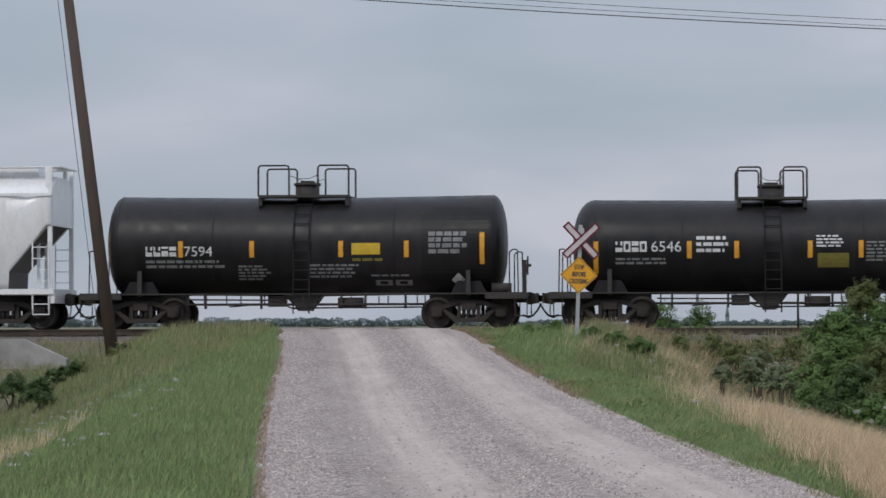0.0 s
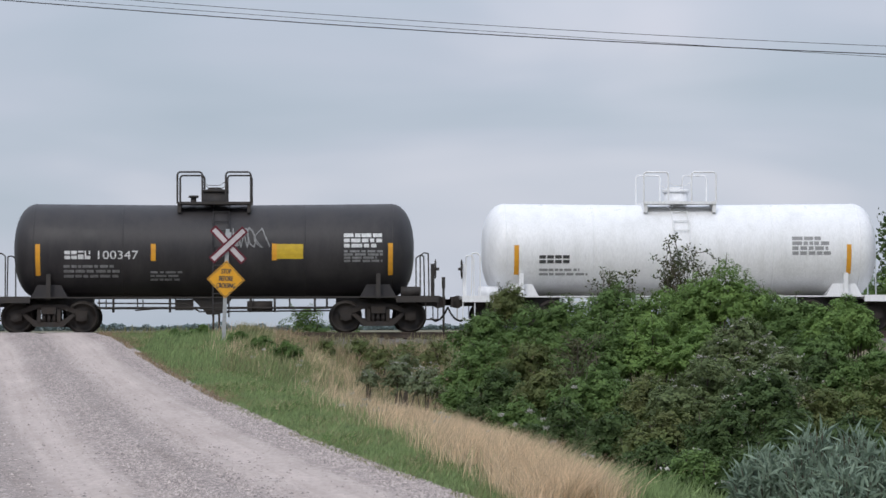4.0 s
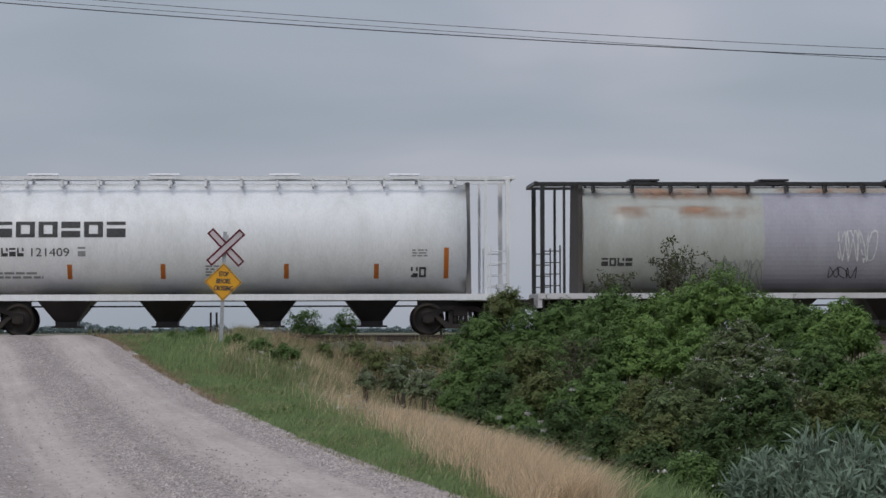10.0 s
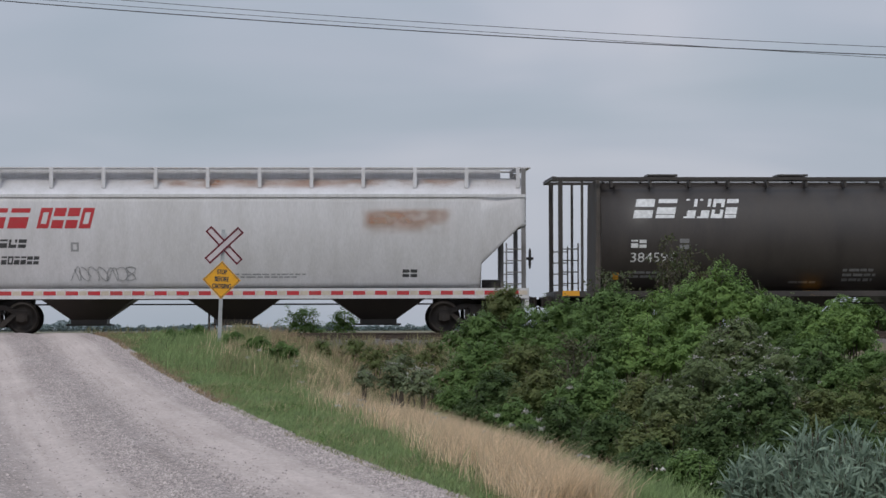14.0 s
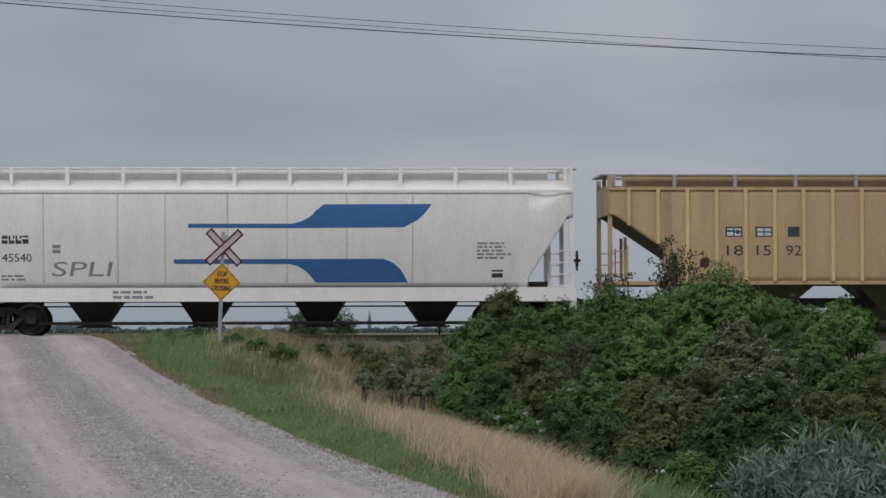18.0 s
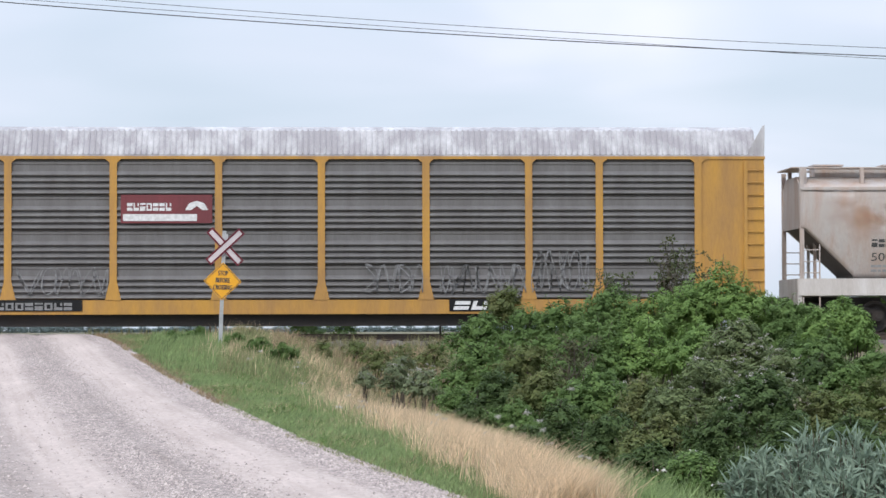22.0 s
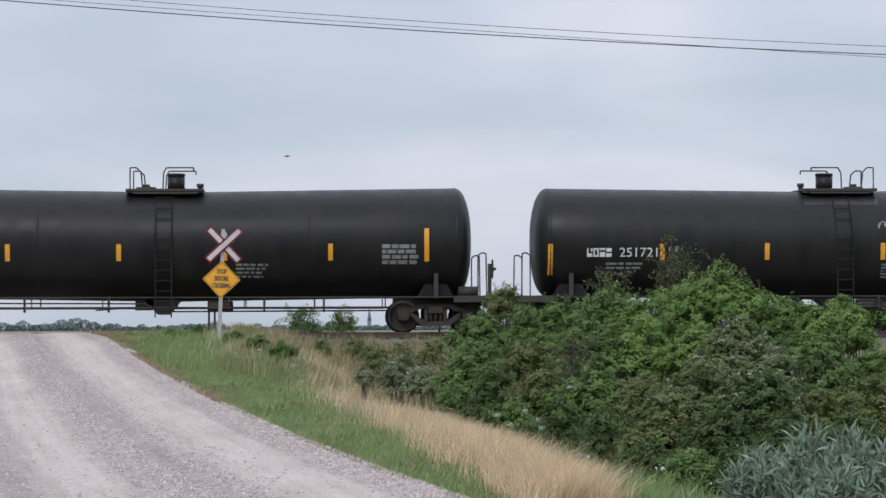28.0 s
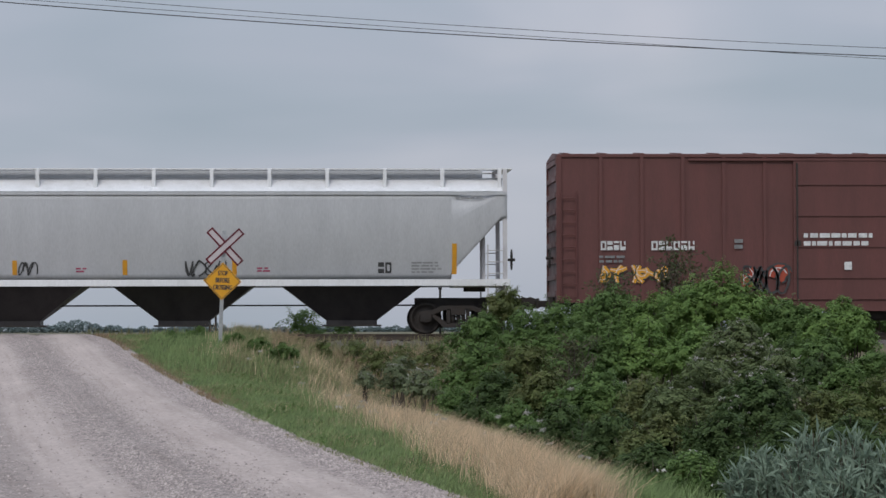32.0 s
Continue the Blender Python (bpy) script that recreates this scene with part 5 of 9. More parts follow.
# ---- the train, car by car from its head ----
side = couple(hopper_car("white covered hopper with sloping ends and grimy sill", 17.05, mat=WHITE_PAINT, brake=-1), -25.04)
side = couple(tank_car("black tank car with yellow reflectors and a dark patched panel", 11.22, 3.74, dome=-0.03, deck=2.53, sag=0.08, head=0.4), -9.67)
side.patch("repainted_patch", [(3.29, 3.14), (3.57, 3.14), (3.57, 3.36), (4.88, 3.35), (4.88, 3.20), (5.16, 3.20), (5.16, 1.27), (3.29, 1.27)], BLACK_DEEP, "", 0.004)
side.strip(-5.47, 1.79, 2.68)
side.strip(4.97, 1.77, 2.65)
side.strip(-3.41, 1.99, 2.44)
side.strip(-1.42, 1.98, 2.44)
side.strip(1.06, 1.98, 2.43)
side.strip(2.88, 1.97, 2.43)
side.blocks(-4.39, -3.50, 2.02, 2.29, 4, WHITE)
side.figures("7594", -3.31, 2.02, 0.27, WHITE, 0.79)
side.lines(-4.39, -1.97, 1.67, 1.94, 2, FAINT)
side.lines(-1.81, -0.90, 1.34, 1.78, 5, FAINT)
side.lines(0.19, 1.57, 1.40, 1.81, 4, FAINT)
side.bar(1.36, 2.15, 2.05, 2.37, PANEL_YELLOW, "warning_panel")
side.lines(1.38, 2.58, 1.84, 1.98, 1, OLIVE)
side.panel(3.49, 4.63, 2.05, 2.70, FAINT, 4)
side.patch("placard", [(4.30, 1.16), (4.49, 1.35), (4.30, 1.54), (4.11, 1.35)], WHITE, "", 0.012)
side.lines(1.88, 3.13, 1.43, 1.52, 1, FAINT)
side.blocks(2.00, 3.10, 1.20, 1.35, 2, FAINT)
side = couple(tank_car("black tank car with many small yellow reflectors", 10.97, 3.58, dome=0.01, deck=1.90, brake=1), 3.26)
side.strip(-4.83, 1.50, 2.38)
side.strip(4.69, 1.49, 2.38)
side.strip(-2.27, 1.91, 2.38)
side.strip(-0.98, 1.91, 2.38)
side.strip(1.02, 1.91, 2.38)
side.strip(2.40, 1.91, 2.38)
side.strip(3.45, 1.91, 2.38)
side.blocks(-4.29, -3.40, 2.09, 2.38, 4, WHITE)
side.figures("6546", -3.31, 2.09, 0.29, WHITE, 0.82)
side.lines(-4.29, -2.58, 1.73, 1.95, 2, FAINT)
side.lines(-2.08, -1.15, 2.04, 2.55, 3, WHITE)
side.lines(1.19, 2.07, 2.19, 2.55, 4, WHITE)
side.bar(1.22, 2.07, 1.65, 2.04, OLIVE, "warning_panel")
side.lines(2.54, 3.31, 1.80, 2.38, 6, FAINT)
side.panel(3.52, 4.58, 1.96, 2.55, FAINT, 4)
side.patch("placard", [(4.37, 1.12), (4.55, 1.31), (4.37, 1.49), (4.18, 1.31)], WHITE, "", 0.012)
side = couple(tank_car("black tank car with railed top platform and olive panel", 10.99, 3.56, dome=-0.03, deck=2.52, rails="full", ladder_x=0.45), 16.14)
side.strip(-4.87, 1.45, 2.27, ORANGE)
side.strip(4.64, 1.46, 2.28, ORANGE)
side.strip(-2.78, 1.79, 2.24, ORANGE)
side.strip(-1.33, 1.79, 2.24, ORANGE)
side.strip(1.17, 1.80, 2.25, ORANGE)
side.strip(2.22, 1.80, 2.25, ORANGE)
side.strip(3.35, 1.80, 2.25, ORANGE)
side.blocks(-4.16, -3.55, 1.80, 2.02, 4, WHITE)
side.figures("26", -3.29, 1.81, 0.22, WHITE, 0.26)
side.lines(-4.16, -2.71, 1.51, 1.62, 1, WHITE)
side.lines(-2.00, -1.39, 2.50, 2.66, 1, WHITE)
side.lines(-2.03, -1.37, 2.04, 2.18, 1, WHITE)
side.bar(-2.05, -1.25, 1.45, 1.76, OLIVE, "warning_panel")
side.lines(1.29, 2.02, 2.32, 2.63, 4, WHITE)
side.lines(1.42, 1.94, 1.46, 1.95, 6, FAINT)
side.blocks(2.65, 3.10, 1.46, 1.86, 2, FAINT)
side.panel(3.44, 4.55, 1.89, 2.51, FAINT, 4)
side.patch("placard", [(4.33, 1.12), (4.51, 1.30), (4.33, 1.49), (4.14, 1.30)], WHITE, "", 0.012)
side = couple(tank_car("black tank car with a worn shiny band below the hatch", 10.79, 3.59, dome=-0.00, deck=2.53, rails="full", ladder_x=0.55, brake=-1), 29.00)
side.bar(-1.62, 0.29, 1.84, 3.35, GREY_BAND, "worn_band")
side.strip(-4.78, 1.90, 2.81)
side.strip(4.70, 1.91, 2.83)
side.strip(-1.71, 1.89, 2.37)
side.strip(1.21, 1.89, 2.37)
side.strip(2.77, 1.89, 2.37)
side.blocks(-4.19, -3.45, 2.09, 2.35, 4, WHITE)
side.figures("157", -3.16, 2.09, 0.26, WHITE, 0.57)
side.lines(-4.20, -2.59, 1.78, 1.99, 2, FAINT)
side.lines(1.49, 2.11, 2.74, 2.96, 2, FAINT)
side.lines(1.37, 2.14, 1.69, 2.49, 7, FAINT)
side.blocks(2.76, 3.27, 1.51, 1.85, 2, FAINT)
side.panel(3.38, 4.62, 1.92, 2.93, FAINT, 6)
side.patch("placard", [(3.67, 1.43), (3.86, 1.62), (3.67, 1.80), (3.49, 1.62)], WHITE, "", 0.012)
side = couple(tank_car("black tank car with orange reflectors and a grey ladder band", 10.51, 3.59, dome=0.01, deck=2.15, brake=-1, valve=0.75), 41.75)
side.bar(-0.37, 0.42, 1.87, 3.36, GREY_BAND, "worn_band")
side.strip(-4.48, 1.44, 2.29, ORANGE)
side.strip(-1.49, 1.44, 2.29, ORANGE)
side.strip(1.08, 1.44, 2.29, ORANGE)
side.strip(4.44, 1.44, 2.30, ORANGE)
side.blocks(-3.93, -1.43, 2.26, 2.60, 6, WHITE)
side.blocks(-3.90, -3.00, 1.90, 2.16, 4, WHITE)
side.figures("14175", -2.91, 1.90, 0.26, WHITE, 0.90)
side.lines(-3.93, -2.34, 1.59, 1.84, 2, FAINT)
side.lines(1.22, 1.92, 2.78, 2.99, 2, WHITE)
side.lines(1.19, 1.97, 1.60, 2.06, 5, FAINT)
side.bar(2.30, 3.10, 1.89, 2.25, OLIVE, "warning_panel")
side.panel(3.18, 4.30, 1.91, 2.50, FAINT, 4)
side.blocks(3.18, 3.62, 1.60, 1.88, 2, FAINT)
side.patch("placard", [(4.12, 1.16), (4.30, 1.35), (4.12, 1.54), (3.93, 1.35)], WHITE, "", 0.012)
side = couple(tank_car("black tank car with a rust-streaked band below the hatch", 10.56, 3.59, dome=-0.03, deck=2.15, brake=-1), 54.54)
side.bar(0.39, 0.91, 2.24, 3.48, RUST_BAND, "rust_band")
side.blocks(-3.92, -1.47, 2.30, 2.61, 6, WHITE)
side.blocks(-3.89, -3.01, 1.93, 2.17, 4, WHITE)
side.figures("16095", -2.91, 1.93, 0.25, WHITE, 0.87)
side.lines(-3.82, -2.43, 1.62, 1.85, 2, FAINT)
side.lines(1.22, 1.88, 2.75, 2.99, 3, WHITE)
side.lines(1.19, 1.92, 1.57, 2.04, 5, FAINT)
side.bar(2.16, 2.94, 1.98, 2.29, OLIVE, "warning_panel")
side.figures("SULFURIC ACID", 3.04, 2.59, 0.12, WHITE, 1.14)
side.panel(3.02, 4.16, 1.95, 2.51, FAINT, 4)
side.blocks(3.02, 3.47, 1.58, 1.93, 2, FAINT)
side.patch("placard", [(4.11, 1.17), (4.30, 1.36), (4.11, 1.55), (3.93, 1.36)], WHITE, "", 0.012)
side = couple(tank_car("faded grey-black tank car with pale blue scrawl", 11.09, 3.59, dome=0.00, deck=2.02, mat=GREY_BLACK, ladder_x=0.2, valve=-0.6), 67.43)
side.strip(-4.80, 1.57, 2.43)
side.strip(4.85, 1.57, 2.45)
side.strip(-1.65, 1.97, 2.44)
side.strip(1.66, 1.98, 2.44)
side.blocks(-4.07, -3.34, 2.02, 2.25, 4, WHITE)
side.figures("100347", -3.16, 2.02, 0.23, WHITE, 1.10)
side.lines(-4.10, -2.44, 1.49, 1.89, 3, FAINT)
side.lines(-1.74, -0.82, 1.41, 1.71, 3, FAINT)
side.scribble(0.53, 1.53, 2.30, 2.92, FAINT, 71, 5, 0.035)
side.bar(1.72, 2.45, 2.02, 2.43, PANEL_YELLOW, "warning_panel")
side.panel(3.57, 4.70, 2.31, 2.74, WHITE, 3)
side.panel(3.57, 4.70, 1.92, 2.27, FAINT, 4)
side = couple(tank_car("white tank car with white end platforms", 11.09, 3.59, dome=-0.06, deck=2.02, mat=WHITE_PAINT, gear_colour=WHITE_PAINT, brake=-1), 80.41)
side.strip(-4.65, 1.58, 2.39)
side.strip(4.60, 1.59, 2.40)
side.blocks(-4.02, -3.15, 1.89, 2.11, 4, DARKINK)
side.lines(-4.02, -2.55, 1.53, 1.77, 2, GREYINK)
side.panel(3.01, 4.12, 2.09, 2.64, GREYINK, 4)
side = couple(tank_car("black tank car with a broad grey worn band", 10.51, 3.59, dome=-0.02, deck=2.61, valve=-0.55, brake=1), 93.09)
side.bar(-0.70, 0.60, 1.88, 3.31, GREY_BAND, "worn_band")
side.strip(-4.58, 1.39, 2.22, ORANGE)
side.strip(-1.54, 1.39, 2.22, ORANGE)
side.strip(4.42, 1.57, 2.23, ORANGE)
side.blocks(-3.95, -1.50, 2.28, 2.59, 6, WHITE)
side.blocks(-3.95, -3.03, 1.91, 2.16, 4, WHITE)
side.figures("15144", -2.83, 1.91, 0.25, WHITE, 0.84)
side.lines(-3.95, -2.34, 1.57, 1.82, 2, FAINT)
side.lines(1.32, 2.05, 2.63, 2.83, 2, WHITE)
side.lines(1.35, 2.13, 1.52, 2.01, 5, FAINT)
side.bar(2.25, 3.07, 1.70, 2.01, OLIVE, "warning_panel")
side.panel(3.18, 4.29, 1.98, 2.73, FAINT, 6)
side.blocks(3.18, 3.60, 1.60, 1.89, 2, FAINT)
side.patch("placard", [(4.04, 1.18), (4.23, 1.36), (4.04, 1.55), (3.86, 1.36)], WHITE, "", 0.012)
side = couple(tank_car("dusty grey-black tank car with a white emblem", 10.81, 3.59, dome=-0.25, deck=2.33, mat=GREY_BLACK, ladder_x=0.1, brake=-1), 106.09)
side.patch("emblem_panel", [(-3.80, 2.84), (-3.66, 2.89), (-3.58, 2.74), (-3.52, 2.92), (-3.43, 2.86), (-3.35, 2.53), (-3.46, 2.39), (-3.71, 2.39), (-3.82, 2.58)], WHITE, "", 0.006)
side.blocks(-3.27, -2.01, 2.39, 2.57, 6, WHITE)
side.blocks(-3.85, -3.15, 2.01, 2.22, 4, WHITE)
side.figures("16595", -3.04, 2.01, 0.22, WHITE, 0.75)
side.lines(-1.87, -1.27, 2.66, 3.00, 4, WHITE)
side.lines(-3.90, -2.26, 1.62, 1.73, 1, FAINT)
side.bar(2.21, 2.96, 1.53, 1.87, OLIVE, "warning_panel")
side.lines(2.18, 3.18, 1.93, 2.04, 1, WHITE)
side.panel(3.31, 4.44, 1.81, 2.37, FAINT, 4)
side.blocks(3.31, 3.74, 1.50, 1.76, 2, FAINT)
side.patch("placard", [(4.37, 1.22), (4.55, 1.41), (4.37, 1.59), (4.18, 1.41)], WHITE, "", 0.012)
side = couple(tank_car("black tank car with two shiny worn bands", 10.51, 3.59, dome=0.01, deck=2.08, brake=1), 118.97)
side.bar(-1.20, -0.28, 1.91, 3.35, GREY_BAND, "worn_band")
side.bar(0.28, 1.24, 1.91, 3.36, GREY_BAND, "worn_band")
side.strip(-4.43, 1.55, 2.40, ORANGE)
side.strip(-1.29, 1.56, 2.41, ORANGE)
side.strip(1.13, 1.56, 2.41, ORANGE)
side.strip(4.47, 1.72, 2.42, ORANGE)
side.blocks(-3.77, -1.34, 2.40, 2.71, 6, WHITE)
side.blocks(-3.77, -2.92, 2.05, 2.30, 4, WHITE)
side.figures("16410", -2.73, 2.05, 0.25, WHITE, 0.87)
side.lines(-3.77, -2.17, 1.58, 1.96, 2, FAINT)
side.lines(1.27, 1.79, 1.84, 2.43, 5, FAINT)
side.bar(2.21, 2.94, 1.90, 2.30, PANEL_YELLOW, "warning_panel")
side.panel(3.16, 4.36, 1.96, 2.80, FAINT, 6)
side.blocks(3.16, 3.61, 1.62, 1.93, 2, FAINT)
side.patch("placard", [(4.13, 1.19), (4.31, 1.37), (4.13, 1.56), (3.94, 1.37)], WHITE, "", 0.012)
side = couple(hopper_car("maroon covered hopper with red graffiti and a round white emblem", 16.87, top=4.42, mat=MAROON, board=4.54, pocket_x=(-5.0, -0.17, 4.67), pocket_w=(1.6, 0.65), ends=((1.0, 3.35), (1.05, 1.5)), sill=(0.98, 1.36), ledge=3.62, pocket_mat=STEEL, brake=-1), 134.24)
side.bar(-8.02, 8.02, 3.82, 3.90, BOX_BROWN, "side_crease")
side.blocks(-6.40, -4.96, 2.42, 2.73, 4, WHITE)
side.figures("420398", -6.48, 1.95, 0.31, WHITE, 1.61)
side.lines(-6.43, -5.01, 1.49, 1.74, 2, FAINT)
side.blobs(-4.70, -1.52, 0.96, 2.54, REDSPRAY, 121, 7, "graffiti", 0.009, 0.35)
side.scribble(-4.54, -1.60, 1.03, 2.48, DARKINK, 122, 9, 0.05)
side.scribble(-0.35, 2.77, 1.50, 2.38, FAINT, 123, 9, 0.03)
side.round_emblem(5.51, 2.59, 0.78)
side.bar(-7.66, -7.40, 0.98, 1.10, ORANGE, "reflector")
side.bar(-1.36, -0.97, 0.98, 1.11, ORANGE, "reflector")
side.bar(1.47, 1.91, 0.98, 1.11, ORANGE, "reflector")
side.bar(7.15, 7.55, 0.99, 1.11, ORANGE, "reflector")
side = couple(box_car("weathered red box car with faded graffiti along the sill", 18.83, 4.72, BOX_RED, roof_mat=BROWN_BLACK, ribs=20, rib_w=0.09, rib_d=0.03, door=(-3.39, -1.60), door2=(-1.45, 1.58), door_bars=5, bottom=0.95, belly=0.5, truck_in=2.3), 153.52)
side.blocks(-8.08, -6.97, 2.18, 2.57, 2, WHITE)
side.figures("26", -8.27, 1.60, 0.37, WHITE, 0.53)
side.figures("04", -7.34, 1.60, 0.37, WHITE, 0.60)
side.figures("05", -6.36, 1.60, 0.37, WHITE, 0.57)
side.lines(-8.28, -5.88, 1.13, 1.41, 2, FAINT)
side.blocks(-5.31, -5.01, 1.68, 1.92, 1, FAINT)
side.blobs(-5.26, -3.47, 0.87, 1.80, GREYSPRAY, 131, 7, "graffiti", 0.009, 0.5)
side.scribble(-5.26, -3.55, 0.82, 1.83, DARKINK, 132, 8, 0.03)
side.blobs(-3.43, -1.60, 0.90, 1.52, SALMON, 133, 6, "graffiti", 0.125, 0.5)
side.bar(-2.71, -2.34, 1.68, 2.02, WHITE, "paper_notice")
side.bar(-0.98, -0.62, 1.68, 1.96, WHITE, "paper_notice")
side.blobs(1.76, 5.54, 0.75, 1.81, SALMON, 134, 9, "graffiti", 0.009, 0.5)
side.blobs(2.3, 5.4, 0.95, 1.72, FAINT, 140, 6, "graffiti", 0.026, 0.7)
side.scribble(1.76, 5.54, 0.67, 1.84, DARKINK, 135, 6, 0.025)
side.blobs(5.61, 7.75, 0.67, 1.77, RUST, 136, 6, "graffiti", 0.009, 0.5)
side.scribble(5.69, 7.90, 0.67, 1.77, FAINT, 137, 6, 0.03)
side.blobs(-1.37, 1.61, 0.82, 1.45, SALMON, 138, 8, "graffiti", 0.125, 0.5)
side.scribble(-1.37, 1.55, 0.85, 1.5, FAINT, 141, 9, 0.025)
side.lines(7.82, 9.01, 1.22, 1.85, 3, FAINT)
side.blocks(6.69, 7.24, 1.31, 1.66, 2, WHITE)
side.scribble(-9.21, -8.59, 2.83, 3.14, FAINT, 139, 3, 0.03)
side.scribble(7.95, 8.95, 1.2, 2.2, FAINT, 142, 5, 0.02)
side.bar(-9.3, 9.3, 0.53, 0.66, RUST_BAND, "rusted_sill_edge", "", 0.003)
side.shield(7.00, 3.22, 0.68, 0.78)
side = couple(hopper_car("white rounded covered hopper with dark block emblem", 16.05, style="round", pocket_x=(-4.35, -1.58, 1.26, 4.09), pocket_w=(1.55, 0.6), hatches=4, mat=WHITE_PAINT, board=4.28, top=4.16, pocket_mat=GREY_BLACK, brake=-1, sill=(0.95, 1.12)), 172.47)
side.blocks(-6.25, -2.56, 2.68, 3.11, 6, DARKINK)
side.blocks(-6.25, -5.39, 2.16, 2.39, 4, DARKINK)
side.figures("121409", -5.22, 2.16, 0.23, DARKINK, 1.03)
side.lines(-6.23, -4.80, 1.54, 1.76, 2, GREYINK)
side.blocks(-3.96, -3.71, 2.16, 2.42, 1, GREYINK)
side.strip(-6.46, 1.54, 2.37, ORANGE)
side.strip(6.11, 1.55, 2.39, ORANGE)
side.strip(-4.19, 1.54, 1.94, ORANGE)
side.strip(-1.65, 1.55, 1.95, ORANGE)
side.strip(1.72, 1.55, 1.95, ORANGE)
side.strip(4.19, 1.55, 1.95, ORANGE)
side.lines(5.17, 5.59, 2.13, 2.36, 3, GREYINK)
side.blocks(5.14, 5.59, 1.58, 1.86, 2, DARKINK)
side.lines(-0.49, 0.24, 1.61, 1.93, 4, GREYINK)
side = couple(hopper_car("pale grey rounded hopper with a lilac patch and rust", 17.31, style="round", pocket_x=(-4.91, -1.70, 1.49, 4.69), pocket_w=(2.0, 0.8), hatches=4, mat=PALE_GREEN, board=4.12, top=4.05, post_mat=GREY_BAND, sill_mat=LIGHT_GREY), 189.67)
side.bar(-2.29, 2.22, 1.27, 3.90, LILAC, "repainted_patch")
side.stains(-6.66, -2.33, 3.22, 3.53, RUST, 151, 5)
side.stains(2.33, 6.86, 3.13, 3.55, RUST, 152, 5)
side.stains(-7.27, 7.18, 3.76, 4.04, RUST, 153, 12)
side.blocks(-6.81, -5.92, 1.88, 2.10, 4, DARKINK)
side.figures("455417", -5.50, 1.88, 0.22, DARKINK, 1.06)
side.scribble(-5.27, -2.33, 1.26, 2.10, GREYINK, 154, 9, 0.03)
side.scribble(-0.24, 0.85, 1.92, 2.93, WHITE, 155, 4, 0.03)
side.scribble(-0.47, 0.30, 1.52, 1.86, DARKINK, 156, 3, 0.025)
side = couple(hopper_car("pale grey rounded hopper with long colourful graffiti", 17.30, style="round", pocket_x=(-4.91, -1.74, 1.45, 4.64), pocket_w=(2.0, 0.8), hatches=4, mat=PALE_GREEN, board=4.2, top=4.1, sill_mat=LIGHT_GREY, post_mat=GREY_BAND), 207.60)
side.bar(-2.18, 2.18, 1.22, 3.92, LILAC, "repainted_patch")
side.stains(-7.14, -5.38, 3.26, 3.87, RUST, 161, 5)
side.stains(2.36, 6.73, 3.09, 3.82, RUST, 162, 7)
side.blocks(-6.70, -5.96, 1.93, 2.18, 3, DARKINK)
side.bar(-5.93, -4.08, 1.90, 2.15, GREYINK, "painted_out_bar")
side.lines(-6.76, -5.68, 1.41, 1.79, 3, GREYINK)
side.scribble(-7.19, -6.88, 1.33, 2.10, ORANGE, 163, 3, 0.04)
side.blobs(-4.14, -0.59, 1.04, 1.90, LIMESPRAY, 164, 9, "graffiti", 0.01, 0.6)
side.scribble(-4.14, -0.59, 1.04, 1.96, DARKINK, 165, 7, 0.025)
side.scribble(-0.98, -0.20, 1.26, 2.11, PINKPAINT, 166, 4, 0.05)
side.patch("graffiti", [(-0.15, 1.72), (-0.05, 2.00), (0.19, 2.19), (0.57, 2.22), (0.84, 2.09), (0.99, 1.85), (0.99, 1.49), (0.81, 1.13), (0.34, 1.04), (0.00, 1.23)], GREENPAINT, "", 0.012)
side.scribble(0.03, 0.81, 1.33, 1.64, DARKINK, 167, 3, 0.04)
side.scribble(1.04, 2.52, 1.29, 1.91, NAVY, 168, 8, 0.05)
side.scribble(2.44, 3.30, 1.34, 2.00, BLUE, 169, 4, 0.06)
side.scribble(3.30, 4.23, 1.34, 2.04, PINKPAINT, 1610, 4, 0.05)
side.scribble(4.23, 6.11, 1.34, 2.19, GREYINK, 1611, 8, 0.05)
side = couple(hopper_car("light grey covered hopper with rusty roof and red emblem", 16.35, ends=((1.0, 2.92), (1.2, 1.9)), sill=(0.94, 1.22), post_mat=POST_GREY, board_mat=LIGHT_GREY, board_posts=11, roof_mat=ROOF_RUST_PALE), 225.07)
side.blocks(-6.74, -5.51, 2.87, 3.42, 2, REDINK, 0.25)
side.blocks(-5.32, -3.80, 2.87, 3.43, 4, REDINK, 0.25)
side.blocks(-6.36, -5.58, 2.34, 2.57, 3, DARKINK, 0.20)
side.tape(-7.56, 7.88, 1.04, 1.15, 26)
side.figures("113886", -6.37, 1.88, 0.22, DARKINK, 1.16, slant=0.15)
side.blocks(-4.44, -4.18, 2.22, 2.45, 1, GREYINK)
side.scribble(-3.91, -2.80, 1.45, 1.96, GREYINK, 171, 4, 0.025)
side.lines(-2.49, 0.62, 1.49, 1.62, 1, GREYINK)
side.blocks(4.73, 5.57, 1.48, 1.73, 2, DARKINK)
side.stains(3.12, 4.53, 1.97, 2.20, RUST, 172, 3)
side = couple(hopper_car("light grey covered hopper with red emblem and stained side", 16.38, ends=((1.0, 2.92), (1.2, 1.9)), sill=(0.94, 1.22), post_mat=POST_GREY, board_mat=LIGHT_GREY, board_posts=11), 242.06)
side.blocks(-6.77, -5.54, 2.87, 3.42, 2, REDINK, 0.25)
side.blocks(-5.36, -3.84, 2.87, 3.43, 4, REDINK, 0.25)
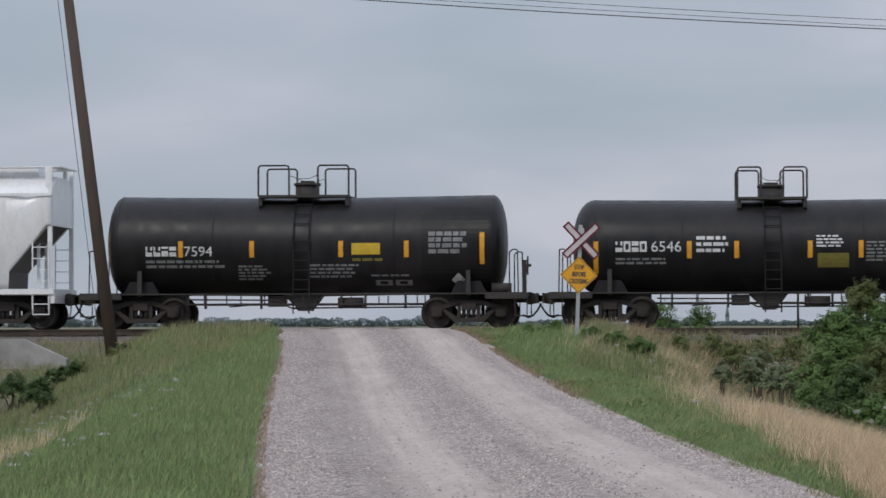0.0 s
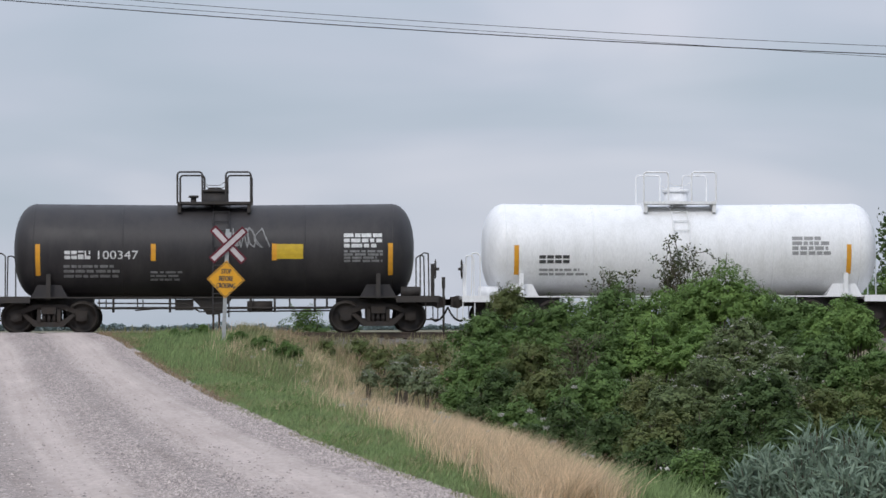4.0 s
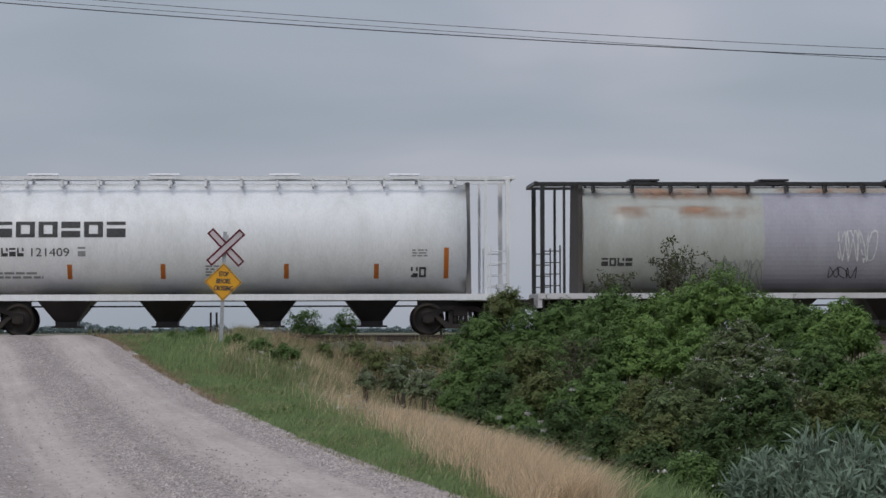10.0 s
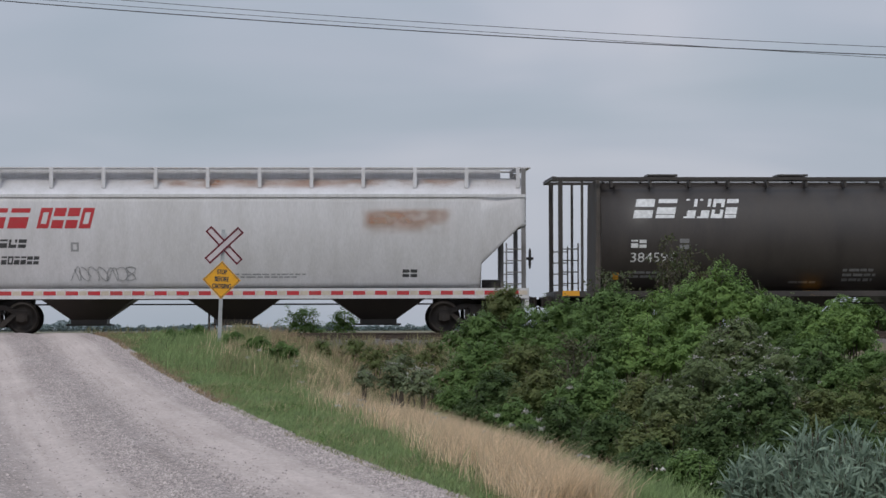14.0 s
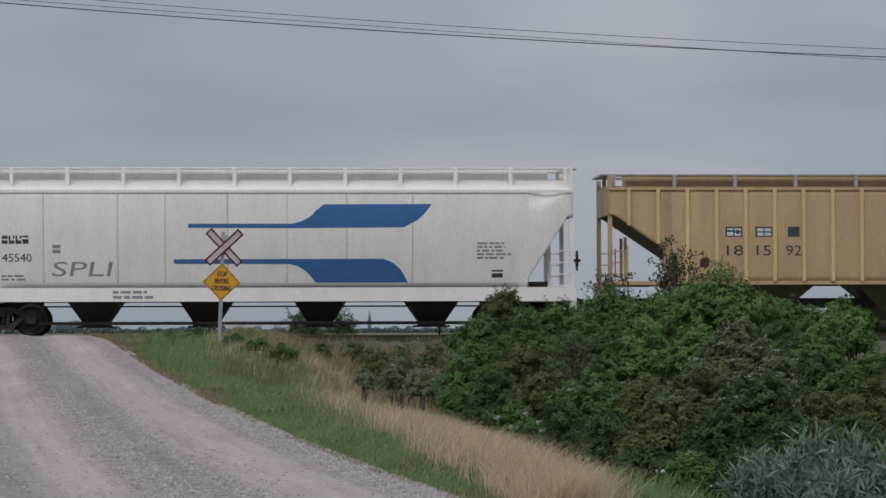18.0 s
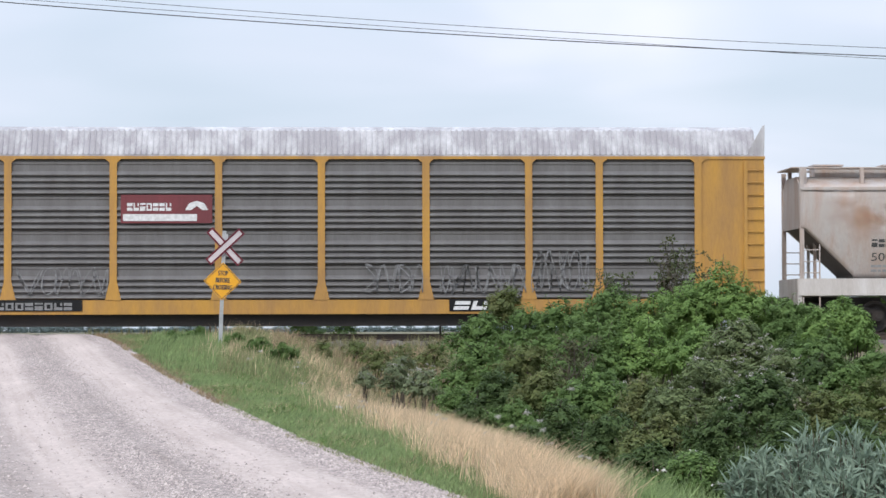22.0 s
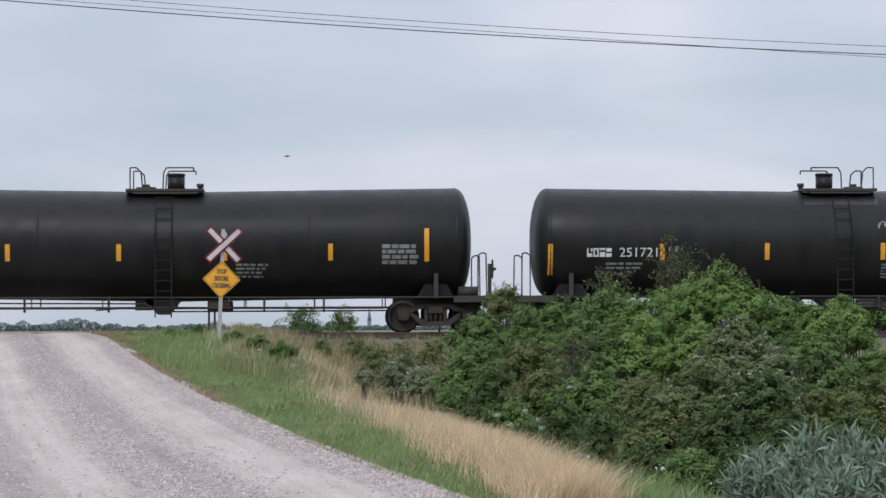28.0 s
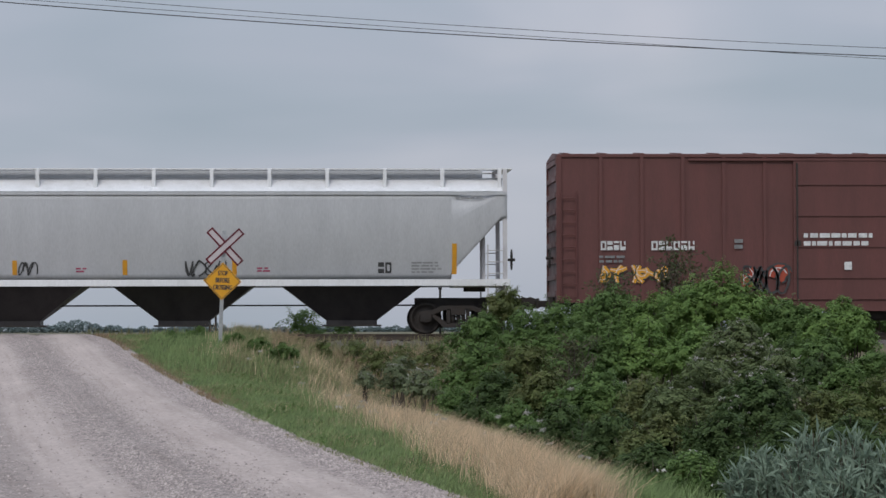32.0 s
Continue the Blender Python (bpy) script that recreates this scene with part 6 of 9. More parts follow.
side.blocks(-6.39, -5.62, 2.34, 2.57, 3, DARKINK, 0.20)
side.tape(-7.57, 7.83, 1.04, 1.15, 26)
side.blocks(-6.34, -5.29, 1.89, 2.11, 6, DARKINK, 0.15)
side.blocks(-4.43, -4.17, 2.24, 2.49, 1, GREYINK)
side.scribble(-4.45, -2.67, 1.42, 1.84, GREYINK, 181, 7, 0.022)
side.stains(3.47, 6.05, 2.75, 3.40, RUST, 182, 3)
side.stains(-2.98, 7.47, 4.04, 4.24, RUST, 183, 9)
side.lines(-0.50, 2.30, 1.50, 1.65, 2, GREYINK)
side.blocks(4.64, 5.08, 1.53, 1.74, 2, DARKINK)
side = couple(hopper_car("black-brown rounded hopper with a white and red end emblem", 17.40, style="round", pocket_x=(-4.96, -1.69, 1.59, 4.80), pocket_w=(2.0, 0.8), hatches=4, mat=BROWN_BLACK, board=4.2, top=4.12, sill_mat=BROWN_BLACK), 259.53)
side.blocks(-6.48, -5.24, 3.14, 3.68, 2, WHITE, 0.25)
side.blocks(-5.09, -3.57, 3.14, 3.68, 4, WHITE, 0.25)
side.blocks(-6.54, -6.08, 2.32, 2.54, 2, WHITE)
side.figures("384596", -6.55, 1.93, 0.26, WHITE, 1.24)
side.blocks(-5.19, -4.88, 2.29, 2.57, 1, FAINT)
side.lines(-6.57, -5.27, 1.48, 1.70, 2, FAINT)
side.lines(-4.30, -3.60, 1.49, 1.80, 3, FAINT)
side.lines(-0.61, 0.40, 1.37, 1.77, 3, FAINT)
side.lines(-2.09, -1.16, 1.32, 1.43, 1, FAINT)
side.bar(-7.02, -6.85, 1.45, 1.64, YELLOW, "lettering_bar")
side.patch("emblem_panel", [(7.32, 4.01), (6.11, 3.96), (5.41, 3.68), (4.93, 3.21), (4.75, 2.62), (4.82, 1.99), (5.17, 1.50), (5.72, 1.25), (7.21, 1.23)], WHITE_PAINT, "", 0.006)
side.patch("emblem_panel", [(7.32, 3.90), (5.64, 2.43), (6.77, 1.25), (7.21, 1.25)], MAROON, "", 0.012)
side.bar(-8.44, -7.97, 1.00, 1.14, YELLOW, "reflector")
side.bar(-4.56, -4.03, 1.01, 1.15, YELLOW, "reflector")
side.bar(-1.63, -1.16, 1.01, 1.15, YELLOW, "reflector")
side.bar(7.84, 8.36, 1.01, 1.15, YELLOW, "reflector")
side = couple(hopper_car("grimy grey ribbed covered hopper with yellow reflectors", 16.89, top=4.2, mat=RIB_GREY, board=4.4, ribs=21, ends=((1.0, 3.3), (1.9, 1.9)), sill=(1.34, 1.5), ledge=4.05, pocket_x=(-4.4, 0.0, 4.4), pocket_w=(3.6, 1.3), pocket_mat=BROWN_BLACK, post_mat=BROWN_BLACK), 277.88)
side.strip(6.37, 1.47, 2.39)
side.strip(3.39, 1.46, 1.93)
side.blocks(3.47, 3.99, 1.53, 1.93, 2, WHITE)
side.strip(-5.04, 1.46, 2.38)
side.strip(-1.70, 1.46, 1.92)
side = couple(hopper_car("light grey covered hopper with a long blue graffiti piece", 16.36, ends=((1.0, 2.92), (1.2, 1.9)), sill=(0.94, 1.22), post_mat=POST_GREY, board_mat=LIGHT_GREY, board_posts=11), 295.14)
side.blocks(-6.80, -5.59, 2.92, 3.47, 2, REDINK, 0.25)
side.blocks(-5.41, -3.90, 2.92, 3.48, 4, REDINK, 0.25)
side.blocks(-6.39, -5.62, 2.38, 2.59, 3, DARKINK, 0.20)
side.figures("113916", -6.39, 1.88, 0.23, DARKINK, 1.04, slant=0.15)
side.tape(-7.57, 7.38, 1.10, 1.21, 26, 3)
side.scribble(-7.69, -6.82, 3.02, 3.72, DARKINK, 211, 5, 0.04)
side.scribble(-5.44, -3.47, 1.52, 2.41, GREENPAINT, 212, 9, 0.045)
side.scribble(-5.47, -3.62, 1.79, 2.38, DARKINK, 213, 6, 0.03)
side.blobs(-3.54, -2.31, 1.46, 2.17, PINKPAINT, 214, 3, "graffiti", 0.009, 0.3)
side.patch("graffiti", [(-2.75, 0.98), (3.05, 0.98), (3.15, 1.35), (2.7, 1.62), (2.2, 1.5), (1.6, 1.95), (0.9, 1.6), (0.35, 2.05), (-0.3, 1.55), (-0.9, 1.9), (-1.5, 1.5), (-2.1, 1.75), (-2.55, 1.45), (-2.3, 1.2)], NAVY, "", 0.008)
side.patch("graffiti", [(-2.5, 1.75), (2.75, 1.75), (2.65, 2.16), (-2.35, 2.16)], GREYSPRAY, "", 0.006)
side.blobs(-2.35, 2.75, 1.35, 2.16, WHITE, 216, 7, "graffiti", 0.011, 0.4)
side.blobs(-2.39, 2.88, 1.02, 2.11, NAVY, 217, 6, "graffiti", 0.024, 0.6)
side.scribble(-2.3, 2.9, 1.05, 1.9, BLUE, 218, 7, 0.06)
side.blobs(2.18, 3.27, 1.65, 2.22, PINKPAINT, 219, 3, "graffiti", 0.024, 0.4)
side.scribble(3.19, 6.38, 1.42, 2.19, DARKINK, 2110, 9, 0.035)
side = couple(hopper_car("cream-white covered hopper with blue sweeping stripes", 17.45, top=4.3, mat=CREAM, board=4.55, ends=((1.0, 3.25), (1.2, 1.55)), sill=(0.92, 1.3), ledge=3.95, pocket_x=(-4.6, -1.55, 1.6, 4.7), pocket_w=(1.5, 0.75), pocket_mat=STEEL, board_posts=11, pipe=True), 312.64)
side.patch("painted_stripe", [(-2.02, 3.05), (0.84, 3.05), (1.11, 3.13), (1.33, 3.25), (1.48, 3.41), (1.70, 3.58), (4.66, 3.59), (4.47, 3.34), (4.27, 3.15), (3.88, 2.95), (0.84, 2.93), (-2.02, 2.94)], BLUE, "", 0.006)
side.patch("painted_stripe", [(-2.41, 2.08), (3.33, 2.09), (3.60, 1.98), (3.79, 1.81), (3.91, 1.63), (4.01, 1.44), (1.47, 1.44), (1.31, 1.64), (1.16, 1.78), (0.95, 1.90), (0.74, 1.95), (-2.41, 1.96)], BLUE, "", 0.006)
side.blocks(-7.08, -6.33, 2.51, 2.73, 4, DARKINK)
side.figures("45540", -7.08, 2.02, 0.22, DARKINK, 0.80)
side.lines(-7.11, -6.42, 1.49, 1.68, 2, GREYINK)
side.blocks(-5.71, -5.45, 2.25, 2.48, 1, GREYINK)
side.figures("SPLI", -5.75, 1.62, 0.4, GREYINK, 1.6, name="graffiti", slant=0.2)
side.lines(-4.06, -2.92, 0.97, 1.25, 2, GREYINK)
side.lines(5.91, 6.85, 2.06, 2.56, 5, GREYINK)
side.blocks(6.32, 6.69, 1.57, 1.78, 1, DARKINK)
side.bar(-5.97, -5.94, 1.43, 3.98, LIGHT_GREY, "weld_line", "", 0.003)
side.bar(-3.96, -3.92, 1.43, 3.98, LIGHT_GREY, "weld_line", "", 0.003)
side.bar(-2.66, -2.63, 1.43, 3.99, LIGHT_GREY, "weld_line", "", 0.003)
side.bar(-0.96, -0.92, 1.44, 3.99, LIGHT_GREY, "weld_line", "", 0.003)
side.bar(0.67, 0.70, 1.44, 4.00, LIGHT_GREY, "weld_line", "", 0.003)
side.bar(2.31, 2.34, 1.44, 4.00, LIGHT_GREY, "weld_line", "", 0.003)
side.bar(4.11, 4.15, 1.44, 4.01, LIGHT_GREY, "weld_line", "", 0.003)
side = couple(hopper_car("faded yellow ribbed covered hopper with rust", 17.64, top=4.12, mat=BUFF, board=4.36, ribs=21, rib_in=0.55, rib_mat=BUFF_PALE, ends=((1.0, 3.3), (1.9, 2.1)), sill=(1.36, 1.46), ledge=4.02, pocket_x=(-4.55, 0.0, 4.6), pocket_w=(3.5, 1.2), pocket_mat=TAN_DARK, board_mat=GALV), 330.82)
side.bar(-5.41, -4.95, 2.68, 2.96, DARKINK, "stencil_box")
side.bar(-4.58, -4.11, 2.68, 2.96, DARKINK, "stencil_box")
side.blocks(-5.37, -4.95, 2.71, 2.91, 2, WHITE)
side.blocks(-4.53, -4.11, 2.71, 2.91, 2, WHITE)
side.bar(-3.68, -3.35, 2.68, 2.96, DARKINK, "stencil_box")
side.figures("18", -5.38, 2.16, 0.28, DARKINK, 0.46)
side.figures("15", -4.55, 2.16, 0.28, DARKINK, 0.40)
side.figures("92", -3.73, 2.16, 0.28, DARKINK, 0.43)
side.patch("rust_spot", [(-6.14, 1.97), (-6.08, 2.09), (-5.95, 2.11), (-5.86, 2.02), (-5.86, 1.88), (-5.97, 1.81), (-6.09, 1.85)], RUST_BAND, "", 0.006)
side.bar(-7.13, -6.90, 1.57, 4.04, RUST, "rust_streak")
side.patch("faded_emblem", [(4.27, 3.03), (6.04, 3.61), (6.08, 3.22), (4.31, 2.73)], LILAC, "", 0.006)
side.patch("faded_emblem", [(4.86, 3.42), (5.13, 3.57), (5.41, 3.51), (5.53, 3.29), (5.44, 2.90), (5.22, 2.70), (4.94, 2.79), (4.81, 3.10)], SALMON, "", 0.004)
side.blocks(5.77, 6.15, 1.77, 2.00, 1, DARKINK)
side.scribble(1.19, 3.92, 1.57, 2.04, DARKINK, 231, 9, 0.03)
side = couple(autorack("yellow autorack with bright galvanized panels and white roof", 27.50, (-11.82, -9.11, -7.07, -4.23, -1.37, 1.49, 4.33, 7.19, 9.12, 11.83), AUTO_YELLOW, ZINC, WHITE_PAINT, 5.58), 354.16)
side.bar(-9.03, -7.13, 3.00, 4.86, AUTO_YELLOW, "emblem_panel")
side.shield(-8.03, 4.09, 0.8, 0.92)
for nudge in (0.0, 0.012):
    side.figures("BUILDING AMERICA", -8.92 + nudge, 3.24 + nudge * 0.5, 0.15, DARKINK, 1.68, name="lettering", out=0.016 + nudge * 0.1)
side.bar(-12.79, -12.17, 2.20, 2.40, PANEL_YELLOW, "warning_panel")
side.bar(-8.15, -5.17, 0.63, 1.01, BLACK_DEEP, "number_plate")
side.blocks(-8.09, -7.10, 0.69, 0.89, 4, WHITE, out=0.012)
side.figures("801204", -6.45, 0.67, 0.23, WHITE, 1.24, slant=0.25, out=0.013)
side.bar(4.92, 6.61, 0.65, 0.97, BLACK_DEEP, "number_plate")
side.blocks(5.03, 6.50, 0.68, 0.93, 3, WHITE, 0.3, out=0.012)
side.scribble(12.24, 13.19, 1.21, 1.92, WHITE, 241, 4, 0.05)
side.lines(12.43, 12.94, 2.62, 3.09, 4, OLIVE)
side.bar(12.35, 12.94, 2.20, 2.42, PANEL_YELLOW, "warning_panel")
side = couple(autorack("weathered yellow autorack with dull grey panels and peeling roof", 27.44, (-11.96, -8.99, -7.08, -4.22, -1.35, 1.46, 4.33, 7.16, 9.11, 11.85), OLD_YELLOW, ZINC_DARK, ROOF_PATCH, 5.74), 382.58)
side.bar(-4.01, -1.52, 3.04, 3.82, MAROON, "emblem_panel")
side.blocks(-3.84, -2.61, 3.38, 3.59, 7, WHITE, out=0.012)
side.bar(-3.95, -1.94, 3.10, 3.29, WHITE, out=0.012)
side.patch("emblem_panel", [(-2.26, 3.40), (-2.15, 3.59), (-1.94, 3.65), (-1.74, 3.59), (-1.63, 3.40), (-1.79, 3.40), (-1.94, 3.51), (-2.10, 3.40)], WHITE, "", 0.012)
side.scribble(-13.00, -12.16, 2.48, 3.95, DARKINK, 251, 6, 0.04)
side.bar(-8.07, -5.05, 0.64, 0.95, BLACK_DEEP, "number_plate")
side.blocks(-7.92, -5.29, 0.67, 0.87, 10, FAINT, out=0.012)
side.bar(4.96, 6.64, 0.62, 0.95, BLACK_DEEP, "number_plate")
side.blocks(5.07, 6.55, 0.66, 0.90, 3, WHITE, 0.3, out=0.012)
side.scribble(-6.84, -4.36, 1.02, 1.88, FAINT, 252, 7, 0.03)
side.scribble(4.71, 7.07, 1.03, 1.97, FAINT, 253, 7, 0.03)
side.scribble(7.23, 8.80, 1.11, 2.36, FAINT, 254, 6, 0.03)
side.scribble(2.67, 4.23, 1.11, 1.96, FAINT, 255, 5, 0.03)
side = couple(hopper_car("rust-streaked grey covered hopper with long smooth side", 20.06, top=4.35, mat=TAN_GREY, board=4.54, ends=((1.0, 2.9), (1.5, 1.6)), sill=(1.03, 1.5), ledge=4.0, pocket_x=(-6.2, -2.15, 1.98, 6.05), pocket_w=(1.9, 0.5), sill_mat=PALE_SILL, pocket_mat=GREY_BLACK, board_posts=12, hatches=10), 407.14)
side.stains(-9.5, 9.7, 2.95, 3.75, RUST_WASH, 261, 30)
side.stains(-9.4, 9.4, 2.55, 3.6, RUST_WASH, 262, 16)
side.blocks(-7.86, -7.08, 2.37, 2.59, 4, DARKINK)
side.figures("50068", -7.86, 1.99, 0.22, DARKINK, 0.99)
side.lines(-7.86, -6.99, 1.66, 1.91, 2, GREYINK)
side.blocks(-5.61, -5.37, 2.11, 2.36, 1, GREYINK)
side.lines(6.92, 7.47, 1.87, 2.38, 5, GREYINK)
side.blocks(3.28, 3.68, 1.89, 2.14, 2, DARKINK)
side.lines(-0.01, 0.62, 1.59, 1.70, 1, REDINK)
side.bar(-6.39, -6.36, 1.57, 3.92, RIB_GREY, "weld_line")
side.bar(-4.53, -4.50, 1.57, 3.93, RIB_GREY, "weld_line")
side.bar(-2.73, -2.70, 1.58, 3.93, RIB_GREY, "weld_line")
side.bar(-0.93, -0.89, 1.58, 3.94, RIB_GREY, "weld_line")
side.bar(0.92, 0.95, 1.58, 3.94, RIB_GREY, "weld_line")
side = couple(bulkhead_flat("empty yellow bulkhead flat car with dark timber end walls", 20.64), 428.48)
side.bar(-6.13, -4.69, 0.63, 0.94, BLACK_DEEP, "number_plate")
side.blocks(-6.01, -4.94, 0.67, 0.87, 9, WHITE, 0.2, out=0.012)
side.bar(-3.81, -3.53, 0.72, 0.80, YELLOW, "reflector")
side.bar(0.85, 1.13, 0.72, 0.80, YELLOW, "reflector")
side.bar(5.55, 5.83, 0.72, 0.80, YELLOW, "reflector")
side = couple(tank_car("long black tank car with a slanted white company panel", 16.38, 4.14, dome=-0.48, deck=2.15, mat=BLACK_DEEP, tall=True, sag=0.06, valve=1, ladder_x=None, brake=-1), 448.72)
side.blocks(-6.89, -5.99, 2.08, 2.33, 4, WHITE)
side.figures("202166", -5.92, 2.08, 0.25, WHITE, 1.11)
side.lines(-6.84, -4.84, 1.74, 1.93, 2, FAINT)
side.patch("emblem_panel", [(2.14, 3.29), (4.89, 3.29), (5.20, 2.50), (2.49, 2.50)], WHITE_PAINT, "", 0.006)
side.lines(2.99, 4.83, 2.72, 3.20, 2, NAVY)
side.patch("emblem_panel", [(2.39, 3.20), (2.67, 3.20), (2.89, 2.61), (2.64, 2.61)], GREYINK, "", 0.012)
side.bar(3.30, 4.11, 2.08, 2.40, PANEL_YELLOW, "warning_panel")
side.panel(6.12, 7.27, 2.10, 2.61, FAINT, 4)
side.lines(0.92, 1.74, 1.80, 1.87, 1, FAINT)
side.lines(4.94, 5.83, 1.68, 1.83, 2, FAINT)
side.blocks(6.17, 6.73, 1.58, 1.86, 2, FAINT)
side.patch("placard", [(6.97, 1.15), (7.17, 1.35), (6.97, 1.55), (6.77, 1.35)], REDINK, "", 0.012)
side.patch("placard", [(6.97, 1.23), (7.09, 1.35), (6.97, 1.47), (6.84, 1.35)], WHITE, "", 0.012)
side.lines(-0.06, 0.50, 1.33, 1.55, 3, FAINT)
side = couple(tank_car("long black tank car with pale scrawl and yellow reflectors", 16.44, 4.03, dome=-0.44, deck=2.15, mat=BLACK_DEEP, tall=True, sag=0.12, valve=1, head=0.45, brake=-1), 466.67)
side.strip(-7.60, 1.56, 2.43)
side.strip(7.97, 1.58, 2.46)
side.strip(-4.28, 1.97, 2.44)
side.strip(-1.30, 1.97, 2.44)
side.strip(1.86, 1.98, 2.45)
side.strip(4.87, 1.98, 2.45)
side.blocks(-6.41, -5.71, 2.08, 2.33, 4, WHITE)
side.figures("251712", -5.57, 2.08, 0.25, WHITE, 1.08)
side.lines(-6.38, -4.89, 1.75, 1.97, 2, FAINT)
side.blocks(-4.11, -3.83, 2.09, 2.36, 1, FAINT)
side.scribble(0.13, 1.63, 1.51, 2.13, FAINT, 291, 6, 0.04)
side.lines(1.55, 2.57, 1.48, 1.91, 4, FAINT)
side.bar(3.13, 3.95, 2.09, 2.40, PANEL_YELLOW, "warning_panel")
side.panel(6.81, 7.92, 2.09, 2.61, FAINT, 4)
side.scribble(-7.39, -6.38, 1.66, 2.12, GREY_BAND, 292, 4, 0.04)
side.bar(-1.48, 0.73, 3.53, 3.77, GREY_BAND, "worn_band")
side = couple(tank_car("long black tank car with yellow end reflectors", 16.45, 4.03, dome=-0.27, deck=2.15, mat=BLACK_DEEP, tall=True, sag=0.12, valve=1, head=0.45, brake=1), 484.73)
side.strip(-7.37, 1.93, 2.83)
side.strip(6.93, 1.94, 2.85)
side.strip(-4.51, 1.96, 2.42)
side.strip(-1.49, 1.96, 2.42)
side.strip(1.40, 1.97, 2.43)
side.strip(4.29, 1.97, 2.43)
side.panel(5.70, 6.79, 1.85, 2.43, FAINT, 4)
side.blocks(-6.47, -5.79, 2.06, 2.31, 4, WHITE)
side.lines(-6.47, -4.81, 1.71, 1.93, 2, FAINT)
side.lines(1.70, 2.62, 1.48, 1.91, 4, FAINT)
side = couple(tank_car("long plain black tank car with hatch ahead of its housing", 16.43, 4.02, dome=0.39, deck=2.10, mat=BLACK_DEEP, tall=True, sag=0.1, valve=-1, head=0.45, brake=1), 502.85)
side.strip(-7.78, 1.56, 2.41)
side.strip(7.76, 1.58, 2.43)
side.strip(-4.68, 1.97, 2.43)
side.strip(-1.77, 1.97, 2.43)
side.strip(1.46, 1.97, 2.44)
side.strip(4.40, 1.98, 2.44)
side.blocks(-6.77, -6.06, 2.06, 2.30, 4, WHITE)
side.figures("251721", -5.87, 2.06, 0.25, WHITE, 1.05)
side.lines(-6.24, -4.98, 1.70, 1.93, 2, FAINT)
side.blocks(-4.51, -4.22, 2.03, 2.34, 1, FAINT)
side.lines(1.43, 2.45, 1.45, 1.88, 5, FAINT)
side.bar(3.38, 4.18, 2.04, 2.38, PANEL_YELLOW, "warning_panel")
side.panel(6.61, 7.65, 2.10, 2.62, FAINT, 4)
side.scribble(1.35, 2.21, 2.83, 3.05, FAINT, 311, 4, 0.03)
side.bar(-0.64, 1.43, 3.51, 3.79, GREY_BAND, "worn_band")
side = couple(box_car("oxide-red box car with worn white lettering and graffiti", 15.94, 4.66, BOX_RED, ribs=15, rib_w=0.12, rib_d=0.085, door=(-1.59, 1.60), door_bars=7, bottom=0.9, belly=0.55, flat_rows=9), 520.29)
side.blocks(-7.43, -2.94, 3.31, 3.98, 8, FAINT_WHITE, hole=0.19, gap=0.3)
side.blocks(-6.85, -6.23, 2.90, 3.11, 3, WHITE)
side.blocks(-6.85, -5.30, 2.39, 2.62, 6, FAINT)
side.blocks(-4.52, -4.19, 2.67, 2.92, 1, FAINT)
side.blobs(-5.00, -1.80, 0.72, 1.64, DARKINK, 321, 5, "graffiti", 0.009, 0.6)
side.scribble(-4.92, -1.84, 0.76, 1.6, FAINT, 322, 6, 0.03)
side.scribble(-4.2, -1.84, 0.8, 1.5, WHITE, 326, 3, 0.035)
side.scribble(-1.40, 1.21, 1.82, 2.16, WHITE, 323, 9, 0.05)
side.patch("graffiti", [(1.82, 0.74), (3.95, 0.74), (4.06, 1.05), (4.02, 1.4), (3.72, 1.72), (3.5, 2.08), (2.9, 2.1), (2.3, 1.92), (2.12, 1.6), (2.3, 1.3), (2.02, 1.05)], DARKINK, "", 0.008)
side.blobs(2.0, 3.96, 0.8, 2.04, GREYSPRAY, 327, 3, "graffiti", 0.012, 0.6)
side.bar(3.45, 3.66, 2.02, 2.46, DARKINK, "graffiti")
side.scribble(4.06, 4.6, 1.5, 1.98, GREYSPRAY, 325, 2, 0.04)
# dark strips down the door's left edge and along its foot
side.bar(-1.80, -1.69, 0.98, 4.2, BROWN_BLACK, "door_seam")
side.bar(-1.66, 1.95, 0.97, 1.05, BROWN_BLACK, "door_track")
for ends in (((-5.2, 0.36), (-2.9, 0.66)), ((-2.9, 0.66), (1.2, 0.60)), ((-2.4, 0.52), (0.9, 0.5)), ((3.0, 0.6), (5.2, 0.42))):
    part("brake_rod", Shape().rod((ends[0][0], -0.7, ends[0][1]), (ends[1][0], -0.7, ends[1][1]), 0.026, 6), RUBBER, side.car)
side.bar(-5.72, -5.23, 0.92, 1.09, YELLOW, "reflector")
side.bar(-0.08, 0.40, 0.80, 0.92, YELLOW, "reflector")
side.bar(-1.74, -1.20, 0.80, 0.92, YELLOW, "reflector")
side.bar(4.91, 5.43, 0.83, 1.02, YELLOW, "reflector")
side.blocks(5.08, 5.62, 1.27, 1.52, 2, WHITE)
side.lines(6.06, 6.68, 1.39, 1.83, 4, WHITE)
side.bar(-2.26, -1.98, 2.01, 2.19, WHITE, "paper_notice")
side = couple(box_car("slate-grey box car with yellow emblem and black-and-white graffiti", 15.93, 4.62, BOX_GREY, roof_mat=ROOF_RUST, ribs=19, rib_w=0.1, rib_d=0.085, door=(-1.61, 1.48), louvre=True, bottom=0.86, belly=0.55, flat_rows=9), 537.13)
side.blocks(4.48, 7.07, 2.98, 3.78, 3, YELLOW)
side.blocks(-7.03, -5.53, 2.39, 2.61, 4, ORANGE)
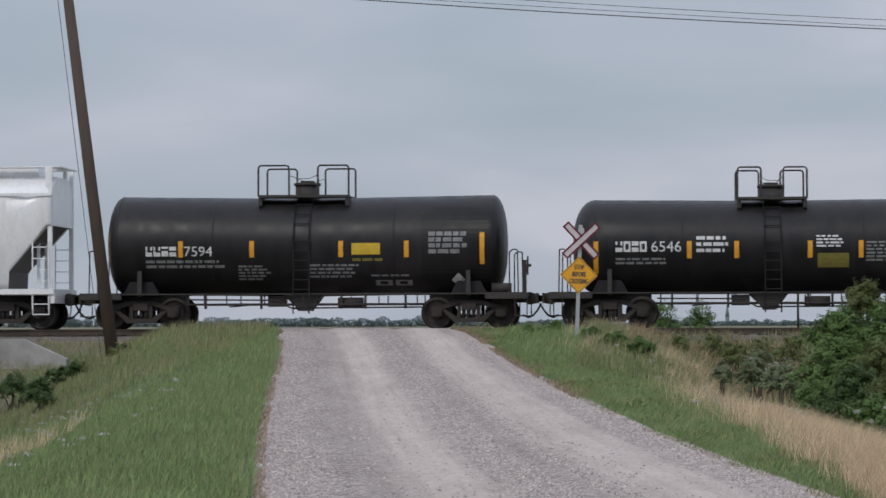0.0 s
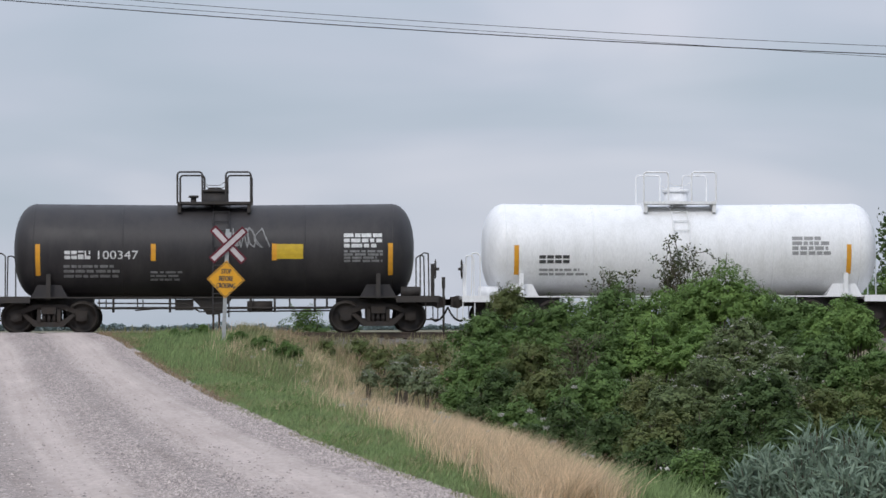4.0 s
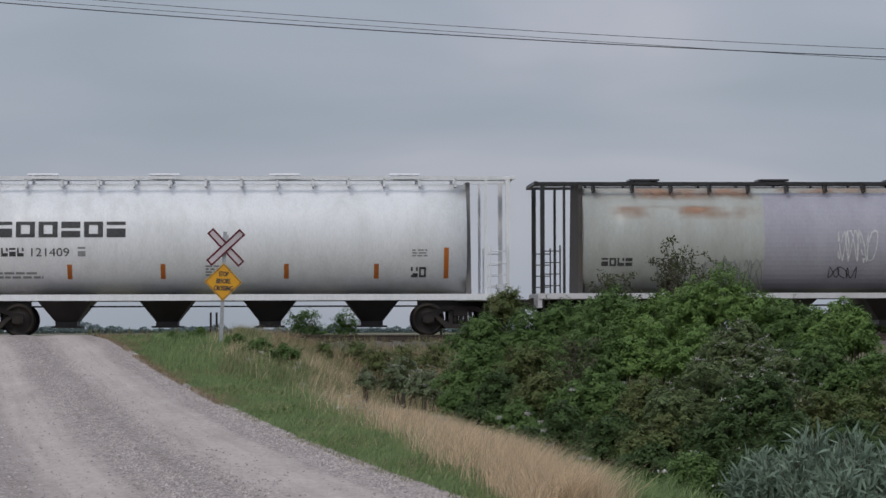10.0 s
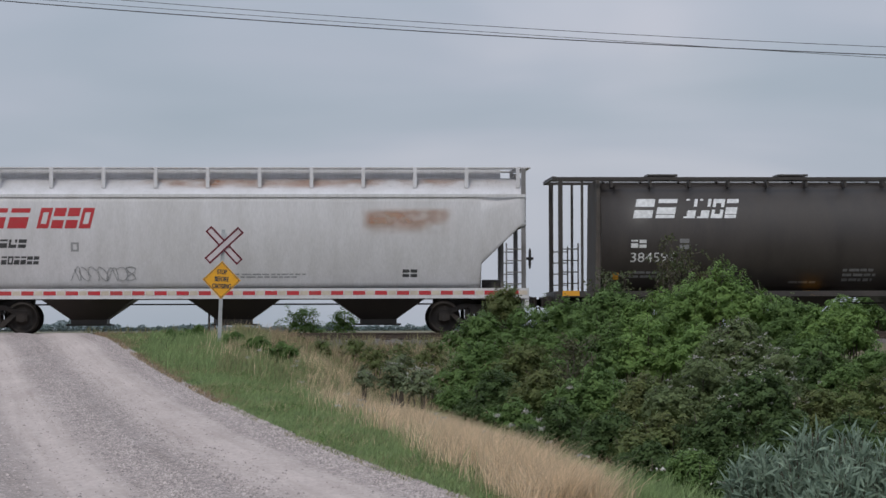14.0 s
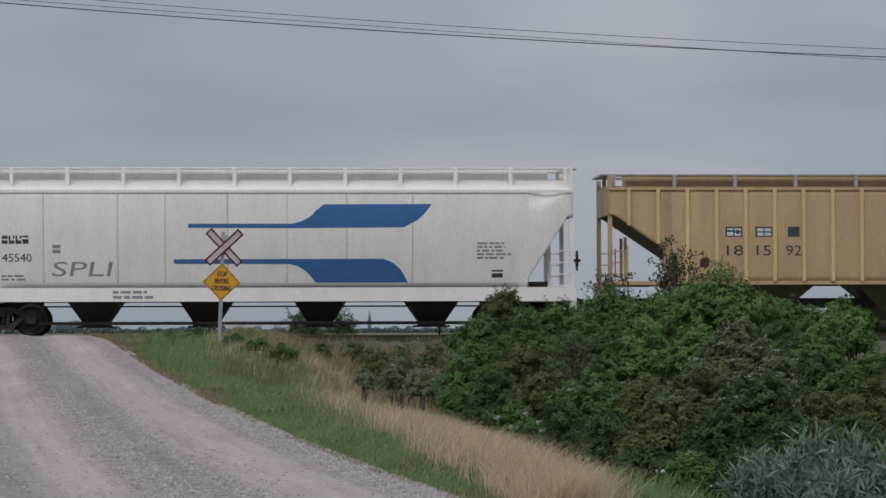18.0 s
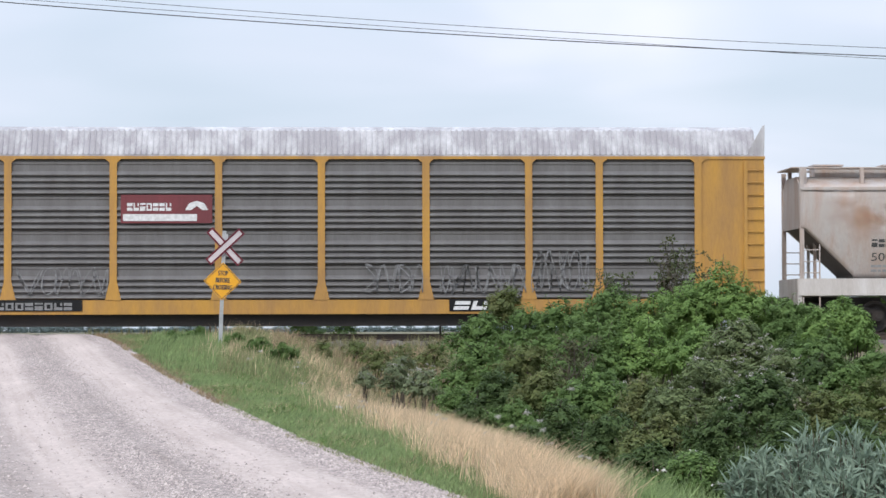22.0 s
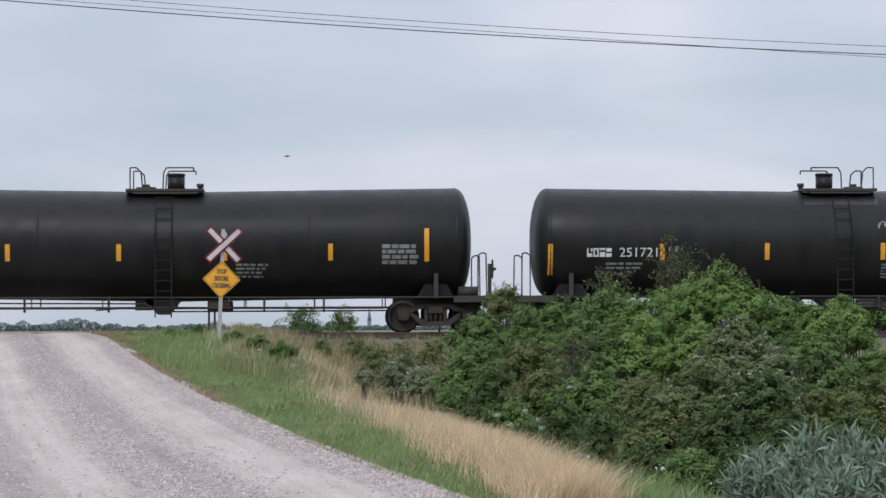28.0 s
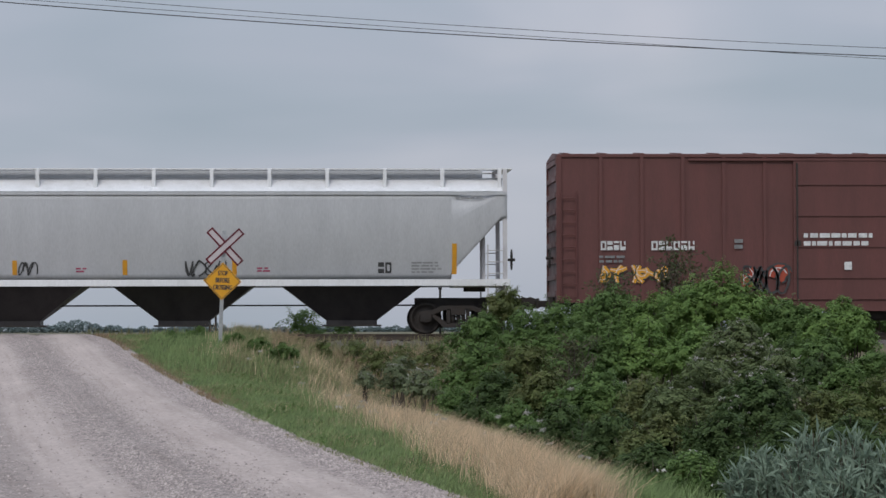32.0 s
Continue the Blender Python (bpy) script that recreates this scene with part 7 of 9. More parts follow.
side.bar(-7.03, -4.40, 1.79, 2.03, DARKINK, "lettering_bar")
side.bar(-7.08, -1.7, 0.72, 1.5, GREYSPRAY, "graffiti", "", 0.006)
side.blobs(-7.10, -1.68, 0.80, 2.31, DARKINK, 331, 8, "graffiti", 0.009, 0.4)
side.blobs(-7.03, -1.76, 1.0, 2.25, WHITE, 333, 9, "graffiti", 0.026, 0.75)
side.scribble(-7.10, -1.68, 0.75, 2.0, DARKINK, 332, 11, 0.04)
side.bar(-1.5, 1.4, 0.8, 1.9, GREYSPRAY, "graffiti", "", 0.006)
side.blobs(-1.53, 1.43, 0.75, 2.32, GREYSPRAY, 334, 4, "graffiti", 0.009, 0.3)
side.scribble(-1.53, 1.43, 0.9, 2.17, DARKINK, 335, 9, 0.05)
side.blobs(1.66, 4.87, 0.74, 2.42, GREY_BLACK, 336, 5, "graffiti", 0.009, 0.4)
side.blobs(1.75, 4.8, 1.1, 2.3, GREYSPRAY, 340, 6, "graffiti", 0.02, 0.8)
side.scribble(1.82, 4.64, 0.9, 2.33, DARKINK, 337, 9, 0.05)
side.scribble(-7.80, -7.29, 2.74, 3.32, WHITE, 338, 3, 0.05)
side.scribble(7.07, 7.47, 2.71, 3.61, WHITE, 339, 3, 0.05)
side.bar(7.15, 7.50, 1.55, 1.87, YELLOW, "reflector")
side.bar(-7.34, -6.93, 1.20, 1.41, OLIVE, "reflector")
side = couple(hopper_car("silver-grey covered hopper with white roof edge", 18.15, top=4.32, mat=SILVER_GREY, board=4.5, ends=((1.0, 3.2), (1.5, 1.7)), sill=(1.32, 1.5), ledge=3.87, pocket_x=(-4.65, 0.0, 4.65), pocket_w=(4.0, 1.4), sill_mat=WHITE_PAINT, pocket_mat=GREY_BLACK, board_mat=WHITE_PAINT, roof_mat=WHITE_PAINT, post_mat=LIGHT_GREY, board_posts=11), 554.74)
side.blocks(-7.38, -6.72, 2.55, 2.77, 4, DARKINK)
side.figures("54995", -7.41, 2.10, 0.20, DARKINK, 0.91)
side.lines(-6.89, -6.50, 1.84, 2.00, 2, GREYINK)
side.blocks(-5.54, -5.26, 2.32, 2.56, 1, GREYINK)
side.scribble(-8.12, -7.58, 2.72, 3.08, GREYINK, 341, 3, 0.03)
side.strip(-4.57, 1.63, 2.03)
side.strip(-1.57, 1.63, 2.04)
side.strip(1.42, 1.63, 2.04)
side.strip(7.46, 1.64, 2.48)
side.scribble(-4.46, -3.95, 1.61, 2.00, DARKINK, 342, 4, 0.04)
side.scribble(0.09, 1.19, 1.57, 2.04, DARKINK, 343, 6, 0.045)
side.lines(7.49, 8.40, 3.70, 3.77, 1, GREYINK)
side.blocks(5.36, 5.76, 1.67, 1.97, 2, DARKINK)
side.lines(6.28, 7.14, 1.66, 2.00, 4, GREYINK)
side.lines(-2.91, -2.58, 1.69, 1.85, 2, PINKPAINT)
side.lines(2.04, 2.44, 1.70, 1.85, 2, PINKPAINT)
side = couple(box_car("brown-red box car with white lettering beside a graffiti shape", 16.03, 5.05, BOX_BROWN, ribs=15, rib_w=0.1, rib_d=0.05, door=(-1.49, 1.38), door2=(1.53, 4.33), door_bars=4, bottom=0.85, belly=0.6), 573.07)
side.blocks(-6.84, -6.13, 2.29, 2.54, 4, WHITE)
side.blocks(-5.44, -4.21, 2.29, 2.54, 6, WHITE)
side.lines(-6.89, -6.06, 1.92, 2.17, 2, FAINT)
side.blocks(-3.14, -2.86, 2.33, 2.59, 1, FAINT)
side.blobs(-6.92, -5.04, 1.34, 1.92, YELLOW, 351, 5, "graffiti", 0.009, 0.5)
side.blobs(-2.89, -1.63, 1.06, 1.89, REDSPRAY, 352, 2, "graffiti", 0.01, 0.2)
side.scribble(-2.89, -1.63, 1.03, 1.89, DARKINK, 353, 4, 0.07)
side.lines(-1.22, 1.02, 2.36, 2.80, 2, WHITE)
side.bar(-0.09, 0.12, 1.74, 1.96, WHITE, "paper_notice")


# ---- roadside ----
def crossing_sign():
    sign = thing("crossing_sign", "white crossbuck with red edges over a yellow diamond plate", "road sign")
    lean = pose(-1.83, 67.2, 0, 0, 2.2, 0)
    sign.matrix_basis = lean
    post = Shape().box(-0.045, 0.045, -0.03, 0.03, -0.6, 2.5)
    part("post", post, GALV, sign)
    dz, r = 1.29, 0.455

    def diamond(r, y0, y1):
        return Shape().prism([(0, dz - r), (r, dz), (0, dz + r), (-r, dz)], y0, y1)

    part("diamond_plate", diamond(r, -0.05, -0.035), SIGN_YELLOW, sign, "yellow diamond plate")
    edge = Shape()
    for a, b in (((0, -1), (1, 0)), ((1, 0), (0, 1)), ((0, 1), (-1, 0)), ((-1, 0), (0, -1))):
        q = [(a[0] * 0.43, dz + a[1] * 0.43), (b[0] * 0.43, dz + b[1] * 0.43), (b[0] * 0.41, dz + b[1] * 0.41), (a[0] * 0.41, dz + a[1] * 0.41)]
        edge.prism(q, -0.053, -0.051)
    part("diamond_border", edge, DARKINK, sign)
    for text, z, wd in (("STOP", dz + 0.135, 0.23), ("BEFORE", dz - 0.035, 0.33), ("CROSSING", dz - 0.205, 0.44)):
        me = letter_mesh(text)
        xs, ys = [v.co.x for v in me.vertices], [v.co.y for v in me.vertices]
        for v in me.vertices:
            v.co = ((v.co.x - min(xs)) / (max(xs) - min(xs)) * wd - wd / 2, -0.055, z + (v.co.y - min(ys)) / (max(ys) - min(ys)) * 0.115)
        part("lettering", me, DARKINK, sign)
        twin = me.copy()
        part("lettering", twin, DARKINK, sign, place=pose(0.011, -0.001, 0.004))
    for k, ang in enumerate((45, -45)):
        m = Matrix.Translation((0.03, 0, 2.12)) @ Matrix.Rotation(radians(ang), 4, "Y")
        y = -0.075 - 0.02 * k
        b = part("crossbuck_blade", Shape().box(-0.55, 0.55, y - 0.008, y + 0.008, -0.1, 0.1), SIGN_WHITE, sign, "white blade with red edges")
        b.matrix_basis = m
        e = Shape().box(-0.55, 0.55, y - 0.012, y - 0.0085, 0.056, 0.1).box(-0.55, 0.55, y - 0.012, y - 0.0085, -0.1, -0.056)
        e.box(-0.55, -0.51, y - 0.012, y - 0.0085, -0.056, 0.056).box(0.51, 0.55, y - 0.012, y - 0.0085, -0.056, 0.056)
        part("red_edge", e, SIGN_RED, b)
    part("back_plate", Shape().box(-0.05, 0.09, -0.045, -0.035, 2.2, 2.42), GALV, sign)


crossing_sign()


def utility_pole():
    pole = thing("utility_pole", "dark leaning creosoted wooden utility pole beside the track", "utility pole")
    base, tip = Vector((-13.36, 69.3, -1.9)), Vector((-14.8, 69.3, 9.5))
    part("pole", Shape().rod(base, tip, 0.17, 14, 0.125), CREOSOTE, pole)
    part("crossarm", Shape().box(tip.x - 0.9, tip.x + 0.9, tip.y - 0.08, tip.y + 0.04, tip.z - 0.45, tip.z - 0.33), CREOSOTE, pole)
    part("ground_wire", Shape().rod(base + Vector((-0.35, -0.1, 0.6)), tip + Vector((-0.12, -0.1, -1)), 0.008, 4), STEEL, pole)


utility_pole()


def overhead_wires():
    """Three sagging lines of one long span, as height = a + b s + c s s from the pole."""
    for a, b, c, r in ((8.91, -0.0945, 0.000975, 0.0135), (9.208, -0.0988, 0.001015, 0.008), (8.94, -0.08, 0.000367, 0.007)):
        pts = [(-14.7 + 97 * i / 60, 69.6, a + b * 97 * i / 60 + c * (97 * i / 60) ** 2) for i in range(61)]
        w = thing("overhead_wire", "thin dark overhead line sagging from the utility pole", "wire", "overhead lines")
        part("strand", Shape().pipe(pts, r, 6), WIRE, w)
        part("insulator", Shape().rod((-14.76, 69.25, a), (-14.68, 69.66, a), 0.035, 8), STEEL, w)


overhead_wires()


# ---- plants ----
def leaf_material(name, colour, second, glow=0.3, island=1, scale=2.4):
    m = material(name, colour, 0.68, 0, second, 0.35, scale, grain=0.16, bump=0, island=island, spec=0.15)
    t = m.node_tree
    b = t.nodes["Principled BSDF"]
    through_leaf = t.nodes.new("ShaderNodeBsdfTranslucent")
    t.links.new(b.inputs["Base Color"].links[0].from_socket, through_leaf.inputs[0])
    both = t.nodes.new("ShaderNodeMixShader")
    both.inputs[0].default_value = glow
    t.links.new(b.outputs[0], both.inputs[1])
    t.links.new(through_leaf.outputs[0], both.inputs[2])
    t.links.new(both.outputs[0], t.nodes["Material Output"].inputs[0])
    return m


LEAF_BRIGHT = leaf_material("bright_green_leaves", (0.205, 0.31, 0.088), (0.14, 0.225, 0.068), 0.3)
LEAF_GREEN = leaf_material("green_leaves", (0.155, 0.24, 0.076), (0.105, 0.17, 0.056), 0.3)
LEAF_DARK = leaf_material("dark_green_leaves", (0.08, 0.132, 0.046), (0.068, 0.102, 0.038), 0.25)
LEAF_DEAD = leaf_material("dull_dying_leaves", (0.07, 0.10, 0.044), (0.08, 0.078, 0.042), 0.12)
LEAF_DOGWOOD = leaf_material("grey_green_leaves", (0.17, 0.208, 0.094), (0.115, 0.152, 0.066), 0.25)
LEAF_BROWN = leaf_material("olive_green_leaves", (0.13, 0.18, 0.06), (0.125, 0.135, 0.054), 0.25)
LEAF_GREY = leaf_material("pale_grey_green_leaves", (0.20, 0.235, 0.135), (0.13, 0.16, 0.085), 0.2)
LEAF_SILVER = leaf_material("silvery_green_leaves", (0.255, 0.325, 0.25), (0.17, 0.23, 0.175), 0.2)
BLADE_GREEN = leaf_material("green_grass", (0.262, 0.345, 0.152), (0.185, 0.256, 0.11), 0.3, 2, 1.2)
BLADE_MIXED = leaf_material("dry_and_green_weeds", (0.35, 0.285, 0.175), (0.205, 0.23, 0.108), 0.3, 2, 1.2)
BLADE_BROWN = leaf_material("brown_dead_weeds", (0.38, 0.265, 0.178), (0.27, 0.205, 0.13), 0.3, 2, 1.2)
BLADE_STRAW = leaf_material("dry_straw_grass", (0.72, 0.555, 0.375), (0.56, 0.43, 0.285), 0.3, 2, 1.2)
# distance haze is mixed into this pale bluish green
FAR_HAZED = leaf_material("haze_paled_distance", (0.20, 0.25, 0.255), (0.17, 0.22, 0.225), 0.1, 1, 0.1)
PETAL = material("white_petals", (0.48, 0.47, 0.42), 0.8, bump=0)


def quads_mesh(name, corners, mat):
    """One mesh out of many four-cornered leaves; corners is an (n, 4, 3) array."""
    n = len(corners)
    me = bpy.data.meshes.new(name)
    me.vertices.add(n * 4)
    me.vertices.foreach_set("co", corners.reshape(-1).astype(np.float32))
    me.loops.add(n * 4)
    me.loops.foreach_set("vertex_index", np.arange(n * 4, dtype=np.int32))
    me.polygons.add(n)
    me.polygons.foreach_set("loop_start", np.arange(0, n * 4, 4, dtype=np.int32))
    me.update(calc_edges=True)
    me.materials.append(mat)
    return me


def leaves(rng, places, size, up=0.3, slim=0.5, level=0.0):
    """Lozenge leaves at the places, turned at random; level lays their faces towards the sky."""
    n = len(places)
    face = rng.normal(size=(n, 3))
    face[:, 2] = np.abs(face[:, 2]) + level
    face /= np.linalg.norm(face, axis=1)[:, None]
    way = rng.normal(size=(n, 3))
    way[:, 2] += up
    way -= face * np.sum(way * face, axis=1)[:, None]
    way /= np.linalg.norm(way, axis=1)[:, None]
    side = np.cross(way, face)
    s = size * rng.uniform(0.6, 1.3, n)[:, None]
    mid = places + way * s * 0.5
    fold = face * s * 0.08
    return np.stack([places, mid + side * s * slim * 0.5 + fold, places + way * s, mid - side * s * slim * 0.5 + fold], axis=1)


def bush(label, mat, x, y, top, radius, count, size, plume, flowers, seed):
    """A shrub: stems from the ground and a lumpy crown of leafy sprays that point outwards and up."""
    rng = np.random.default_rng(seed)
    low = ground_height(x, y) - 0.05
    height = top - low
    ob = thing("bush", label, "bush", "roadside bushes")
    # lobes of foliage, spaced apart over a dome, and a few below it down to the ground
    amount = int(min(18, max(6, count / 1200)))
    dome = min(0.5 * height, radius * 1.05)
    middle = np.array([x, y, top - dome])
    hearts = []
    for k in range(amount):
        best, far = None, -1.0
        for _ in range(14):
            d = rng.normal(size=3)
            d /= np.linalg.norm(d)
            d[2] = abs(d[2]) - 0.15
            if k % 5 == 4:
                c = np.array([x + d[0] * radius * 0.6, y + d[1] * radius * 0.6, low + (middle[2] - low) * rng.uniform(0.1, 0.9)])
            else:
                c = middle + d * np.array([radius, radius, dome]) * rng.uniform(0.56, 0.7)
            gap = min((np.linalg.norm(c - o) for o in hearts), default=9.0)
            if gap > far:
                best, far = c, gap
        hearts.append(best)
    hearts = np.array(hearts)
    girth = min(radius, dome) * rng.uniform(0.36, 0.54, amount) * (12 / amount) ** 0.25
    hearts[0], girth[0] = middle, min(radius, dome) * 0.76
    hearts[1] = (x + radius * 0.1, y - radius * 0.15, top)
    hearts[:, 2] = np.minimum(hearts[:, 2], top + 0.03 - girth * 0.78)
    stems = Shape()
    for c in hearts:
        bend = (x * 0.5 + c[0] * 0.5, y * 0.5 + c[1] * 0.5, low + (c[2] - low) * 0.5)
        stems.rod((x + rng.normal() * 0.12, y + rng.normal() * 0.12, low - 0.05), bend, 0.024, 5, 0.016).rod(bend, tuple(c), 0.016, 5, 0.008)
    # sprays spring from the lobes, outwards and up
    each = 18
    n = count // each
    own = rng.choice(amount, n, p=girth ** 2 / np.sum(girth ** 2))
    way = rng.normal(size=(n, 3))
    way[:, 2] = np.where(way[:, 2] < -0.35, -way[:, 2], way[:, 2])
    way /= np.linalg.norm(way, axis=1)[:, None]
    deep = np.where(rng.random(n) < 0.8, rng.uniform(0.72, 1.0, n), rng.uniform(0.3, 0.72, n))
    bump = 1 + 0.3 * np.sin(way[:, 0] * 7 + own) * np.sin(way[:, 2] * 6 + own * 2.1)
    root = hearts[own] + way * (girth[own] * deep * bump)[:, None] * np.array([1, 1, 0.82])
    aim = way * 0.75 + np.array([0, 0, 0.42]) + rng.normal(size=(n, 3)) * 0.22
    aim /= np.linalg.norm(aim, axis=1)[:, None]
    scale = size / 0.058
    reach = rng.uniform(0.05, 0.13, n) * scale * plume
    leader = (way[:, 2] > 0.5) & (rng.random(n) < 0.05 * plume)
    reach = np.where(leader, reach * 2.2, reach)
    for k in np.flatnonzero(leader)[:30]:
        stems.rod(tuple(root[k]), tuple(root[k] + aim[k] * reach[k]), 0.008, 4, 0.004)
    tagged(part("stem", stems, BARK, ob), kind="stuff")
    # leaves stand off each spray, wide at its foot and narrow at its tip
    m = n * each
    pick = np.repeat(np.arange(n), each)
    along = rng.random(m) ** 0.85
    d = aim[pick]
    ring = rng.normal(size=(m, 3))
    ring -= d * np.sum(ring * d, axis=1)[:, None]
    ring /= np.linalg.norm(ring, axis=1)[:, None]
    wide = 0.06 * scale * (1 - along) ** 0.6 * np.where(leader[pick], 0.6, 1.0)
    places = root[pick] + d * (reach[pick] * along)[:, None] + ring * (wide * rng.uniform(0.2, 1.0, m))[:, None]
    places[:, 2] = np.maximum(places[:, 2], low + 0.02)
    grow = ring * 0.7 + d * 0.7 + rng.normal(size=(m, 3)) * 0.15
    face = way[pick] * 0.7 + np.array([0, 0, 0.55]) + rng.normal(size=(m, 3)) * 0.2
    face /= np.linalg.norm(face, axis=1)[:, None]
    grow -= face * np.sum(grow * face, axis=1)[:, None]
    grow /= np.linalg.norm(grow, axis=1)[:, None]
    across = np.cross(grow, face)
    ln = size * rng.uniform(0.65, 1.25, m)[:, None]
    mid = places + grow * ln * 0.5 + face * ln * 0.08
    quad = np.stack([places, mid + across * ln * 0.27, places + grow * ln, mid - across * ln * 0.27], axis=1)
    part("foliage", quads_mesh("foliage", quad, mat), mat, ob)
    if flowers:
        high = np.flatnonzero((way[:, 2] > 0.2) & (way[:, 1] < 0.3))
        at = root[rng.choice(high, flowers)] + np.array([0, -0.06, 0.1]) + rng.normal(size=(flowers, 3)) * 0.04
        petals = np.repeat(at, 12, axis=0) + rng.normal(size=(flowers * 12, 3)) * np.array([0.026, 0.026, 0.008])
        tagged(part("blossom", quads_mesh("blossom", leaves(rng, petals, 0.026, 0.5, 0.8), PETAL), PETAL, ob), kind="stuff")
    return ob


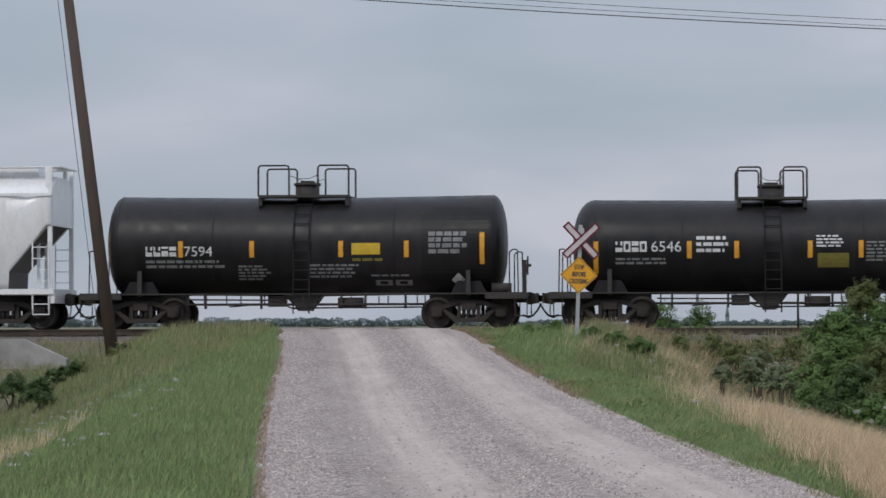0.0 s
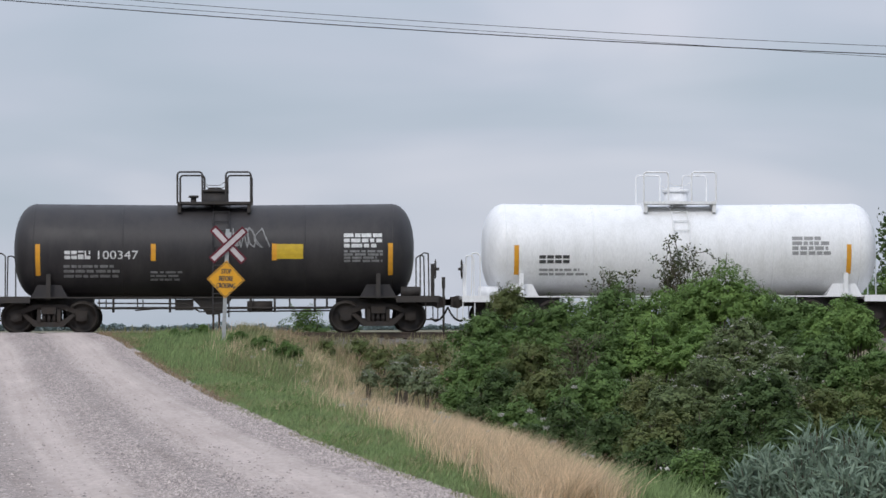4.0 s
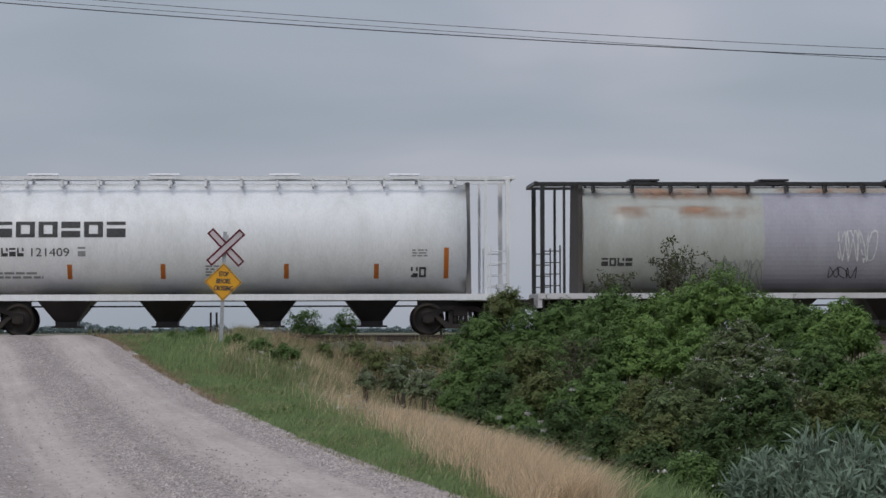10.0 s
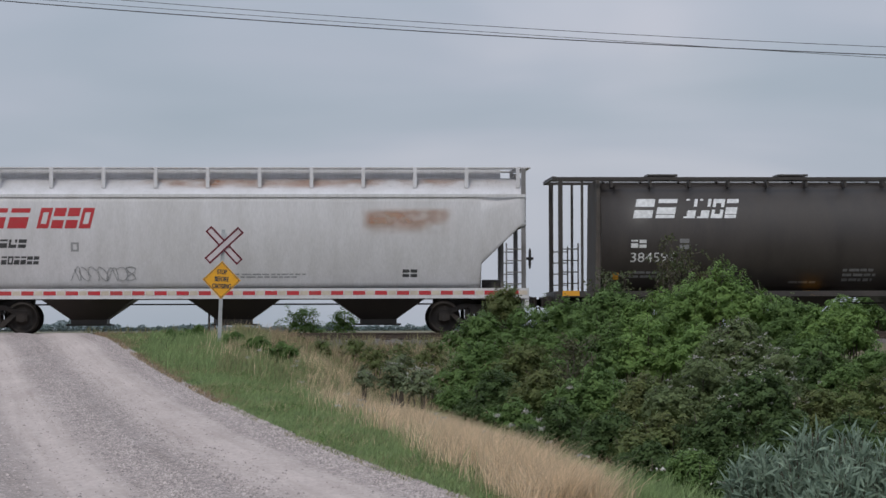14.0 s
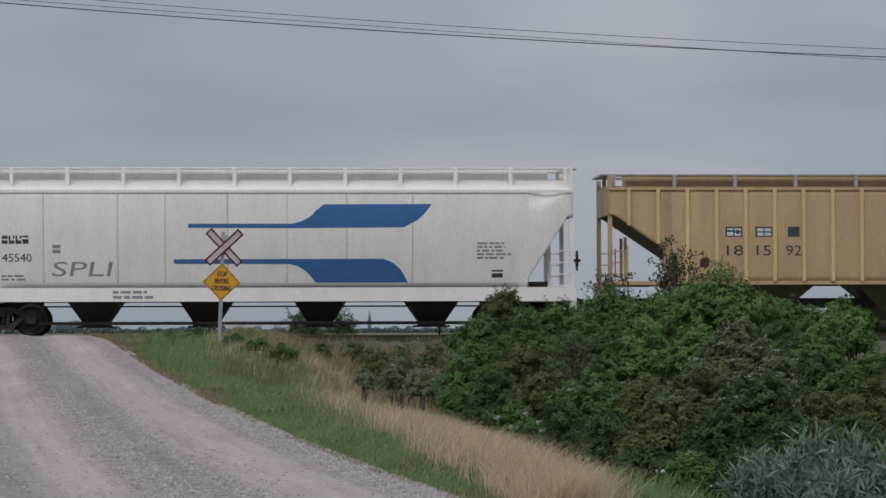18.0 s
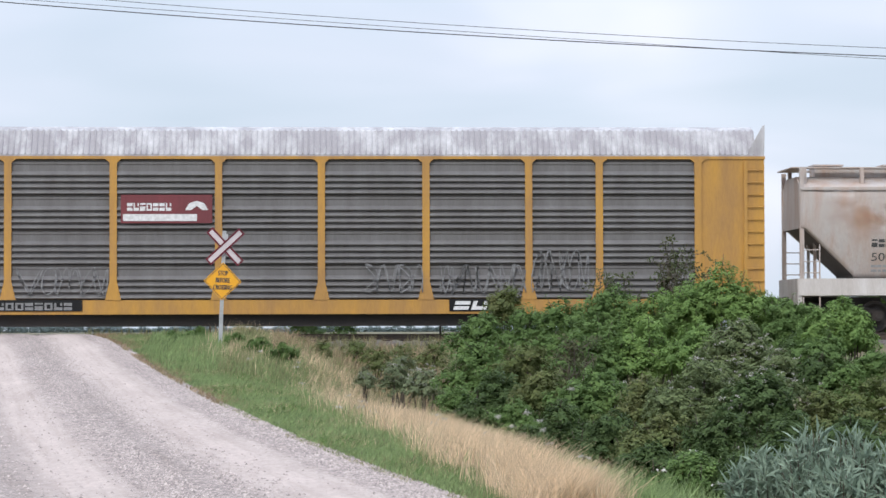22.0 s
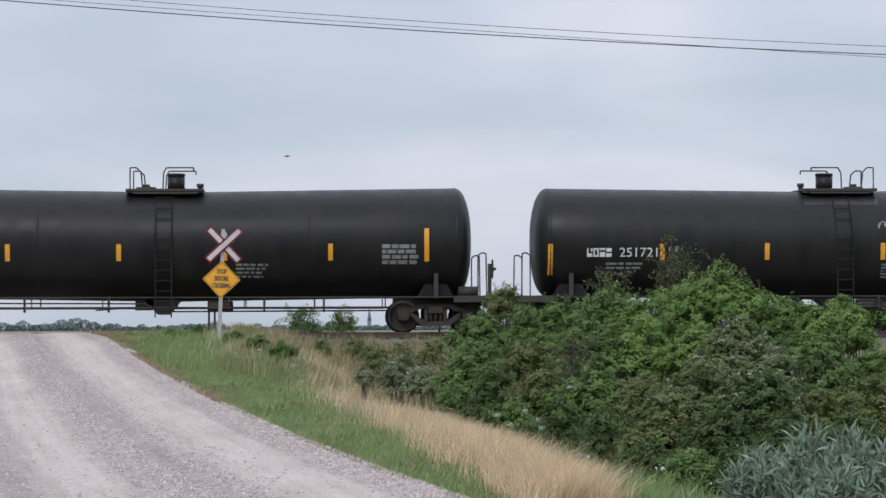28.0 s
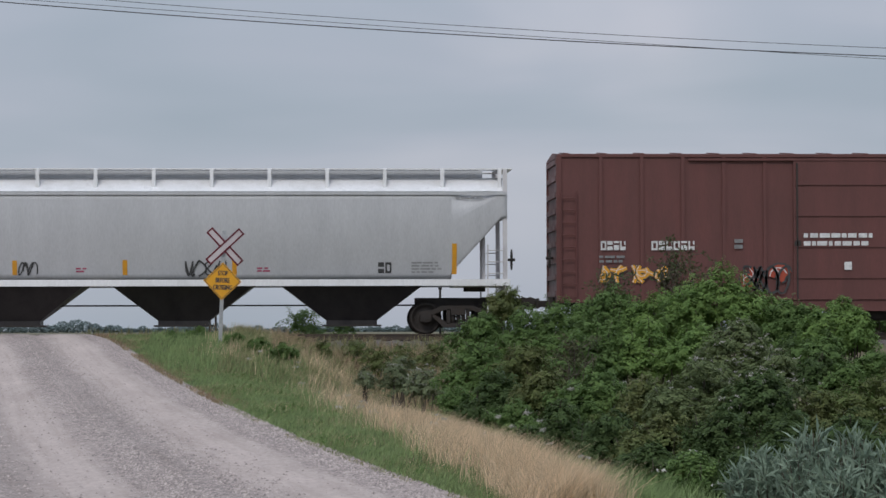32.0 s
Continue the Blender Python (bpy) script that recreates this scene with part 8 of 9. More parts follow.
BUSHES = [
    ("small dark shrub with brown tips", LEAF_BROWN, 4.24, 57.0, 0.86, 0.48, 9000, 0.060, 1.2, 0),
    ("leafy green shrub in the ditch", LEAF_GREEN, 3.63, 56.0, 0.37, 0.70, 13000, 0.060, 1.0, 0),
    ("leafy green shrub in the ditch", LEAF_GREEN, 5.12, 55.0, 0.62, 0.87, 17000, 0.062, 1.1, 0),
    ("blue-green feathery shrub in the ditch", LEAF_GREEN, 6.05, 54.0, 0.87, 0.88, 17000, 0.060, 1.2, 0),
    ("bright green feathery shrub", LEAF_BRIGHT, 6.94, 53.5, 0.80, 0.72, 14000, 0.060, 1.2, 0),
    ("tall bright green feathery shrub", LEAF_BRIGHT, 7.84, 52.0, 1.23, 0.93, 22000, 0.062, 1.3, 0),
    ("bright green feathery shrub", LEAF_BRIGHT, 8.74, 52.5, 0.70, 0.66, 14000, 0.060, 1.2, 0),
    ("leafy green shrub in the ditch", LEAF_GREEN, 9.26, 51.0, 0.50, 0.64, 13000, 0.060, 1.0, 0),
    ("rounded bright green feathery shrub", LEAF_BRIGHT, 9.32, 48.0, 0.56, 0.72, 30000, 0.058, 1.0, 0),
    ("leafy green shrub in the ditch", LEAF_GREEN, 9.03, 46.0, -0.49, 0.64, 12000, 0.058, 0.9, 0),
    ("dark green shrub in the ditch", LEAF_DARK, 8.66, 49.0, -0.09, 0.60, 12000, 0.060, 0.8, 0),
    ("leafy green shrub in the ditch", LEAF_GREEN, 3.23, 50.0, -0.16, 0.73, 15000, 0.060, 1.0, 0),
    ("brownish green shrub in the ditch", LEAF_BROWN, 3.84, 47.5, -0.20, 0.77, 15000, 0.058, 1.0, 0),
    ("leafy green shrub in the ditch", LEAF_GREEN, 4.83, 49.0, 0.01, 0.64, 12000, 0.058, 0.9, 0),
    ("leafy green shrub in the ditch", LEAF_GREEN, 5.14, 47.0, -0.05, 0.69, 15000, 0.060, 1.0, 0),
    ("bright green feathery shrub", LEAF_BRIGHT, 5.86, 47.0, 0.18, 0.71, 16000, 0.060, 1.2, 0),
    ("bright green feathery shrub", LEAF_BRIGHT, 6.53, 46.2, 0.14, 0.62, 14000, 0.060, 1.1, 0),
    ("grey-green shrub with faded blossom heads", LEAF_DOGWOOD, 6.84, 43.5, 0.20, 0.81, 22000, 0.056, 0.9, 90),
    ("grey-green shrub with faded blossom heads", LEAF_DOGWOOD, 7.31, 42.5, -0.32, 0.50, 13000, 0.055, 0.8, 40),
    ("dark green shrub in the ditch", LEAF_GREEN, 2.66, 48.0, -0.92, 0.54, 11000, 0.056, 0.8, 0),
    ("dark green shrub in the ditch", LEAF_DARK, 3.08, 44.0, -0.59, 0.62, 13000, 0.056, 0.9, 0),
    ("brownish green shrub in the ditch", LEAF_BROWN, 3.65, 42.0, -0.52, 0.66, 14000, 0.055, 0.9, 0),
    ("leafy green shrub in the ditch", LEAF_GREEN, 4.32, 41.0, -0.49, 0.66, 17000, 0.055, 0.9, 6),
    ("brownish green shrub in the ditch", LEAF_BROWN, 4.90, 40.0, -0.62, 0.68, 17000, 0.054, 0.9, 0),
    ("grey-green shrub with faded blossom heads", LEAF_DOGWOOD, 5.61, 39.0, -0.35, 0.76, 20000, 0.053, 0.8, 30),
    ("grey-green shrub with faded blossom heads", LEAF_DARK, 6.11, 37.0, -0.47, 0.66, 18000, 0.052, 0.8, 16),
    ("dark green shrub in the ditch", LEAF_DARK, 3.53, 38.0, -0.93, 0.51, 13000, 0.052, 0.8, 0),
    ("leafy green shrub in the ditch", LEAF_GREEN, 3.15, 41.0, -0.98, 0.46, 9000, 0.052, 0.8, 0),
    ("dark green shrub in the ditch", LEAF_DARK, 4.03, 36.0, -1.00, 0.57, 16000, 0.050, 0.8, 0),
    ("leafy green shrub in the ditch", LEAF_BROWN, 4.52, 34.5, -0.95, 0.59, 17000, 0.050, 0.9, 0),
    ("dark green shrub in the ditch", LEAF_DARK, 5.09, 33.5, -0.92, 0.57, 16000, 0.050, 0.8, 4),
    ("brownish green shrub in the ditch", LEAF_BROWN, 7.25, 39.0, -0.79, 0.67, 15000, 0.054, 0.8, 10),
    ("brownish green shrub in the ditch", LEAF_BROWN, 8.22, 40.0, -0.67, 0.65, 15000, 0.054, 0.9, 14),
    ("brownish green shrub in the ditch", LEAF_BROWN, 9.90, 44.0, -0.47, 0.81, 12000, 0.056, 0.9, 0),
    ("dark green shrub in the ditch", LEAF_DARK, 5.73, 33.0, -1.00, 0.54, 13000, 0.050, 0.7, 0),
    ("dark green shrub in the ditch", LEAF_DARK, 6.54, 33.0, -0.92, 0.60, 12000, 0.050, 0.7, 0),
    ("low dark green growth at the foot of the thicket", LEAF_DARK, 3.86, 31.0, -1.20, 0.45, 12000, 0.048, 0.9, 0),
    ("low dark green growth at the foot of the thicket", LEAF_GREEN, 4.12, 29.5, -1.24, 0.42, 12000, 0.046, 1.0, 0),
    ("low dark green growth at the foot of the thicket", LEAF_DARK, 4.62, 29.0, -1.18, 0.39, 10000, 0.046, 0.8, 0),
    ("pale grey-green weeds at the edge of the thicket", LEAF_GREY, 2.49, 55.0, -0.73, 0.39, 3900, 0.056, 0.8, 24),
    ("pale grey-green weeds at the edge of the thicket", LEAF_GREY, 1.97, 58.0, -0.68, 0.39, 3000, 0.056, 0.8, 16),
    ("low leafy green weeds in the verge", LEAF_GREEN, -0.34, 60.5, -0.22, 0.41, 4500, 0.052, 0.9, 0),
    ("low leafy green weeds in the verge", LEAF_GREEN, -0.88, 62.0, -0.12, 0.42, 4000, 0.052, 0.9, 0),
    ("low leafy green weeds beside the sign post", LEAF_GREEN, -1.46, 66.0, -0.03, 0.40, 3500, 0.050, 0.9, 0),
    ("small green weeds beyond the track", LEAF_GREEN, 0.24, 83.2, 0.64, 0.70, 3200, 0.080, 1.2, 0),
    ("small green weeds beyond the track", LEAF_GREEN, 1.36, 83.6, 0.60, 0.57, 2400, 0.080, 1.2, 0),
    ("dense green hedge beyond the track", LEAF_GREEN, 19.62, 94.0, 1.73, 1.34, 5000, 0.130, 1.2, 0),
    ("dense green hedge beyond the track", LEAF_GREEN, 21.90, 93.0, 1.91, 1.71, 5000, 0.130, 1.2, 0),
    ("low olive weeds on the railway bank", LEAF_BROWN, 0.04, 67.0, -0.17, 0.46, 4200, 0.050, 0.9, 0),
    ("low olive weeds on the railway bank", LEAF_BROWN, 0.61, 65.0, -0.24, 0.47, 4200, 0.050, 0.9, 0),
    ("low olive weeds on the railway bank", LEAF_BROWN, 1.41, 68.0, -0.20, 0.52, 4200, 0.050, 0.9, 0),
    ("low olive weeds on the railway bank", LEAF_BROWN, 1.84, 64.0, -0.37, 0.44, 4200, 0.050, 0.9, 0),
    ("low olive weeds on the railway bank", LEAF_BROWN, 2.52, 67.0, -0.25, 0.54, 4200, 0.050, 0.9, 0),
    ("low olive weeds on the railway bank", LEAF_BROWN, 3.15, 66.0, -0.22, 0.53, 4200, 0.050, 0.9, 0),
    ("pale grey-green weeds at the edge of the thicket", LEAF_GREY, 1.42, 59.0, -0.76, 0.29, 2520, 0.050, 0.9, 6),
    ("pale grey-green weeds at the edge of the thicket", LEAF_GREY, 2.26, 60.0, -0.53, 0.45, 2520, 0.050, 0.9, 6),
    ("low leafy weeds on the railway bank", LEAF_GREEN, -2.47, 70.0, 0.12, 0.56, 4200, 0.050, 0.9, 0),
    ("low leafy weeds on the railway bank", LEAF_GREEN, -3.12, 69.0, 0.01, 0.47, 4200, 0.050, 0.9, 0),
    ("leafy green shrub in the ditch", LEAF_GREEN, 8.91, 51.0, 0.58, 0.58, 13000, 0.058, 1.0, 0),
    ("leafy green shrub in the ditch", LEAF_GREEN, 4.49, 55.5, 0.48, 0.65, 12000, 0.058, 1.0, 0),
    ("leafy green shrub in the ditch", LEAF_GREEN, 7.39, 52.8, 0.81, 0.64, 12000, 0.058, 1.1, 0),
    ("leafy green shrub in the ditch", LEAF_GREEN, 8.84, 47.0, -0.03, 0.57, 13000, 0.056, 0.9, 0),
    ("leafy green shrub in the ditch", LEAF_BRIGHT, 9.54, 47.5, 0.36, 0.45, 12000, 0.056, 1.0, 0),
    ("leafy green shrub in the ditch", LEAF_GREEN, 9.65, 46.5, -0.33, 0.47, 11000, 0.056, 0.9, 0),
    ("brownish green shrub in the ditch", LEAF_BROWN, 10.07, 46.0, -0.40, 0.56, 11000, 0.056, 0.9, 8),
    ("leafy green shrub in the ditch", LEAF_DARK, 8.65, 46.5, -0.40, 0.47, 9000, 0.056, 0.8, 0),
    ("dark weedy bush beside the pole", LEAF_DARK, -14.2, 67.8, -0.85, 0.7, 5000, 0.055, 1.0, 0),
    ("leafy weeds in front of the pole", LEAF_BROWN, -13.1, 68.2, -0.42, 0.55, 4000, 0.05, 1.1, 6),
    ("leafy weeds in front of the pole", LEAF_GREEN, -12.4, 67.2, -0.5, 0.5, 3600, 0.05, 1.1, 6),
    ("dark weedy bush on the bank", LEAF_DARK, -15.2, 65.6, -1.05, 0.9, 6000, 0.055, 1.0, 0),
    ("dark weedy bush on the bank", LEAF_BROWN, -12.9, 65.2, -0.95, 0.7, 5000, 0.055, 1.0, 0),
    ("dark weedy bush on the bank", LEAF_DARK, -13.8, 62.2, -1.15, 0.9, 6000, 0.055, 1.0, 0),
]
for i, row in enumerate(BUSHES):
    bush(*row, 100 + i)


def bare_shrub(x, y, top, radius, seed, twigs):
    rng = np.random.default_rng(seed)
    ob = thing("bare_shrub", "half-dead shrub of thin grey twigs with few leaves", "shrub", "roadside bushes")
    low = ground_height(x, y)
    s, tips = Shape(), []
    for k in range(twigs):
        a = rng.uniform(0, 2 * math.pi)
        rr = radius * rng.uniform(0.2, 1.0)
        p = Vector((x + rng.normal() * 0.1, y + rng.normal() * 0.1, low))
        goal = Vector((x + math.cos(a) * rr, y + math.sin(a) * rr * 0.7, low + (top - low) * rng.uniform(0.72, 1.0) * (1 - 0.16 * rr / radius)))
        for j in range(1, 6):
            q = p.lerp(goal, j / 5) if j == 5 else p.lerp(goal, 1 / (6 - j)) + Vector(rng.normal(size=3) * 0.05)
            s.rod(p, q, 0.022 - 0.0028 * j, 5, 0.019 - 0.0028 * j)
            if j > 2:
                for _ in range(2):
                    t = q + Vector((rng.normal() * 0.14, rng.normal() * 0.14, abs(rng.normal()) * 0.12 + 0.03))
                    s.rod(q, t, 0.009, 4, 0.005)
                    tips.append(tuple(t))
            p = q
    part("branchwork", s, BARK, ob)
    tips = np.array(tips)
    pts = np.repeat(tips, 14, axis=0) + rng.normal(size=(len(tips) * 14, 3)) * 0.05
    part("foliage", quads_mesh("foliage", leaves(rng, pts, 0.075, 0.4), LEAF_DEAD), LEAF_DEAD, ob)


bare_shrub(7.63, 54.5, 2.00, 0.68, 5, 46)
bare_shrub(6.27, 54.8, 1.56, 0.5, 6, 22)
bare_shrub(4.75, 46.5, -0.02, 0.42, 7, 16)


def silver_bush(x, y, top, radius, seed):
    """Long narrow silvery leaves on many upright shoots."""
    rng = np.random.default_rng(seed)
    ob = thing("silver_bush", "silvery grey-green willow with long narrow leaves", "bush", "roadside bushes")
    low = ground_height(x, y)
    s, pts = Shape(), []
    for k in range(85):
        a, rr = rng.uniform(0, 2 * math.pi), radius * math.sqrt(rng.random())
        h = (top - low) * (1 - 0.45 * (rr / radius) ** 2) * rng.uniform(0.75, 1.0)
        p0 = Vector((x + math.cos(a) * rr * 0.4, y + math.sin(a) * rr * 0.4, low))
        p1 = Vector((x + math.cos(a) * rr, y + math.sin(a) * rr, low + h))
        s.rod(p0, p1, 0.009, 5, 0.004)
        for w in np.linspace(0.25, 1.0, 34):
            pts.append(tuple(p0.lerp(p1, w) + Vector(rng.normal(size=3) * 0.02)))
    part("stem", s, BARK, ob)
    pts = np.array(pts)
    part("foliage", quads_mesh("foliage", leaves(rng, pts, 0.17, 1.2, 0.14), LEAF_SILVER), LEAF_SILVER, ob)


for i, (x, y, top) in enumerate(((4.30, 25.6, -0.98), (4.62, 25.0, -0.76), (4.95, 24.6, -0.74), (5.3, 24.2, -0.76), (5.75, 24.4, -0.8), (4.75, 24.2, -1.05))):
    silver_bush(x, y, top, 0.36, 40 + i)


def tall_tree(x, y, height, radius, seed):
    rng = np.random.default_rng(seed)
    tree = thing("tree", "tall dark green leafy tree beyond the track", "tree")
    low = ground_height(x, y)
    trunk = Shape().rod((x, y, low - 0.3), (x + 0.2, y, low + height * 0.45), 0.26, 12, 0.16).rod((x + 0.2, y, low + height * 0.45), (x, y, low + height * 0.93), 0.16, 10, 0.03)
    part("trunk", trunk, BARK, tree)
    pts = []
    for k in range(70):
        h = rng.uniform(0.16, 0.98)
        a = rng.uniform(0, 2 * math.pi)
        rr = radius * math.sin(math.pi * min(1, 0.15 + h * 0.85)) ** 0.6 * rng.uniform(0.35, 1.05)
        p = Vector((x + 0.1, y, low + height * max(0.12, h - 0.12)))
        q = Vector((x + math.cos(a) * rr, y + math.sin(a) * rr, low + height * h))
        if k % 2 == 0:
            part("limb", Shape().rod(p, q, 0.07 * (1.1 - h), 6, 0.015), BARK, tree)
        for _ in range(150):
            w = rng.uniform(0.45, 1.05)
            pts.append(tuple(p.lerp(q, w) + Vector(rng.normal(size=3) * 0.28)))
    part("crown", quads_mesh("crown", leaves(rng, np.array(pts), 0.19, 0.0, 0.7), LEAF_DARK), LEAF_DARK, tree)


tall_tree(24.6, 96.0, 14.5, 3.6, 77)
tall_tree(21.0, 95.0, 5.5, 1.8, 78)


def blades(name, label, mat, count, place, low, high, lean, width, seed):
    """Grass as single bent blades; place(rng, n) gives their feet in x, y."""
    rng = np.random.default_rng(seed)
    xy = place(rng, count)
    n = len(xy)
    z = np.array([ground_height(x, y) for x, y in xy]) - 0.02
    h = rng.uniform(low, high, n)
    foot = np.column_stack([xy, z])
    a = rng.uniform(0, 2 * math.pi, n)
    d = np.column_stack([np.cos(a), np.sin(a), np.zeros(n)])
    bend = np.column_stack([rng.normal(0.25, 0.5, n), rng.normal(0, 0.5, n), np.zeros(n)]) * (h * lean)[:, None]
    w = width * rng.uniform(0.6, 1.4, n)[:, None]
    mid = foot + bend * 0.35 + np.column_stack([np.zeros((n, 2)), h * 0.62])
    tip = foot + bend + np.column_stack([np.zeros((n, 2)), h])
    quad = np.stack([foot - d * w * 0.5, mid + d * w * 0.6, tip, mid - d * w * 0.4], axis=1)
    ob = new(name, quads_mesh(name, quad, mat))
    return tagged(ob, label, "grass", kind="stuff")


def verge(side, off0, off1, y0, y1, power=1.0, patchy=0.0):
    """Feet along the road's edge between two distances from it."""
    def place(rng, n):
        y = y0 + (y1 - y0) * rng.random(n) ** power
        off = off0 + (off1 - off0) * rng.random(n)
        x = np.array([lerp_table(ROAD_MIDDLE, v) + side * (lerp_table(ROAD_HALF, v) + o) for v, o in zip(y, off)])
        keep = np.array([noise.noise((px * 0.8, py * 0.35, 4.0)) > patchy - 0.6 for px, py in zip(x, y)])
        return np.column_stack([x, y])[keep]
    return place


def patch_of(x0, x1, y0, y1, patchy=0.0):
    def place(rng, n):
        x, y = rng.uniform(x0, x1, n), rng.uniform(y0, y1, n)
        keep = np.array([abs(px - lerp_table(ROAD_MIDDLE, py)) > lerp_table(ROAD_HALF, py) + 0.1 and noise.noise((px * 0.6, py * 0.6, 9.0)) > patchy - 0.6 for px, py in zip(x, y)])
        return np.column_stack([x, y])[keep]
    return place


def band_of(rows, patchy=0.0):
    """Feet between two distances from the road's right edge; rows of (y, near, far)."""
    near, far = [(r[0], r[1]) for r in rows], [(r[0], r[2]) for r in rows]

    def place(rng, n):
        y = rows[0][0] + (rows[-1][0] - rows[0][0]) * rng.random(n) ** 1.2
        w = np.clip(rng.normal(0.5, 0.27, n), -0.25, 1.3)
        x = np.array([lerp_table(ROAD_MIDDLE, v) + lerp_table(ROAD_HALF, v) + lerp_table(near, v) * (1 - k) + lerp_table(far, v) * k for v, k in zip(y, w)])
        keep = np.array([noise.noise((px * 1.3, py * 0.5, 4.0)) + 0.5 * noise.noise((px * 4, py * 1.6, 2.0)) > patchy - 0.6 for px, py in zip(x, y)])
        return np.column_stack([x, y])[keep]
    return place


blades("verge_grass", "short green grass along the road edge", BLADE_GREEN, 140000, verge(1, 0.05, 2.8, 22, 72, 1.3), 0.04, 0.14, 0.85, 0.0075, 1)
blades("verge_grass", "dry blades among the short green grass", BLADE_MIXED, 20000, verge(1, 0.1, 3.0, 22, 72, 1.2, 0.5), 0.06, 0.2, 0.9, 0.006, 31)
blades("verge_grass", "pale dry grass in patches on the verge", BLADE_STRAW, 4500, verge(1, 0.3, 2.6, 22, 70, 1.1, 0.62), 0.06, 0.2, 1.0, 0.004, 41)
blades("verge_weeds", "low broad-leaved dark green weeds in the verge", LEAF_GREEN, 9000, verge(1, 0.15, 1.9, 24, 72, 1.0, 0.7), 0.05, 0.15, 1.2, 0.03, 42)
blades("verge_grass", "trampled brown grass beside the gravel", BLADE_MIXED, 14000, verge(1, -0.08, 0.3, 22, 74, 1.2, 0.4), 0.03, 0.09, 0.9, 0.008, 32)
blades("verge_grass", "dead brown grass beside the gravel", BLADE_BROWN, 9000, verge(1, -0.1, 0.4, 46, 74.5, 0.9, 0.3), 0.04, 0.13, 0.9, 0.011, 43)
blades("bank_weeds", "pale dry stalks among the weeds by the track", BLADE_STRAW, 4200, patch_of(-2.2, 5.0, 58, 74.6, 0.6), 0.2, 0.55, 0.5, 0.006, 44)
blades("straw_grass", "tall dry straw-coloured grass on the ditch bank", BLADE_STRAW, 42000, band_of([(23, 0.15, 0.75), (28, 0.6, 1.4), (33, 1.05, 2.05), (39, 1.75, 2.95), (46, 2.2, 3.6)], 0.38), 0.22, 0.5, 0.75, 0.0046, 2)
blades("straw_grass", "scattered dry tufts on the railway bank", BLADE_STRAW, 16000, band_of([(38, 1.2, 3.0), (50, 2.0, 3.9), (62, 2.6, 5.6)], 0.72), 0.25, 0.55, 0.7, 0.006, 22)
blades("verge_grass", "taller mixed grass on the bank", BLADE_GREEN, 30000, band_of([(24, 0.7, 1.7), (30, 1.0, 2.2), (40, 1.7, 3.2), (64, 2.2, 4.8)], 0.2), 0.13, 0.34, 0.6, 0.008, 3)
blades("bank_weeds", "brown and green weeds on the railway bank", BLADE_MIXED, 42000, patch_of(-1.6, 9, 56, 75.0, 0.1), 0.12, 0.4, 0.5, 0.010, 4)
blades("bank_weeds", "tall weeds along the foot of the ballast", BLADE_MIXED, 4200, patch_of(-1.8, 10, 74.3, 76.0, 0.55), 0.12, 0.42, 0.4, 0.010, 35)
blades("bank_weeds", "low brown and green weeds beside the road", BLADE_MIXED, 12000, patch_of(-4.8, -1.4, 56, 75.0, 0.35), 0.05, 0.16, 0.5, 0.012, 14)
blades("bank_weeds", "brown and green weeds beside the track", BLADE_BROWN, 11000, patch_of(-0.6, 6.0, 62, 74.5, 0.45), 0.2, 0.55, 0.4, 0.009, 5)
blades("verge_grass", "tufts of green weeds round the sign post", BLADE_GREEN, 16000, patch_of(-3.6, 0.6, 56, 71, 0.4), 0.1, 0.3, 0.5, 0.013, 15)
blades("verge_grass", "green grass on the bank beside the road", BLADE_GREEN, 130000, verge(-1, 0.0, 6.5, 22, 73, 1.3), 0.07, 0.24, 0.5, 0.010, 6)
blades("verge_grass", "dry blades among the green grass", BLADE_MIXED, 16000, verge(-1, 0.1, 5.5, 22, 73, 1.3, 0.45), 0.1, 0.3, 0.7, 0.006, 33)
blades("verge_grass", "dead brown grass beside the gravel", BLADE_BROWN, 16000, verge(-1, -0.12, 0.32, 22, 74, 1.2, 0.35), 0.03, 0.1, 0.9, 0.008, 36)
blades("straw_grass", "dry straw-coloured grass in the ditch", BLADE_STRAW, 5000, verge(-1, 3.2, 5.6, 26, 50, 1.0, 0.65), 0.25, 0.5, 0.5, 0.006, 7)
blades("bank_weeds", "brown and green weeds on the railway bank", BLADE_MIXED, 26000, patch_of(-24, -9.5, 58, 75.0, 0.1), 0.12, 0.38, 0.5, 0.011, 8)
blades("field_weeds", "low weeds beyond the track", BLADE_MIXED, 9000, patch_of(-24, 26, 81.4, 90), 0.12, 0.34, 0.5, 0.025, 9)
blades("ditch_weeds", "green weeds under the bushes", BLADE_GREEN, 16000, patch_of(2.2, 9, 26, 46), 0.15, 0.42, 0.5, 0.012, 10)


def wild_flowers():
    rng = np.random.default_rng(21)
    xy = np.vstack([verge(-1, 1.5, 5.5, 26, 58)(rng, 70), verge(1, 1.0, 4.0, 26, 60)(rng, 36)])
    feet = np.array([(x, y, ground_height(x, y) + rng.uniform(0.25, 0.42)) for x, y in xy])
    pts = np.repeat(feet, 12, axis=0) + rng.normal(size=(len(feet) * 12, 3)) * np.array([0.035, 0.035, 0.008])
    tagged(new("wild_flowers", quads_mesh("wild_flowers", leaves(rng, pts, 0.03, 2.0, 0.9), PETAL)), "small white flower heads in the grass", "flower", kind="stuff")


wild_flowers()


